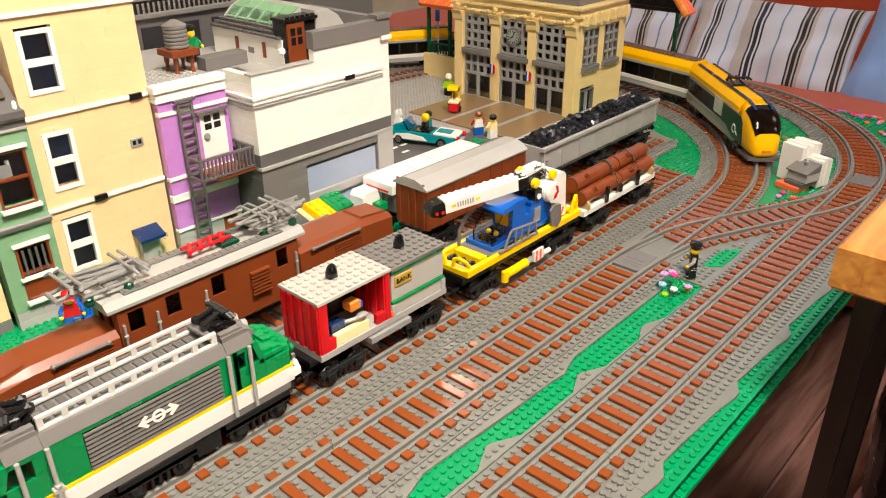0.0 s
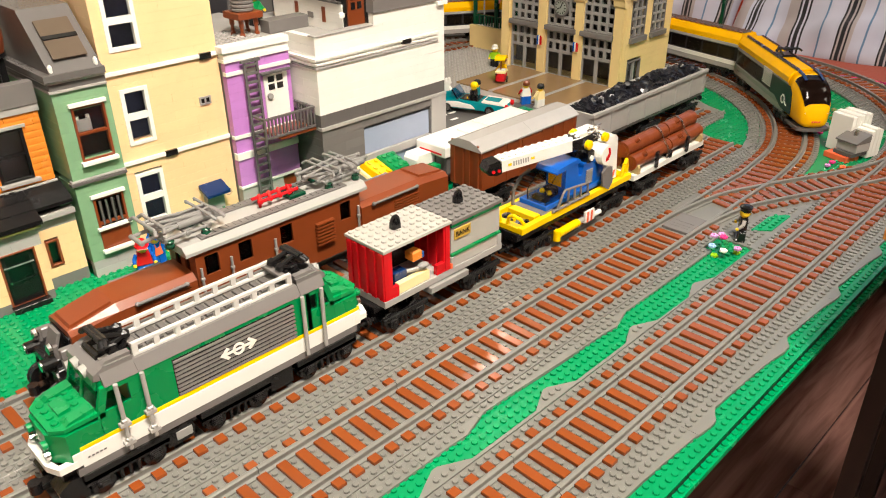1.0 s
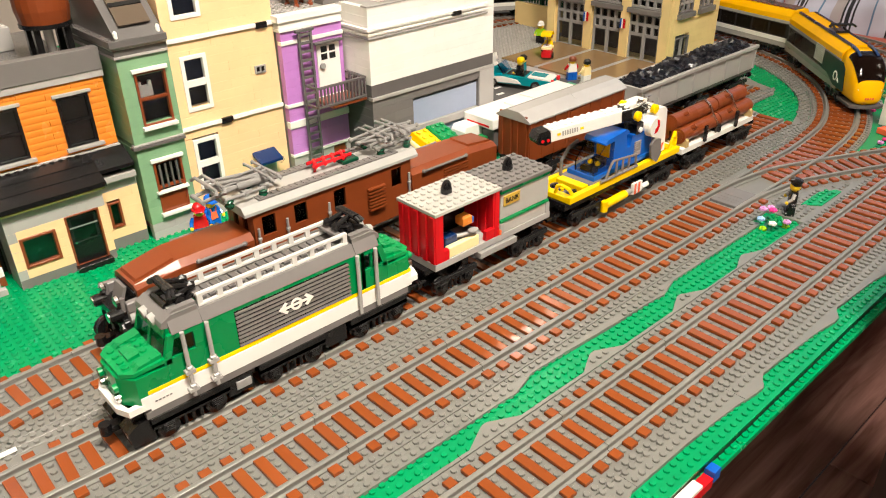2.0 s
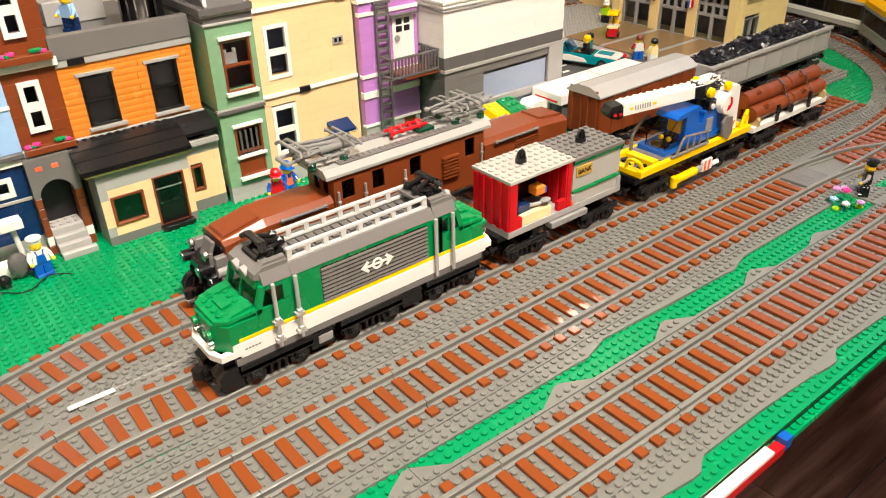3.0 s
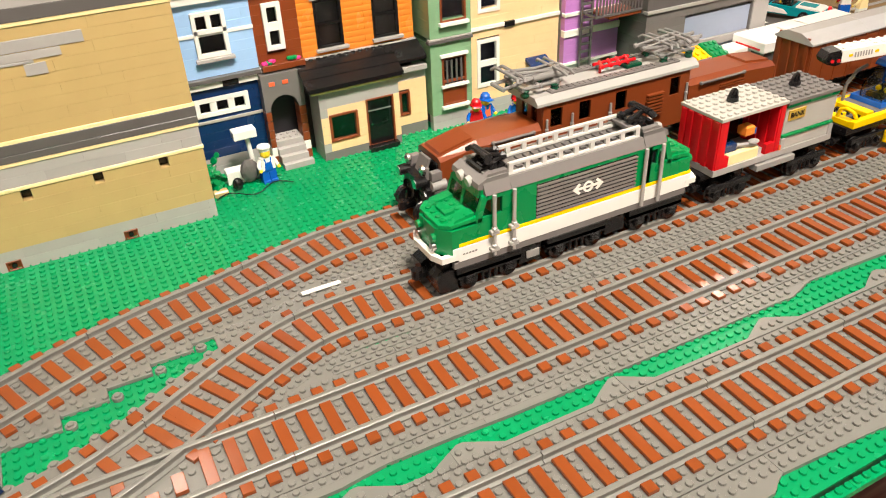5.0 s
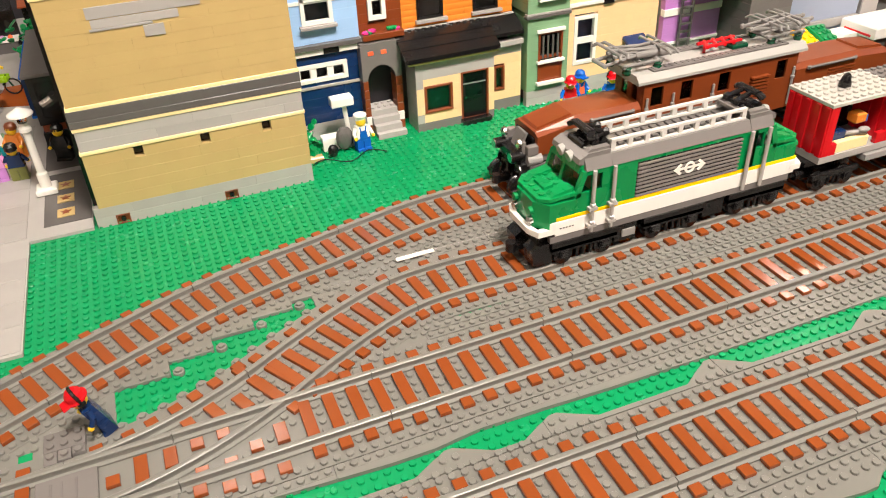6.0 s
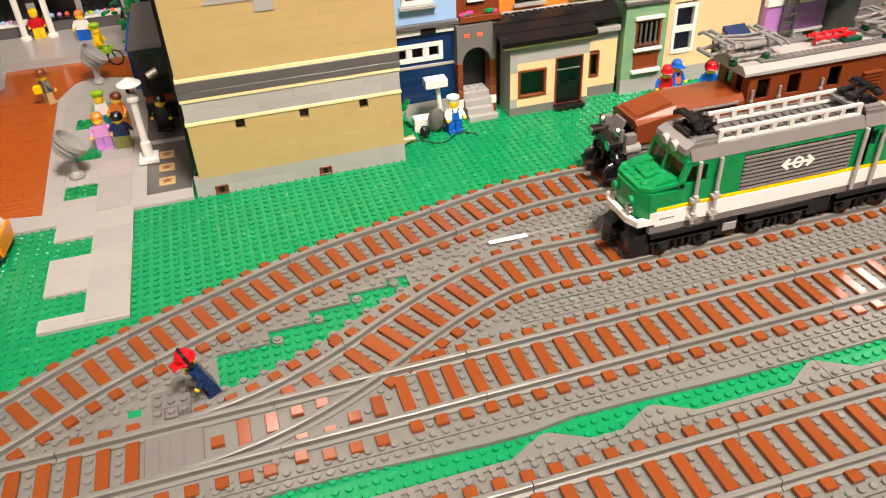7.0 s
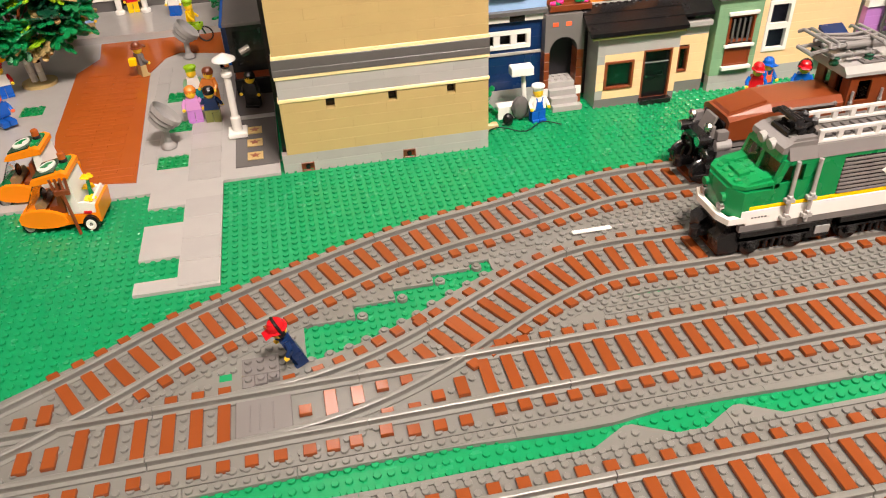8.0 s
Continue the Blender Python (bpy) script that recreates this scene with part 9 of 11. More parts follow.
# green and yellow tipping trailer
tr = thing("tipping_trailer", Matrix.Translation((0.478, 0.606, 0.0)) @ Matrix.Diagonal((1.25, 1.2, 1.0, 1)), "green and yellow toy trailer tipped up on a stand", "toy trailer")
part("stand", box(bmesh.new(), -0.010, 0.010, -0.010, 0.010, 0.0, 0.0480, 0.001), MGREY, tr)
tp = part("bed", box(bmesh.new(), -0.020, 0.026, -0.014, 0.014, 0, 0.0040, 0.0006), PALE, tr, "cream trailer bed")
tp.matrix_basis = Matrix.Translation((0, 0, 0.0560)) @ Euler((radians(28), radians(8), radians(12))).to_matrix().to_4x4()
bm = bmesh.new(); box(bm, 0.002, 0.024, -0.012, 0.012, 0.0042, 0.0150, 0.0006); studs_on(bm, 0.002, 0.024, -0.012, 0.012, 0.0150)
part("green_block", bm, GREEN, tp)
bm = bmesh.new(); box(bm, -0.018, 0.0018, -0.012, 0.012, 0.0042, 0.0120, 0.0006); studs_on(bm, -0.018, 0.0018, -0.012, 0.012, 0.0120)
part("yellow_block", bm, AMBER, tp)


# ---- yellow passenger train on the curve ----
def on_line(path, s0, s1):
    x0, y0, _ = spot(path, s0); x1, y1, _ = spot(path, s1)
    return Matrix.Translation((x0, y0, 0)) @ Matrix.Rotation(math.atan2(y1 - y0, x1 - x0), 4, "Z"), math.hypot(x1 - x0, y1 - y0)


def coach(s0, s1, lead=False):
    front = 0.095 if lead else 0.045
    m, L = on_line(path_b, s0 + front, s1 - 0.035)
    m, L = m @ Matrix.Translation((-front - (0.006 if lead else 0), 0, 0)), L + front + 0.035
    c = thing("passenger_coach", m, "yellow and grey passenger train car with dark windows" if not lead else "yellow nosed leading car of the passenger train", "train car", "passenger train")
    W = 0.0240
    a = 0.052 if lead else 0.002
    for x in (0.040 if not lead else 0.062, L - 0.040):
        bogie(c, x, 0.032)
    part("chassis", box(bmesh.new(), a, L - 0.002, -0.018, 0.018, 0.0225, 0.0300), BLACK, c)
    part("lower_side", box(bmesh.new(), a, L - 0.002, -W, W, 0.0245, 0.0405, 0.0006), LGREY, c, "light grey lower side")
    for q in (-1, 1):
        part("white_band", box(bmesh.new(), a, L - 0.002, q * W - 0.0006, q * W + 0.0006, 0.0335, 0.0404, 0.0002), WHITE if not lead else SAGEGREY, c)
    part("window_band", box(bmesh.new(), a, L - 0.002, -W + 0.0012, W - 0.0012, 0.0407, 0.0640), DARKROOM, c, "dark window band")
    for s in (-1, 1):
        n = 7
        for k in range(n):
            x = a + 0.006 + k * (L - a - 0.012) / n
            if lead and k < 3:
                continue
            part("pane", box(bmesh.new(), x, x + (L - a) / n - 0.006, s * (W - 0.0006) - 0.0004, s * (W - 0.0006) + 0.0004, 0.0430, 0.0625), SMOKE, c)
    part("upper_side", box(bmesh.new(), a, L - 0.002, -W, W, 0.0642, 0.0690, 0.0004), LGREY, c)
    bm = bmesh.new()
    prism(bm, [(-W, 0.0692), (-W, 0.0770), (-W + 0.007, 0.0860), (W - 0.007, 0.0860), (W, 0.0770), (W, 0.0692)], "x", a, L - 0.002)
    part("roof", bm, AMBER, c, "yellow roof")
    part("roof_strip", box(bmesh.new(), a + 0.004, L - 0.006, -0.0095, 0.0095, 0.0861, 0.0885, 0.0004), AMBER if lead else MGREY, c)
    bm = bmesh.new()
    for k in range(int((L - a) / 0.012)):
        box(bm, a + 0.006 + k * 0.012, a + 0.012 + k * 0.012, -0.0125, -0.0098, 0.0861, 0.0884, 0.0004)
        box(bm, a + 0.006 + k * 0.012, a + 0.012 + k * 0.012, 0.0098, 0.0125, 0.0861, 0.0884, 0.0004)
    part("roof_rib", bm, AMBER if lead else BROWN, c)
    part("gangway", box(bmesh.new(), L - 0.0018, L + 0.004, -0.014, 0.014, 0.0260, 0.0780), BLACK, c)
    bars(c, "number_bars", L - 0.028, 0.0320, 3, 0.0045, 0.0030, 0.0040, W * 1.0 + 0.0004, DGREY)
    if lead:
        secs = [(-0.0065, 0.0075, 0.0260, 0.0330), (-0.0045, 0.0140, 0.0220, 0.0420), (-0.0010, 0.0185, 0.0200, 0.0540), (0.0050, 0.0213, 0.0195, 0.0650), (0.0130, 0.0228, 0.0195, 0.0740), (0.0230, 0.0236, 0.0195, 0.0805), (0.0360, 0.0240, 0.0195, 0.0845), (0.0520, 0.0240, 0.0195, 0.0866)]

        def shell(k, ang, grow=0.0):
            """A rounded cross section of the nose."""
            x, w, z0, z1 = secs[k]
            c, sn = math.cos(ang), math.sin(ang)
            p = 0.55
            return (x - grow * 0.6, (w + grow) * math.copysign(abs(c) ** p, c), (z0 + z1) / 2 + ((z1 - z0) / 2 + grow) * math.copysign(abs(sn) ** p, sn))
        bm = bmesh.new()
        n = 28
        rings = [[bm.verts.new(shell(k, 2 * math.pi * i / n)) for i in range(n)] for k in range(len(secs))]
        for p, q in zip(rings, rings[1:]):
            for i in range(n):
                bm.faces.new((p[i], p[(i + 1) % n], q[(i + 1) % n], q[i])).smooth = True
        bm.faces.new(rings[0]).smooth = True; bm.faces.new(rings[-1])
        nose = part("nose", bm, AMBER, c, "rounded yellow nose")
        bm = bmesh.new()
        angs = [radians(36 + 108 * i / 14) for i in range(15)]
        rings = [[bm.verts.new(shell(k, a, 0.0008)) for a in angs] for k in (2, 3, 4, 5, 6)]
        for p, q in zip(rings, rings[1:]):
            for i in range(14):
                bm.faces.new((p[i], p[i + 1], q[i + 1], q[i])).smooth = True
        bmesh.ops.solidify(bm, geom=bm.faces[:], thickness=0.0014)
        part("windscreen", bm, SCREEN, nose, "dark glossy windscreen")
        for k in range(4):
            part("nose_mark", box(bmesh.new(), -0.0072, -0.0062, -0.0060 + k * 0.0032, -0.0038 + k * 0.0032, 0.0285, 0.0312), CORAL, nose)
        part("skirt", prism(bmesh.new(), [(-0.007, -0.012), (-0.002, -0.0225), (0.055, -0.0235), (0.055, 0.0235), (-0.002, 0.0225), (-0.007, 0.012)], "z", 0.0155, 0.0196), MGREY, c, "dark grey skirt")
        for s in (-1, 1):
            part("headlamp", box(bmesh.new(), -0.0030, 0.0010, s * 0.013 - 0.0030, s * 0.013 + 0.0030, 0.0400, 0.0425, 0.0006), WHITE, nose)
            part("dark_panel", prism(bmesh.new(), [(0.0250, 0.0300), (0.0600, 0.0300), (0.0900, 0.0406), (0.1100, 0.0406), (0.1100, 0.0672), (0.0420, 0.0672), (0.0320, 0.0600)], "y", s * (W + 0.0003) - 0.0004, s * (W + 0.0003) + 0.0004), DARKTEAL, c, "dark teal side panel")
            ring = [(0.0580 + 0.0068 * math.cos(v), 0.0440 + 0.0068 * math.sin(v)) for v in np.linspace(0, 2 * math.pi, 20)]
            ring += [(0.0580 + 0.0048 * math.cos(v), 0.0440 + 0.0048 * math.sin(v)) for v in np.linspace(2 * math.pi, 0, 20)]
            part("side_badge", prism(bmesh.new(), ring, "y", s * (W + 0.0009) - 0.0003, s * (W + 0.0009) + 0.0003), WHITE, c, "white ring on the side")
            part("arrow", prism(bmesh.new(), [(0.0490, 0.0430), (0.0430, 0.0380), (0.0445, 0.0372), (0.0500, 0.0400)], "y", s * (W + 0.0009) - 0.0003, s * (W + 0.0009) + 0.0003), WHITE, c)
            bm = bmesh.new()
            for k in range(9):
                box(bm, 0.112, 0.146, s * W - 0.0006, s * W + 0.0006, 0.0460 + k * 0.0028, 0.0476 + k * 0.0028)
            part("grille", bm, WHITE, c, "white ventilation grille")
        bm = bmesh.new()
        box(bm, 0.122, 0.150, -0.010, 0.010, 0.0886, 0.0905, 0.0004)
        part("collector_base", bm, DGREY, c)
        pantograph(c, 0.136, 0.0905, BLACK, 0.030, 0.010, 0.030)
        for y in (-0.0135, 0.0105):
            part("roof_line", prism(bmesh.new(), [(0.0240, 0.0795), (0.0380, 0.0846), (0.0540, 0.0862), (L - 0.0080, 0.0862), (L - 0.0080, 0.0894), (0.0520, 0.0894), (0.0350, 0.0872), (0.0215, 0.0822)], "y", y, y + 0.0036), NAVY, c, "dark blue roof line")
    return c


coach(1.681, 1.955, True)
coach(1.965, 2.235)
coach(2.245, 2.515)
coach(2.525, 2.795)

# pale stones with a grey front on the grass inside the curve
sr = thing("stone_pile", Matrix.Translation((1.040, 0.302, 0)) @ Matrix.Rotation(radians(-18), 4, "Z"), "small white stone wall with grey hutch on the grass", "stone wall")
for k in range(5):
    part("stone", box(bmesh.new(), 0.004 + k * 0.0080, 0.0112 + k * 0.0080, -0.010, 0.022, 0.002, 0.054 + (k % 2) * 0.002, 0.0012), WHITE, sr)
for k in range(3):
    part("stone", box(bmesh.new(), 0.014 + k * 0.0080, 0.0212 + k * 0.0080, -0.034, -0.0105, 0.002, 0.040 + (k % 2) * 0.003, 0.0012), WHITE, sr)
part("grey_block", box(bmesh.new(), -0.014, 0.012, -0.036, -0.006, 0.014, 0.026, 0.001), LGREY, sr)
part("grey_lid", prism(bmesh.new(), [(-0.016, 0.0262), (-0.016, 0.0280), (0.012, 0.0370), (0.012, 0.0262)], "y", -0.036, -0.004), DGREY, sr)
part("dark_base", box(bmesh.new(), -0.018, 0.012, -0.034, -0.006, 0.0085, 0.0138, 0.0006), MGREY, sr)
part("coral_tile", box(bmesh.new(), -0.022, 0.004, -0.030, 0.004, 0.0002, 0.0083, 0.0008), CORAL, sr)
part("tap", lathe(bmesh.new(), (0.002, -0.020, 0.0330), [(0.0030, 0), (0.0030, 0.005), (0.001, 0.007)], 10), CHROME, sr)

# loose flowers on the outer lawn and inside the curve
r = random.Random(21)
pet = {}
for mt in (PINK, LILAC, CORAL, WHITE, PURPLE):
    bm = bmesh.new()
    for a in range(5):
        bmesh.ops.create_icosphere(bm, subdivisions=1, radius=0.0021, matrix=Matrix.Translation((0.0024 * math.cos(a * 1.257), 0.0024 * math.sin(a * 1.257), 0.0026)))
    cyl(bm, (0, 0, 0), (0, 0, 0.0030), 0.0012, n=6)
    pet[mt.name] = mesh_of(bm, mt, "toy_flower")
spots = []
for k in range(150):
    y = r.uniform(0.17, 0.58)
    x = 1.043 + math.sqrt(max(0.0, 0.505 ** 2 - (0.668 - y) ** 2)) if y > 0.17 else 1.2
    spots.append((min(x + r.uniform(-0.004, 0.10), 1.424), y, r.choice((PINK, LILAC, LILAC, CORAL, PURPLE, PINK))))
for x, y, mt in spots + [(0.992, 0.292, PINK), (0.985, 0.275, CORAL), (0.976, 0.285, LILAC), (1.105, 0.352, PINK), (1.098, 0.345, PINK), (1.13, 0.372, LILAC), (1.16, 0.39, CORAL)]:
    ob = new("toy_flower", pet[mt.name])
    ob.location = (round(x / U) * U + 0.004, round(y / U) * U + 0.004, 0.0012)
    tagged(ob, "small moulded toy flower on a green stud", "toy flower", "flowers of the lawn")
bm = bmesh.new()
for k in range(60):
    x, y = r.uniform(1.10, 1.24), r.uniform(0.345, 0.44)
    if math.hypot(x - 1.043, y - 0.668) > 0.40 or math.hypot(x - 0.885, y - 0.788) < 0.495:
        continue
    bmesh.ops.create_icosphere(bm, subdivisions=1, radius=r.uniform(0.003, 0.005), matrix=Matrix.Translation((x, y, 0.004)) @ Matrix.Diagonal((1, 1, 0.7, 1)))
whole("olive_shrubs", bm, OLIVE, "low olive toy shrubs inside the curve", "shrubs", "", "stuff")

# ---- park by the tan house ----
slab("pavement", [(-0.3265, 0.4890), (-0.3910, 0.4890), (-0.3910, 0.5045), (-0.3590, 0.5045), (-0.3590, 0.5340), (-0.3910, 0.5340), (-0.3910, 0.5850), (-0.3590, 0.5850), (-0.3590, 0.6140), (-0.3910, 0.6140), (-0.3910, 0.6420), (-0.62, 0.6420), (-0.62, 1.12), (-0.2735, 1.12), (-0.2735, 0.6490), (-0.3265, 0.6490)],
     0.0003, 0.0032, LGREY, "light grey smooth pavement with green insets", "pavement")
for x0, x1, y0, y1 in ((-0.3890, -0.3600, 0.6850, 0.7080), (-0.3890, -0.3600, 0.7640, 0.7870), (-0.3900, -0.3605, 0.8430, 0.8660), (-0.5480, -0.5240, 0.8500, 0.8720)):
    bm = bmesh.new()
    box(bm, x0, x1, y0, y1, 0.0033, 0.0042, 0.0002); studs_on(bm, x0, x1, y0, y1, 0.0042)
    whole("grass_inset", bm, GREEN, "green studded inset in the pavement", "plate", "green insets")
jt = thing("pavement_tiles", (0, 0, 0), "light grey tile rows laid on the pavement", "paving")
r = random.Random(12)
for k, (x0, x1, y0, y1) in enumerate([(-0.3580, -0.3275, 0.492 + 0.0325 * i, 0.524 + 0.0325 * i) for i in range(4)] + [(-0.3585, -0.3290, 0.655 + 0.0325 * i, 0.687 + 0.0325 * i) for i in range(8)] + [(-0.405, -0.391, 0.70 + 0.05 * i, 0.749 + 0.05 * i) for i in range(5)]):
    part("paving_tile", box(bmesh.new(), x0, x1, y0, y1, 0.0033, 0.0040, 0.0002), LGREY, jt)
slab("terracotta_square", [(-0.4055, 0.6650), (-0.4830, 0.6800), (-0.4990, 0.79), (-0.5050, 0.96), (-0.4840, 1.004), (-0.4900, 1.06), (-0.2745, 1.06), (-0.2745, 0.962), (-0.386, 1.000), (-0.4020, 0.985), (-0.4170, 0.94)], 0.0033, 0.0046, TERRA, "terracotta tiled park path", "paving")
r = random.Random(8)
tt = thing("path_tiles", (0, 0, 0), "terracotta one by two tiles of the park path", "paving")
poly = [(-0.4085, 0.6690), (-0.4800, 0.6830), (-0.4955, 0.79), (-0.5010, 0.955), (-0.4200, 0.945)]
cache_t = [mesh_of(box(bmesh.new(), -0.0156, 0.0156, -0.00365, 0.00365, 0.0046, 0.0052 + d, 0.0002), TERRA, "path_tile") for d in (0.0, 0.00008, 0.00015)]
for j in range(36):
    for i in range(5):
        x, y = -0.505 + i * 0.032 + (0.016 if j % 2 else 0), 0.674 + j * 0.008
        if inside(np.array([(x - 0.015, y)]), poly)[0] and inside(np.array([(x + 0.015, y)]), poly)[0]:
            part("path_tile", r.choice(cache_t), None, tt).location = (x, y, 0)
# forecourt of the tan house
slab("forecourt", [(-0.3150, 0.6680), (-0.2740, 0.6680), (-0.2740, 0.900), (-0.3150, 0.900)], 0.0033, 0.0042, MGREY, "dark grey smooth forecourt", "paving")
for k in range(3):
    st_ = thing("star_tile", (-0.2960, 0.6860 + k * 0.0285, 0.0043), "tan tile with a brown star in the forecourt", "tile", "star tiles")
    part("tile", box(bmesh.new(), -0.0075, 0.0075, -0.0075, 0.0075, 0, 0.0012, 0.0002), TAN, st_)
    star = [((0.0052 if i % 2 == 0 else 0.0022) * math.sin(i * math.pi / 5), (0.0052 if i % 2 == 0 else 0.0022) * math.cos(i * math.pi / 5)) for i in range(10)]
    part("star", prism(bmesh.new(), star, "z", 0.0012, 0.0016), BROWN, st_)
whole("forecourt_line", box(bmesh.new(), -0.3150, -0.2740, 0.772, 0.780, 0.0043, 0.0055, 0.0002), LGREY, "grey tile line across the forecourt", "paving")

lp = thing("street_lamp", (-0.3120, 0.7380, 0.0042), "white toy street lamp on a square foot", "street lamp")
part("foot", box(bmesh.new(), -0.0095, 0.0095, -0.0095, 0.0095, 0, 0.0062, 0.0012), WHITE, lp)
part("post", lathe(bmesh.new(), (0, 0, 0), [(0.0052, 0.0062), (0.0052, 0.0200), (0.0036, 0.0220), (0.0034, 0.0620), (0.0056, 0.0640), (0.0056, 0.0670), (0.0036, 0.0690), (0.0036, 0.0720)], 14), WHITE, lp)
part("lantern", lathe(bmesh.new(), (0, 0, 0), [(0.0036, 0.0720), (0.0044, 0.0735), (0.0044, 0.0800)], 14), GLASS, lp)
part("shade", lathe(bmesh.new(), (0, 0, 0), [(0.0115, 0.0800), (0.0110, 0.0815), (0.0055, 0.0845), (0.0020, 0.0865)], 20), WHITE, lp)


def dish(x, y, turn, mat, label):
    d = thing("fountain_bowl", Matrix.Translation((x, y, 0.0042)) @ Matrix.Rotation(radians(turn), 4, "Z") @ Matrix.Scale(0.72, 4), label, "bowl", "tilted bowls")
    part("foot", lathe(bmesh.new(), (0, 0, 0), [(0.0105, 0), (0.0105, 0.0016), (0.0085, 0.0050), (0.0048, 0.0085), (0.0046, 0.0370)], 24), mat, d)
    b = part("bowl", lathe(bmesh.new(), (0, 0, 0), [(0.008, 0.0), (0.0150, 0.0012), (0.0165, 0.0025), (0.0165, 0.0075), (0.0155, 0.0078), (0.0155, 0.0086), (0.0195, 0.0095), (0.0195, 0.0145), (0.0185, 0.0148), (0.0185, 0.0156), (0.0225, 0.0168), (0.0225, 0.0240), (0.0213, 0.0240), (0.0195, 0.0170), (0.012, 0.0110), (0.002, 0.0100)], 28), mat, d, "tilted ringed bowl")
    b.matrix_basis = Matrix.Translation((-0.008, 0, 0.0345)) @ Euler((0, radians(44), 0)).to_matrix().to_4x4()


dish(-0.3800, 0.7300, 5, SILVER, "grey tilted toy bowl on a round foot")
dish(-0.3730, 0.9780, 0, SILVER, "grey tilted toy bowl on the park path")

# bicycle rider
bc = thing("toy_bicycle", Matrix.Translation((-0.366, 1.030, 0.0047)) @ Matrix.Rotation(radians(-10), 4, "Z"), "dark green toy bicycle on the park path", "bicycle")
for x in (-0.014, 0.014):
    bm = bmesh.new()
    for k in range(18):
        a0, a1 = 2 * math.pi * k / 18, 2 * math.pi * (k + 1) / 18
        cyl(bm, (x + 0.0095 * math.cos(a0), 0, 0.0105 + 0.0095 * math.sin(a0)), (x + 0.0095 * math.cos(a1), 0, 0.0105 + 0.0095 * math.sin(a1)), 0.0010, n=6, cap=False)
    part("wheel", bm, BLACK, bc)
bm = bmesh.new()
for p, q in (((-0.014, 0, 0.0105), (-0.004, 0, 0.022)), ((-0.004, 0, 0.022), (0.010, 0, 0.020)), ((0.010, 0, 0.020), (0.014, 0, 0.0105)), ((-0.004, 0, 0.022), (0.0, 0, 0.0105)), ((0.0, 0, 0.0105), (0.010, 0, 0.020)), ((0.010, 0, 0.020), (0.009, 0, 0.026))):
    cyl(bm, p, q, 0.0011, n=6)
part("frame", bm, PINE, bc)
figure(FIG, (-0.367, 1.030, 0.0200), 80, LIME, YELLOW, SKIN, LIME, "toy cyclist in lime riding the bicycle", "cap", sit=True)

# raised terrace behind the park with counters
slab("terrace", [(-0.70, 1.066), (-0.2745, 1.066), (-0.2745, 1.35), (-0.70, 1.35)], 0.0003, 0.0120, LGREY, "light grey raised terrace behind the park", "paving")
for k in range(6):
    mk = thing("market_stall", (-0.62 + k * 0.062, 1.185 + 0.01 * (k % 2), 0.0120), "dark market stall counter with small wares", "stall", "market stalls")
    part("counter", box(bmesh.new(), -0.022, 0.022, -0.010, 0.010, 0, 0.0150, 0.0006), MGREY, mk)
    # black panel added behind each stall to darken the background
    part("back_panel", box(bmesh.new(), -0.026, 0.026, 0.0125, 0.0170, 0.0, 0.0620, 0.0006), BLACK, mk)
    part("awning", prism(bmesh.new(), [(-0.016, 0.0560), (-0.016, 0.0580), (0.0170, 0.0660), (0.0170, 0.0622)], "x", -0.027, 0.027), (NAVY, BLACK, BROWN)[k % 3], mk, "dark awning")
    part("top", box(bmesh.new(), -0.024, 0.024, -0.012, 0.012, 0.0152, 0.0180, 0.0004), BLACK if k % 2 else WHITE, mk)
    for j, mt in enumerate((LIME, SKYBLUE, LILAC, CORAL)):
        part("ware", lathe(bmesh.new(), (-0.016 + j * 0.010, 0, 0.0181), [(0.0030, 0), (0.0034, 0.002), (0.0016, 0.004)], 10), mt, mk)
for x in (-0.475, -0.44):
    whole("white_column", lathe(bmesh.new(), (x, 1.160, 0.0120), [(0.007, 0), (0.007, 0.004), (0.0042, 0.006), (0.0042, 0.060), (0.007, 0.064)], 14), WHITE, "white round toy column on the terrace", "column", "terrace columns")
whole("dark_backdrop_house", box(bmesh.new(), -0.70, -0.280, 1.360, 1.400, 0, 0.30), DARKROOM, "dark house front behind the terrace", "building")


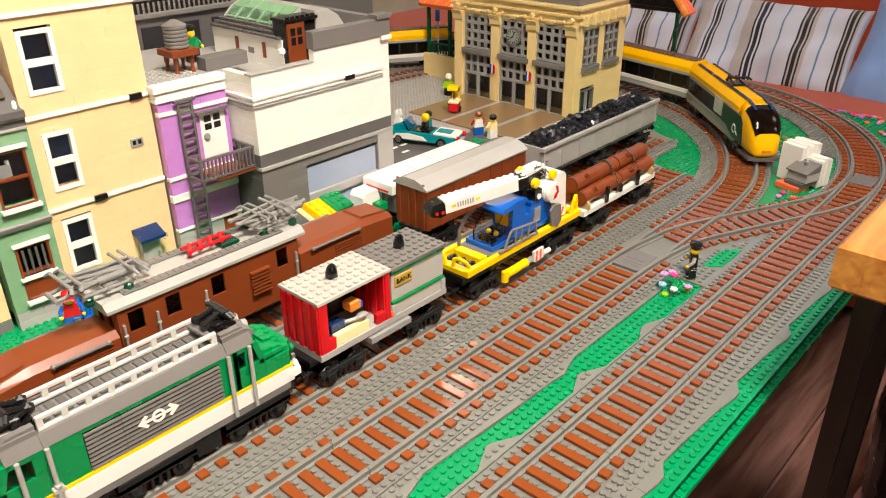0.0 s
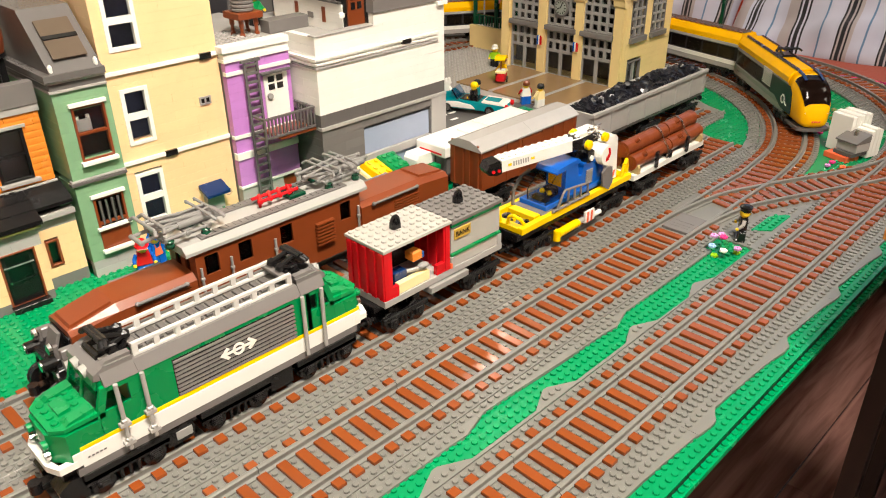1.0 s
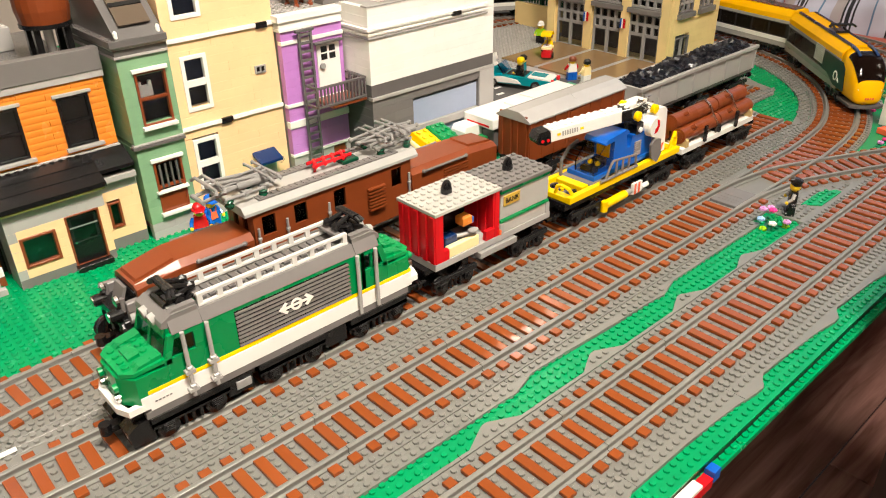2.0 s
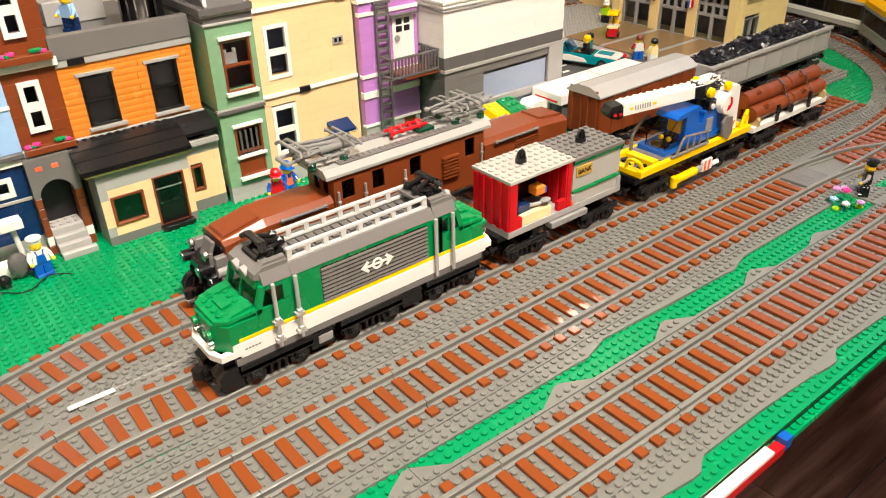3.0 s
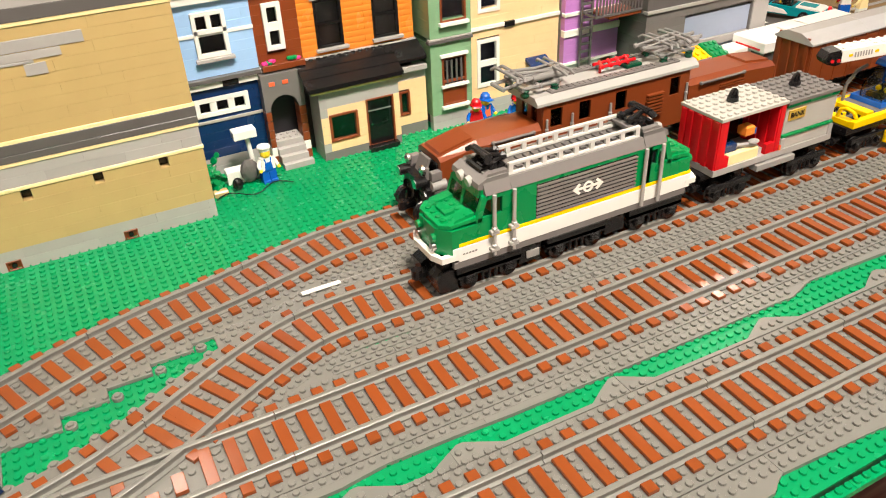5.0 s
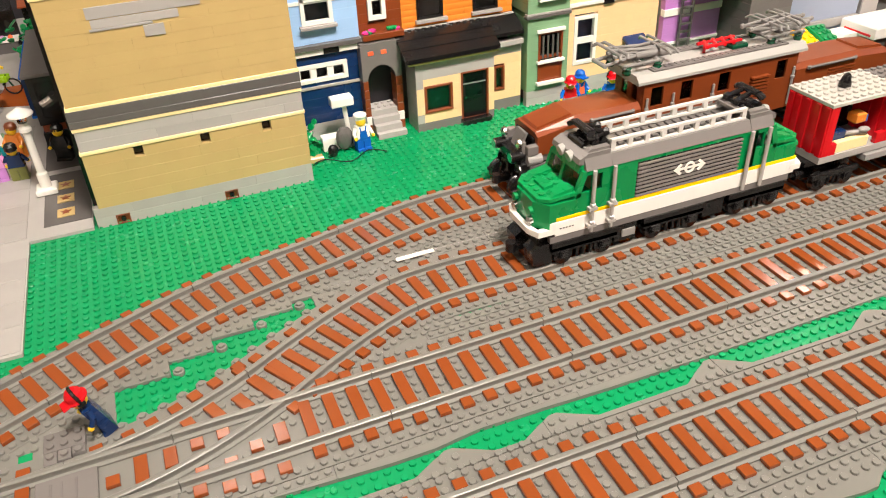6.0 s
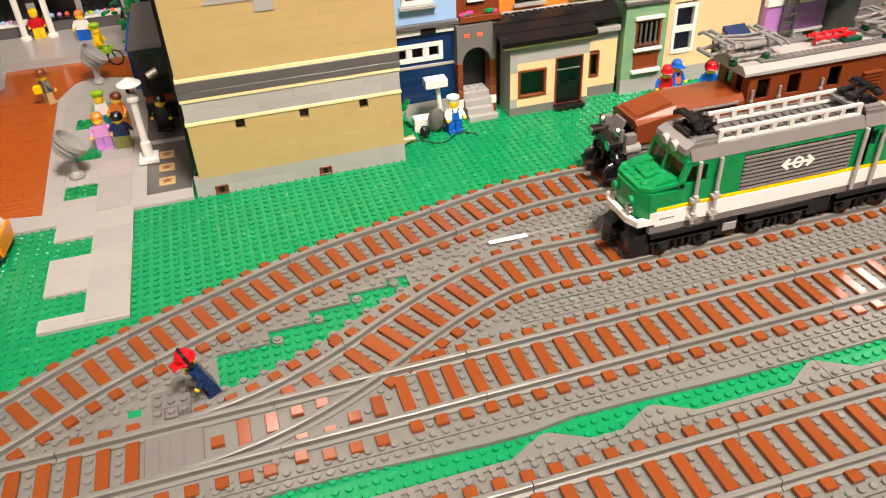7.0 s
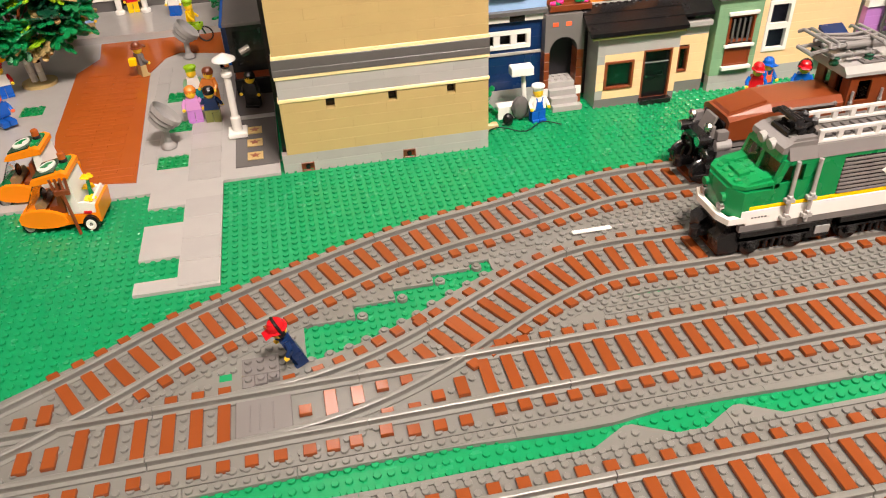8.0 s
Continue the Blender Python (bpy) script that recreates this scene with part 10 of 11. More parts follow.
# tree with striped trunk
def tree(x, y, z):
    t = thing("toy_tree", (x, y, z), "toy tree with white striped trunk and green leaves", "tree")
    part("root_plate", lathe(bmesh.new(), (0, 0, 0), [(0.020, 0), (0.020, 0.0032), (0.019, 0.0036)], 20), TAN, t)
    for s in (-1, 1):
        p0 = Vector((s * 0.0045, 0, 0.0036))
        for k in range(6):
            d = Vector((-0.0012 + s * 0.0006, 0.001, 0.0110))
            part("trunk_piece", cyl(bmesh.new(), p0, p0 + d * 0.97, 0.0040, 0.0038, n=10), BLACK if k in (2, 4) and s > 0 or k == 3 and s < 0 else WHITE, t)
            p0 = p0 + d
    rr = random.Random(31)
    for k in range(9):
        a = k * 0.7
        part("branch", cyl(bmesh.new(), (-0.007, 0.006, 0.062), (-0.006 + 0.05 * math.cos(a), 0.010 + 0.05 * math.sin(a), 0.075 + 0.02 * (k % 3)), 0.0022, 0.0012, n=6), BROWN, t)
    # crown: many lobed leaf plates
    leaf = {}
    for mt in (GREEN, PINE, TAN, LIME, AMBER):
        bm = bmesh.new()
        lobes = [(0, 0, 0.0042), (0.007, 0.002, 0.0036), (-0.006, 0.005, 0.0036), (0.001, -0.007, 0.0036), (0.012, -0.003, 0.0030), (-0.009, -0.004, 0.0034), (0.005, 0.009, 0.0032), (-0.013, 0.003, 0.0030), (0.008, -0.009, 0.0030)]
        for lx, ly, lr in lobes:
            lathe(bm, (lx, ly, 0), [(lr, 0), (lr, 0.0016), (lr * 0.85, 0.0020)], 7)
            box(bm, min(lx, 0) - 0.0008, max(lx, 0) + 0.0008, min(ly, 0) - 0.0008, max(ly, 0) + 0.0008, 0.0002, 0.0015)
        stud(bm, 0, 0, 0.0022, n=8); stud(bm, 0.006, 0.002, 0.0022, n=8)
        leaf[mt.name] = mesh_of(bm, mt, "leaf")
    for k in range(290):
        th, ph = rr.uniform(0, 6.283), math.acos(rr.uniform(-0.70, 1))
        rad = 0.078 * rr.uniform(0.55, 1.0) ** 0.5
        c = Vector((-0.004 + rad * math.sin(ph) * math.cos(th), 0.012 + rad * math.sin(ph) * math.sin(th) * 0.9, 0.090 + 0.064 * (rad / 0.078) * math.cos(ph)))
        mt = rr.choice((GREEN,) * 24 + (PINE,) * 5 + (TAN,) * 3 + (LIME, AMBER))
        ob = part("leaf", leaf[mt.name], None, t)
        ob.matrix_basis = Matrix.Translation(c) @ Euler((rr.uniform(-0.7, 0.7), rr.uniform(-0.7, 0.7), rr.uniform(0, 6.28))).to_matrix().to_4x4() @ Matrix.Diagonal((1.25, 1.25, 1.25, 1))


tree(-0.5440, 0.9450, 0.0033)


# bush by the dark shop front
def shrub(x, y, z, n, spread, label):
    t = thing("toy_shrub", (x, y, z), label, "shrub")
    rr = random.Random(n)
    part("stem", cyl(bmesh.new(), (0, 0, 0), (0, 0, spread * 1.2), 0.0020, n=8), BROWN, t)
    bm = bmesh.new(); lathe(bm, (0, 0, 0), [(0.0042, 0), (0.0042, 0.0016), (0.003, 0.002)], 7); lathe(bm, (0.006, 0.001, 0), [(0.0032, 0), (0.0032, 0.0016), (0.002, 0.002)], 7)
    me = mesh_of(bm, GREEN, "leaf")
    for k in range(n):
        ob = part("leaf", me, None, t)
        ob.matrix_basis = Matrix.Translation((rr.gauss(0, spread * 0.5), rr.gauss(0, spread * 0.5), abs(rr.gauss(spread, spread * 0.5)))) @ Euler((rr.uniform(-0.9, 0.9), rr.uniform(-0.9, 0.9), rr.uniform(0, 6.28))).to_matrix().to_4x4()


shrub(-0.325, 1.110, 0.0120, 60, 0.026, "green leafy toy shrub on the terrace")
shrub(-0.0600, 0.7080, 0.0, 34, 0.011, "small green leafy toy plant by the tan house")

# shop sign and gear on the dark shop front of the tan house
bay = thing("shop_bay", (0, 0, 0), "dark glossy shop bay with a brown band beside the tan house", "shop front")
part("base", box(bmesh.new(), -0.3120, -0.2702, 0.8350, 0.9950, 0.0047, 0.0240, 0.0006), BLACK, bay)
part("brown_band", box(bmesh.new(), -0.3105, -0.2702, 0.8365, 0.9935, 0.0242, 0.0320, 0.0004), BROWN, bay, "dark brown band")
part("upper", box(bmesh.new(), -0.3120, -0.2702, 0.8350, 0.9950, 0.0322, 0.0840, 0.0006), BLACK, bay)
for k in range(4):
    part("pane", box(bmesh.new(), -0.3128, -0.3121, 0.842 + k * 0.038, 0.872 + k * 0.038, 0.0085, 0.0210), GLASS, bay)
part("roof_edge", box(bmesh.new(), -0.3150, -0.2702, 0.8320, 0.9960, 0.0842, 0.0880, 0.0004), DGREY, bay)
part("front_pane", box(bmesh.new(), -0.306, -0.276, 0.8341, 0.8349, 0.0400, 0.0780), GLASS, bay)
fs = thing("shop_sign", (-0.3130, 0.86, 0), "blue and white shop sign on the dark front", "sign")
part("board", box(bmesh.new(), -0.006, 0.0, 0.0, 0.13, 0.0350, 0.0750, 0.0006), NAVY, fs)
part("edge", box(bmesh.new(), -0.0075, 0.0005, 0.0, 0.13, 0.0752, 0.0785, 0.0004), BLUE, fs)
part("edge", box(bmesh.new(), -0.0075, 0.0005, 0.0, 0.13, 0.0320, 0.0348, 0.0004), BLUE, fs)
for k in range(6):
    part("sign_bar", box(bmesh.new(), -0.0072, -0.0060, 0.012 + k * 0.018, 0.024 + k * 0.018, 0.046 + 0.003 * (k % 2), 0.064, 0.0003), LGREY, fs)
cm = thing("wall_camera", (-0.276, 0.79, 0.072), "black and silver lamp on the dark shop front", "lamp")
part("arm", cyl(bmesh.new(), (0.006, 0, 0), (-0.014, -0.004, 0.002), 0.0012, n=8), BLACK, cm)
part("head", cyl(bmesh.new(), (-0.022, -0.006, 0.0), (-0.012, -0.004, 0.004), 0.0046, n=12), CHROME, cm)


# garden buggies
def buggy(x, y, turn, label, hood=FLAME, plants=True):
    b = thing("garden_buggy", Matrix.Translation((x, y, 0)) @ Matrix.Rotation(radians(turn), 4, "Z") @ Matrix.Diagonal((1.1, 1.1, 1.3, 1)), label, "toy vehicle", "garden buggies")
    part("body", prism(bmesh.new(), [(-0.022, 0.0072), (-0.022, 0.0120), (-0.002, 0.0122), (0.0235, 0.0122), (0.0245, 0.0190), (0.0268, 0.0190), (0.0258, 0.0060), (-0.022, 0.0050)], "y", -0.0150, 0.0150), FLAME, b, "orange lower body")
    for q in (-1, 1):
        part("fender", prism(bmesh.new(), [(-0.0330, 0.0085), (-0.0335, 0.0125), (-0.0310, 0.0158), (-0.0240, 0.0178), (-0.0140, 0.0176), (-0.0060, 0.0155), (0.0000, 0.0128), (0.0020, 0.0062), (-0.0080, 0.0046), (-0.0190, 0.0046), (-0.0280, 0.0060)], "y", q * 0.0145 - 0.0018, q * 0.0145 + 0.0018), FLAME, b, "rounded orange fender")
    part("hood", prism(bmesh.new(), [(-0.0325, 0.0090), (-0.0330, 0.0130), (-0.0300, 0.0168), (-0.0210, 0.0186), (-0.0205, 0.0100)], "y", -0.0125, 0.0125), hood, b)
    part("underside", box(bmesh.new(), -0.030, 0.022, -0.011, 0.011, 0.0026, 0.0059), BLACK, b)
    for px, py in ((-0.0285, -0.0115), (-0.0285, 0.0115), (0.0185, -0.0155), (0.0185, 0.0155)):
        w = part("wheel", lathe(bmesh.new(), (px, py, 0.0060), [(0.0042, -0.0028), (0.0060, -0.0022), (0.0060, 0.0022), (0.0042, 0.0028)], 18, "Y"), BLACK, b)
        part("rim", lathe(bmesh.new(), (px, py + (-0.0026 if py < 0 else 0.0026), 0.0060), [(0.0012, -0.0002), (0.0020, -0.0008), (0.0038, -0.0006), (0.0038, 0.0006)], 14, "Y"), WHITE if px > 0 else SILVER, w)
    bed = part("cargo_bed", box(bmesh.new(), 0.0060, 0.0242, -0.0140, 0.0140, 0.0124, 0.0142, 0.0004), WHITE, b, "white cargo bed")
    for y0, y1 in ((-0.0142, -0.0118), (0.0118, 0.0142)):
        part("bed_side", prism(bmesh.new(), [(0.0060, 0.0143), (0.0060, 0.0205), (0.0180, 0.0205), (0.0240, 0.0190), (0.0242, 0.0143)], "y", y0, y1), WHITE, bed)
    part("tail_board", box(bmesh.new(), 0.0222, 0.0242, -0.0116, 0.0116, 0.0143, 0.0225, 0.0005), WHITE, b)
    part("cab_back", prism(bmesh.new(), [(0.0030, 0.0124), (0.0045, 0.0385), (0.0100, 0.0388), (0.0125, 0.0206), (0.0125, 0.0144)], "y", -0.0145, 0.0145), WHITE, b, "white slanted cab back")
    part("windscreen", prism(bmesh.new(), [(-0.0275, 0.0170), (-0.0265, 0.0170), (-0.0140, 0.0370), (-0.0150, 0.0370)], "y", -0.0130, 0.0130), GLASS, b)
    part("roof", prism(bmesh.new(), [(-0.0175, 0.0360), (-0.0150, 0.0392), (0.0075, 0.0436), (0.0115, 0.0420), (0.0115, 0.0388), (-0.0140, 0.0356)], "y", -0.0152, 0.0152), FLAME, b, "orange cab roof")
    part("roof_plate", prism(bmesh.new(), [(-0.0145, 0.0394), (-0.0145, 0.0403), (0.0022, 0.0436), (0.0022, 0.0427)], "y", -0.0118, 0.0118), PINE, b)
    rf = part("roof_badge", lathe(bmesh.new(), (0, 0, 0), [(0.0001, 0.0), (0.0062, 0.0), (0.0062, 0.0010), (0.0001, 0.0010)], 24), WHITE, b, "white oval badge")
    rf.matrix_local = Matrix.Translation((-0.0065, 0, 0.0419)) @ Matrix.Rotation(radians(-11.5), 4, "Y") @ Matrix.Diagonal((1.1, 1.25, 1, 1))
    part("badge_mark", prism(bmesh.new(), [(-0.0040, -0.0012), (-0.0010, 0.0030), (0.0040, 0.0022), (0.0012, 0.0002), (0.0022, -0.0030)], "z", 0.0010, 0.0016), GREEN, rf)
    part("green_plate", box(bmesh.new(), 0.0034, 0.0094, -0.010, 0.010, 0.0426, 0.0450, 0.0004), GREEN, b)
    part("beacon", lathe(bmesh.new(), (0.0064, 0, 0.0450), [(0.0034, 0), (0.0034, 0.0018), (0.0028, 0.0022)], 12), BLACK, b)
    part("beacon_glass", lathe(bmesh.new(), (0.0064, 0, 0.0472), [(0.0028, 0), (0.0028, 0.0038), (0.0015, 0.0046)], 12), TERRA, b, "amber beacon lens")
    part("steering_wheel", lathe(bmesh.new(), (-0.0150, -0.003, 0.0245), [(0.0016, -0.0006), (0.0040, -0.0008), (0.0046, 0.0), (0.0040, 0.0008)], 14, "X"), BLACK, b)
    part("dashboard", prism(bmesh.new(), [(-0.0205, 0.0165), (-0.0205, 0.0205), (-0.0160, 0.0215), (-0.0140, 0.0165)], "y", -0.0115, 0.0115), DARKTAN, b)
    part("seat", prism(bmesh.new(), [(-0.0105, 0.0130), (-0.0105, 0.0180), (-0.0040, 0.0185), (-0.0020, 0.0310), (0.0008, 0.0310), (0.0008, 0.0130)], "y", -0.0115, 0.0115), BROWN, b)
    for q in (-1, 1):
        part("tail_light", box(bmesh.new(), 0.0150, 0.0205, q * 0.0150 - 0.0006, q * 0.0150 + 0.0006, 0.0126, 0.0146, 0.0002), RED, b)
    for lx, ly, dx, lz in ((0.0200, -0.002, 0.0010, 0.0330), (0.0205, -0.009, 0.0010, 0.0205), (0.0165, 0.004, -0.0010, 0.0230)) if plants else ():
        pl = part("plant", cyl(bmesh.new(), (lx - dx * 2, ly + 0.001, 0.0143), (lx, ly, lz), 0.0016, 0.0012, n=7), GREEN, b)
        bm = bmesh.new()
        for k in range(5):
            lathe(bm, (lx + 0.0030 * math.cos(k * 1.257), ly + 0.0030 * math.sin(k * 1.257), lz), [(0.0016, 0), (0.0022, 0.0008), (0.0014, 0.0016)], 7)
        lathe(bm, (lx, ly, lz), [(0.0024, 0), (0.0024, 0.0018), (0.0012, 0.0022)], 8)
        part("yellow_flower", bm, YELLOW, pl)
    return b


buggy(-0.4520, 0.6160, -6, "orange garden buggy with white bed and yellow flowers")
buggy(-0.4830, 0.6680, -5, "orange garden buggy with green hood parked behind another", GREEN, False)
fk = thing("pitchfork", (0, 0, 0), "brown toy pitchfork leaning on the buggy", "pitchfork")
part("shaft", cyl(bmesh.new(), (-0.4440, 0.5930, 0.0005), (-0.4480, 0.5960, 0.0380), 0.0014, n=8), BROWN, fk)
part("fork_bar", box(bmesh.new(), -0.4545, -0.4420, 0.5950, 0.5972, 0.0375, 0.0425, 0.0004), BROWN, fk)
for k in range(4):
    part("tine", cyl(bmesh.new(), (-0.4430 - k * 0.0035, 0.5962, 0.0415), (-0.4430 - k * 0.0040, 0.5970, 0.0525), 0.0012, n=6), BROWN, fk)

# things by the navy front: post box lamp, dark bag, cable
fl = thing("flood_lamp", (-0.0170, 0.7080, 0), "white toy lamp head on a slanted pole", "lamp")
part("base", box(bmesh.new(), -0.030, 0.004, -0.004, 0.008, 0.0, 0.0150, 0.0008), WHITE, fl)
part("pole", cyl(bmesh.new(), (0.0, 0, 0.0100), (-0.003, 0, 0.0480), 0.0024, n=10), WHITE, fl)
part("head", box(bmesh.new(), -0.017, 0.006, -0.008, 0.004, 0.0470, 0.0570, 0.0010), WHITE, fl)
bm = bmesh.new()
bmesh.ops.create_icosphere(bm, subdivisions=2, radius=0.0070, matrix=Matrix.Translation((-0.0410, 0.6880, 0.0080)) @ Matrix.Diagonal((0.8, 0.7, 1.0, 1)))
whole("dark_bag", bm, BLACK, "crumpled dark toy bag on the grass", "bag")
bm = bmesh.new()
bmesh.ops.create_icosphere(bm, subdivisions=2, radius=0.0120, matrix=Matrix.Translation((-0.0250, 0.6990, 0.0140)) @ Matrix.Diagonal((0.8, 0.5, 1.1, 1)))
whole("dark_sack", bm, MGREY, "dark grey sack carried beside the painter", "bag")
whole("tan_slab", box(bmesh.new(), -0.0660, -0.0520, 0.684, 0.692, 0.0, 0.0060, 0.0008), TAN, "small tan block on the grass", "block")
bm = bmesh.new()
prev = None
for k in range(15):
    q = (-0.066 + 0.0055 * k, 0.676 + 0.008 * math.sin(k * 0.7), 0.0026)
    if prev:
        cyl(bm, prev, q, 0.0006, n=5, cap=False)
    prev = q
whole("thin_cable", bm, BLACK, "thin black cable lying on the grass", "cable")

# roof furniture of the terrace house
bt = thing("roof_barrel", (0.165, 0.800, 0.1778), "brown roof barrel on black legs", "water tank")
for dx in (-0.014, 0.014):
    for dy in (-0.012, 0.012):
        part("leg", box(bmesh.new(), dx - 0.003, dx + 0.003, dy - 0.003, dy + 0.003, 0, 0.0330, 0.0004), BLACK, bt)
part("pipe", cyl(bmesh.new(), (0, 0, 0), (0, 0, 0.033), 0.0045, n=12), WHITE, bt)
part("ring", lathe(bmesh.new(), (0, 0, 0.033), [(0.024, 0), (0.024, 0.004)], 22), BLACK, bt)
part("barrel", lathe(bmesh.new(), (0, 0, 0.0371), [(0.023, 0), (0.025, 0.012), (0.025, 0.030), (0.023, 0.042), (0.004, 0.054)], 22), BROWN, bt)
ac = thing("roof_vent", (0.118, 0.880, 0.1778), "grey rooftop vent machine", "vent")
part("case", box(bmesh.new(), -0.030, 0.030, -0.014, 0.014, 0, 0.024, 0.001), LGREY, ac)
for dx in (-0.018, 0.0, 0.018):
    part("fan_cap", lathe(bmesh.new(), (dx, 0, 0.0241), [(0.007, 0), (0.007, 0.003), (0.004, 0.004)], 14), SILVER, ac)

# dark building behind the roofs with a black railing
db = thing("far_house", (0.40, 0.92, 0), "far dark grey house with black roof railing", "building")
part("wall", box(bmesh.new(), 0, 0.46, 0, 0.10, 0.0, 0.2250, 0.001), MGREY, db)
part("roof", box(bmesh.new(), -0.004, 0.464, -0.006, 0.10, 0.2252, 0.2320, 0.001), DGREY, db)
for k in range(5):
    part("window", box(bmesh.new(), 0.02 + k * 0.05, 0.05 + k * 0.05, -0.002, 0, 0.180, 0.215, 0.0004), DARKROOM, db)
bm = bmesh.new()
for k in range(28):
    box(bm, 0.010 + k * 0.007, 0.0125 + k * 0.007, -0.002, 0.001, 0.2320, 0.2440)
box(bm, 0.008, 0.205, -0.002, 0.001, 0.2440, 0.2465)
part("railing", bm, BLACK, db)
part("orange_awning", prism(bmesh.new(), [(-0.012, 0.236), (-0.012, 0.240), (0.02, 0.262), (0.02, 0.236)], "x", -0.06, 0.02), CORAL, db)

# ---- furniture of the room ----
so = thing("sofa", (1.50, 0, FLOOR_Z), "red upholstered sofa pushed against the layout", "sofa")
part("seat", box(bmesh.new(), -0.058, 0.62, -0.35, 1.70, 0.16, 0.440, 0.015), REDCLOTH, so, "red seat cushion")
part("base", box(bmesh.new(), 0.03, 0.66, -0.33, 1.68, 0.04, 0.158, 0.004), REDCLOTH, so)
part("backrest", prism(bmesh.new(), [(0.40, 0.421), (0.48, 0.86), (0.66, 0.86), (0.70, 0.421)], "y", -0.35, 1.70), REDCLOTH, so, "red backrest")
for x in (0.06, 0.60):
    for y in (-0.28, 1.62):
        part("foot", cyl(bmesh.new(), (x, y, 0.0), (x, y, 0.04), 0.018, 0.022, n=12), DARKWOOD, so)

LINEN = cloth("linen_white", (190, 190, 208))
LINEN2 = cloth("linen_beige", (172, 162, 164))
INK = cloth("linen_black", (28, 28, 34))
DENIM = cloth("linen_blue", (96, 126, 160))


def cushion(name, m, w, hgt, thick, stripes, label, seed):
    """A soft pillow with pinched corners; stripes are (from, to, material index) across its width."""
    nx, nz = 96, 28
    bm = bmesh.new()
    rr = random.Random(seed)
    ph = [rr.uniform(0, 6.28) for _ in range(6)]
    grids = []
    for side in (-1, 1):
        g = []
        for j in range(nz + 1):
            row = []
            for i in range(nx + 1):
                u, v = 2 * i / nx - 1, 2 * j / nz - 1
                t = max(0.0, (1 - u ** 4) * (1 - v ** 4)) ** 0.55
                px = u * w / 2 * (1 - 0.06 * (1 - v * v) * abs(u) ** 3)
                pz = v * hgt / 2 * (1 - 0.08 * (1 - u * u) * abs(v) ** 3)
                wr = 0.006 * math.sin(5 * u + 3 * v + ph[0]) + 0.004 * math.sin(9 * v - 4 * u + ph[1]) + 0.003 * math.sin(17 * u + ph[2])
                row.append(bm.verts.new((px, side * (t * thick / 2 + wr * t), pz)))
            g.append(row)
        grids.append(g)
    for gi, g in enumerate(grids):
        for j in range(nz):
            for i in range(nx):
                f = bm.faces.new((g[j][i], g[j][i + 1], g[j + 1][i + 1], g[j + 1][i]))
                c = (i + 0.5) / nx
                for a, b, k in stripes:
                    if a <= c < b:
                        f.material_index = k
                f.smooth = True
    bmesh.ops.remove_doubles(bm, verts=bm.verts, dist=0.0004)
    return whole(name, bm, [LINEN, LINEN2, INK, DENIM, BLUECLOTH], label, "cushion", "sofa cushions", m=m)


def band(c):
    n = 1 / 96
    return [(c - 3 * n, c - 2 * n, 2), (c - n, c + n, 2), (c + 2 * n, c + 3 * n, 2)]


STRIPES = [(0.02, 0.10, 1), (0.34, 0.42, 1), (0.66, 0.74, 1), (0.90, 0.97, 1)] + band(0.16) + band(0.44) + band(0.69) + band(0.93) + [(0.27, 0.285, 3), (0.56, 0.575, 3), (0.80, 0.815, 3)]
tilt = Euler((radians(-40), 0, radians(-84))).to_matrix().to_4x4()
cushion("striped_cushion", Matrix.Translation((1.655, 0.575, 0.042)) @ tilt, 0.345, 0.215, 0.085, STRIPES, "white cushion with black, blue and beige stripes", 1)
cushion("striped_cushion", Matrix.Translation((1.690, 0.930, 0.050)) @ tilt, 0.345, 0.215, 0.085, STRIPES, "white striped cushion further along the sofa", 2)
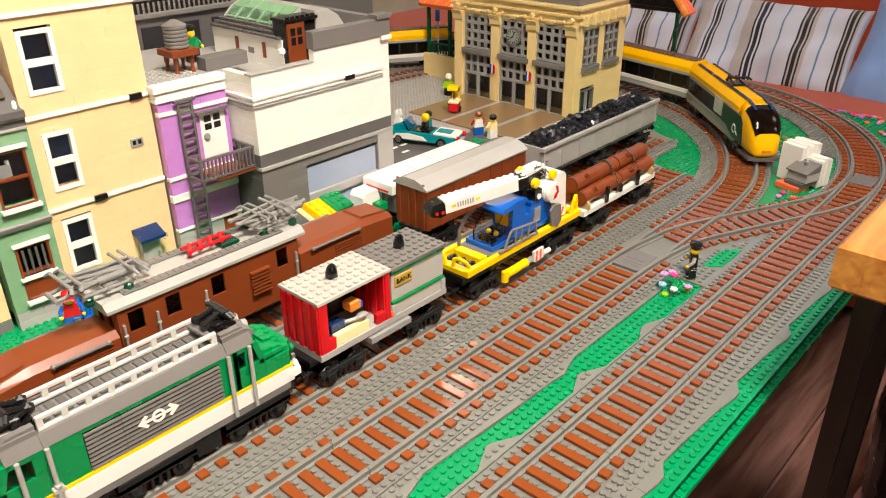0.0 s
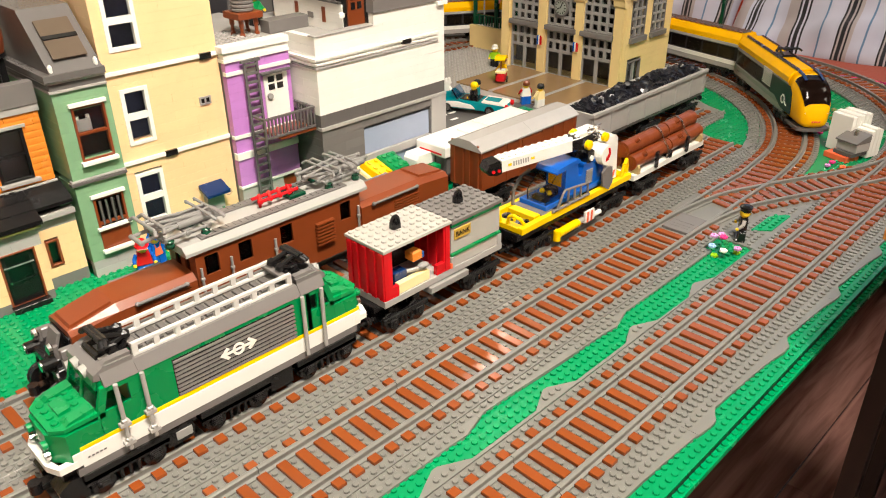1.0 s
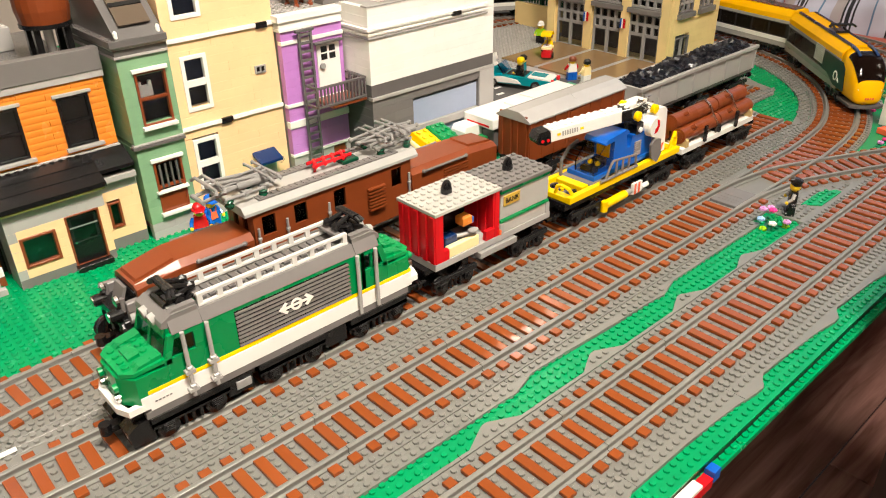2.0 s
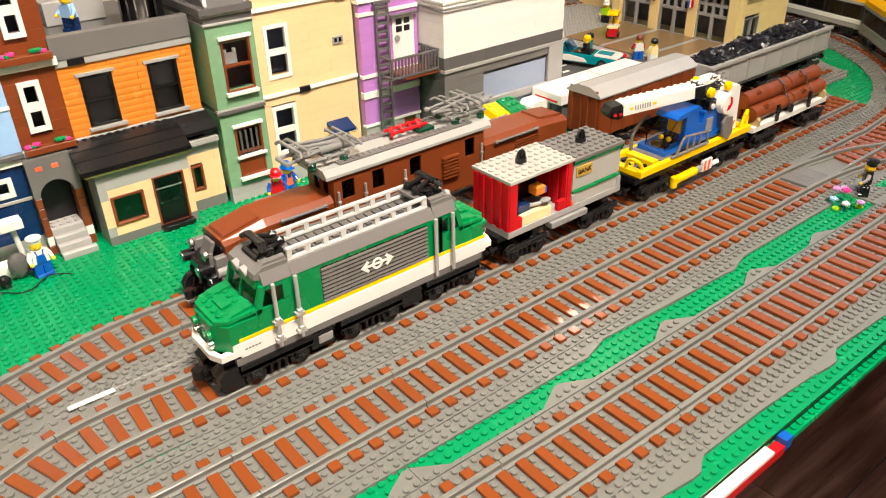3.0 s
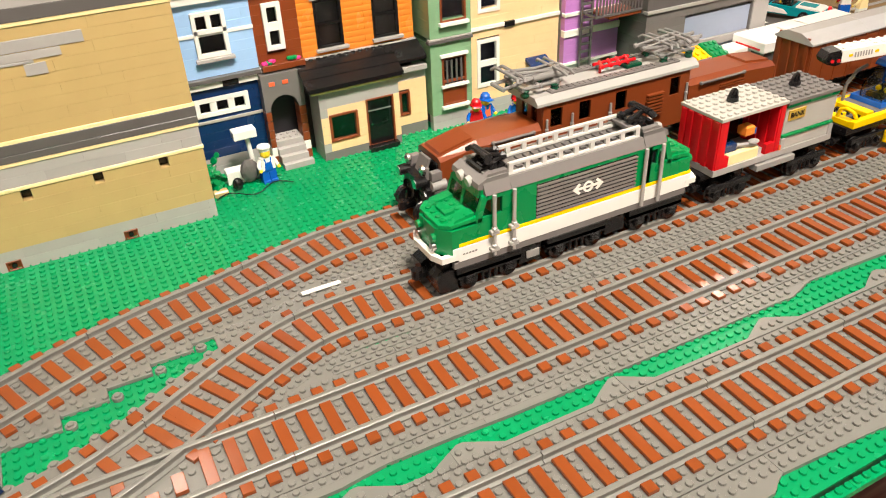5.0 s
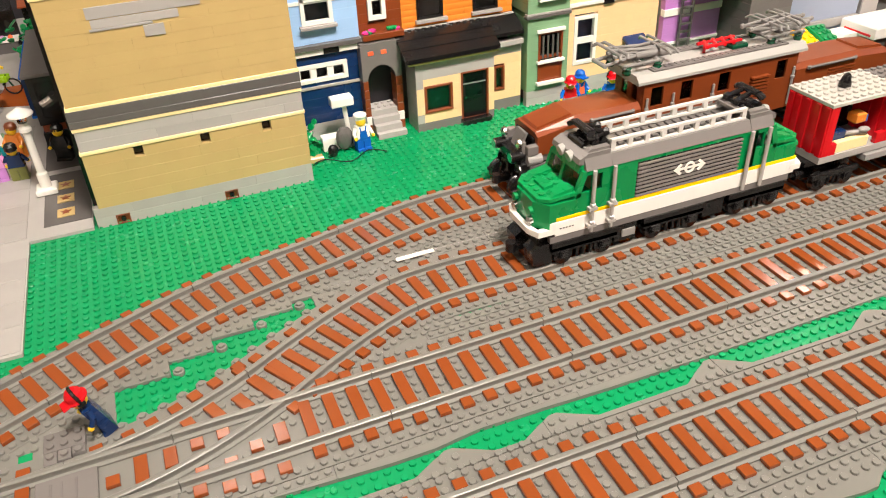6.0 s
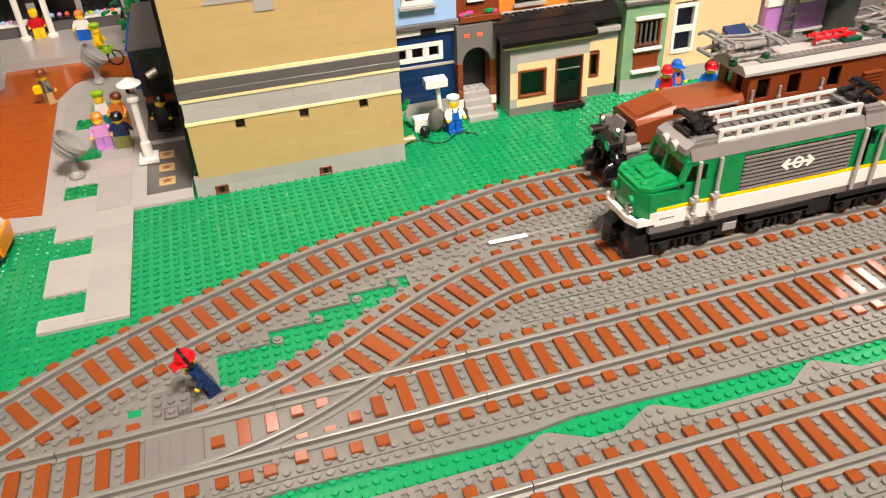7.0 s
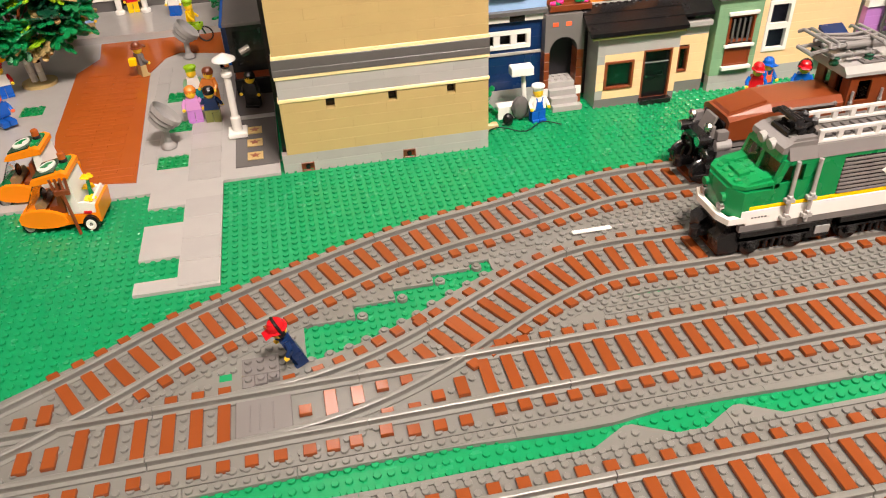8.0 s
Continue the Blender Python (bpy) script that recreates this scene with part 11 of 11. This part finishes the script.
cushion("blue_cushion", Matrix.Translation((1.665, 0.250, 0.052)) @ Euler((radians(-38), 0, radians(-94))).to_matrix().to_4x4(), 0.330, 0.250, 0.090, [(0, 1.01, 4)], "plain light blue cushion on the red sofa", 3)

# oak topped side table with a dark leg
ta = thing("side_table", (0, 0, FLOOR_Z), "oak topped table with dark square legs", "table")
tz = 0.158 - FLOOR_Z
part("table_top", box(bmesh.new(), 0.540, 0.800, -0.26, 0.114, tz - 0.036, tz, 0.003), OAK, ta, "light oak block top")
for x, y in ((0.659, 0.1045), (0.775, 0.1045), (0.570, -0.22), (0.775, -0.22)):
    part("leg", box(bmesh.new(), x - 0.0092, x + 0.0092, y - 0.0092, y + 0.0092, 0.0, tz - 0.036, 0.003), DARKWOOD, ta, "dark stained square leg")

# dark glossy drum stool beyond the table leg
ds = thing("drum_stool", (1.02, -0.02, FLOOR_Z), "dark glossy round stool with chrome ring", "stool")
part("drum", lathe(bmesh.new(), (0, 0, 0), [(0.10, 0.02), (0.13, 0.06), (0.14, 0.20), (0.13, 0.34), (0.10, 0.38), (0.02, 0.39)], 36), BLACK, ds)
part("ring", lathe(bmesh.new(), (0, 0, 0), [(0.10, 0.0), (0.135, 0.0), (0.135, 0.02), (0.10, 0.02)], 36), CHROME, ds)

# unseen ceiling fixtures; the first three belong to the added front lamps
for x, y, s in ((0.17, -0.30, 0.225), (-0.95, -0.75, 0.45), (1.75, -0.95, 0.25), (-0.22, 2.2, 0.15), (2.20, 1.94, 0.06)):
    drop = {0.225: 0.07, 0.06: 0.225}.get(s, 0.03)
    cl = thing("ceiling_light", (x, y, CEIL_Z - drop), "unseen flat white ceiling light", "ceiling light", "ceiling lights")
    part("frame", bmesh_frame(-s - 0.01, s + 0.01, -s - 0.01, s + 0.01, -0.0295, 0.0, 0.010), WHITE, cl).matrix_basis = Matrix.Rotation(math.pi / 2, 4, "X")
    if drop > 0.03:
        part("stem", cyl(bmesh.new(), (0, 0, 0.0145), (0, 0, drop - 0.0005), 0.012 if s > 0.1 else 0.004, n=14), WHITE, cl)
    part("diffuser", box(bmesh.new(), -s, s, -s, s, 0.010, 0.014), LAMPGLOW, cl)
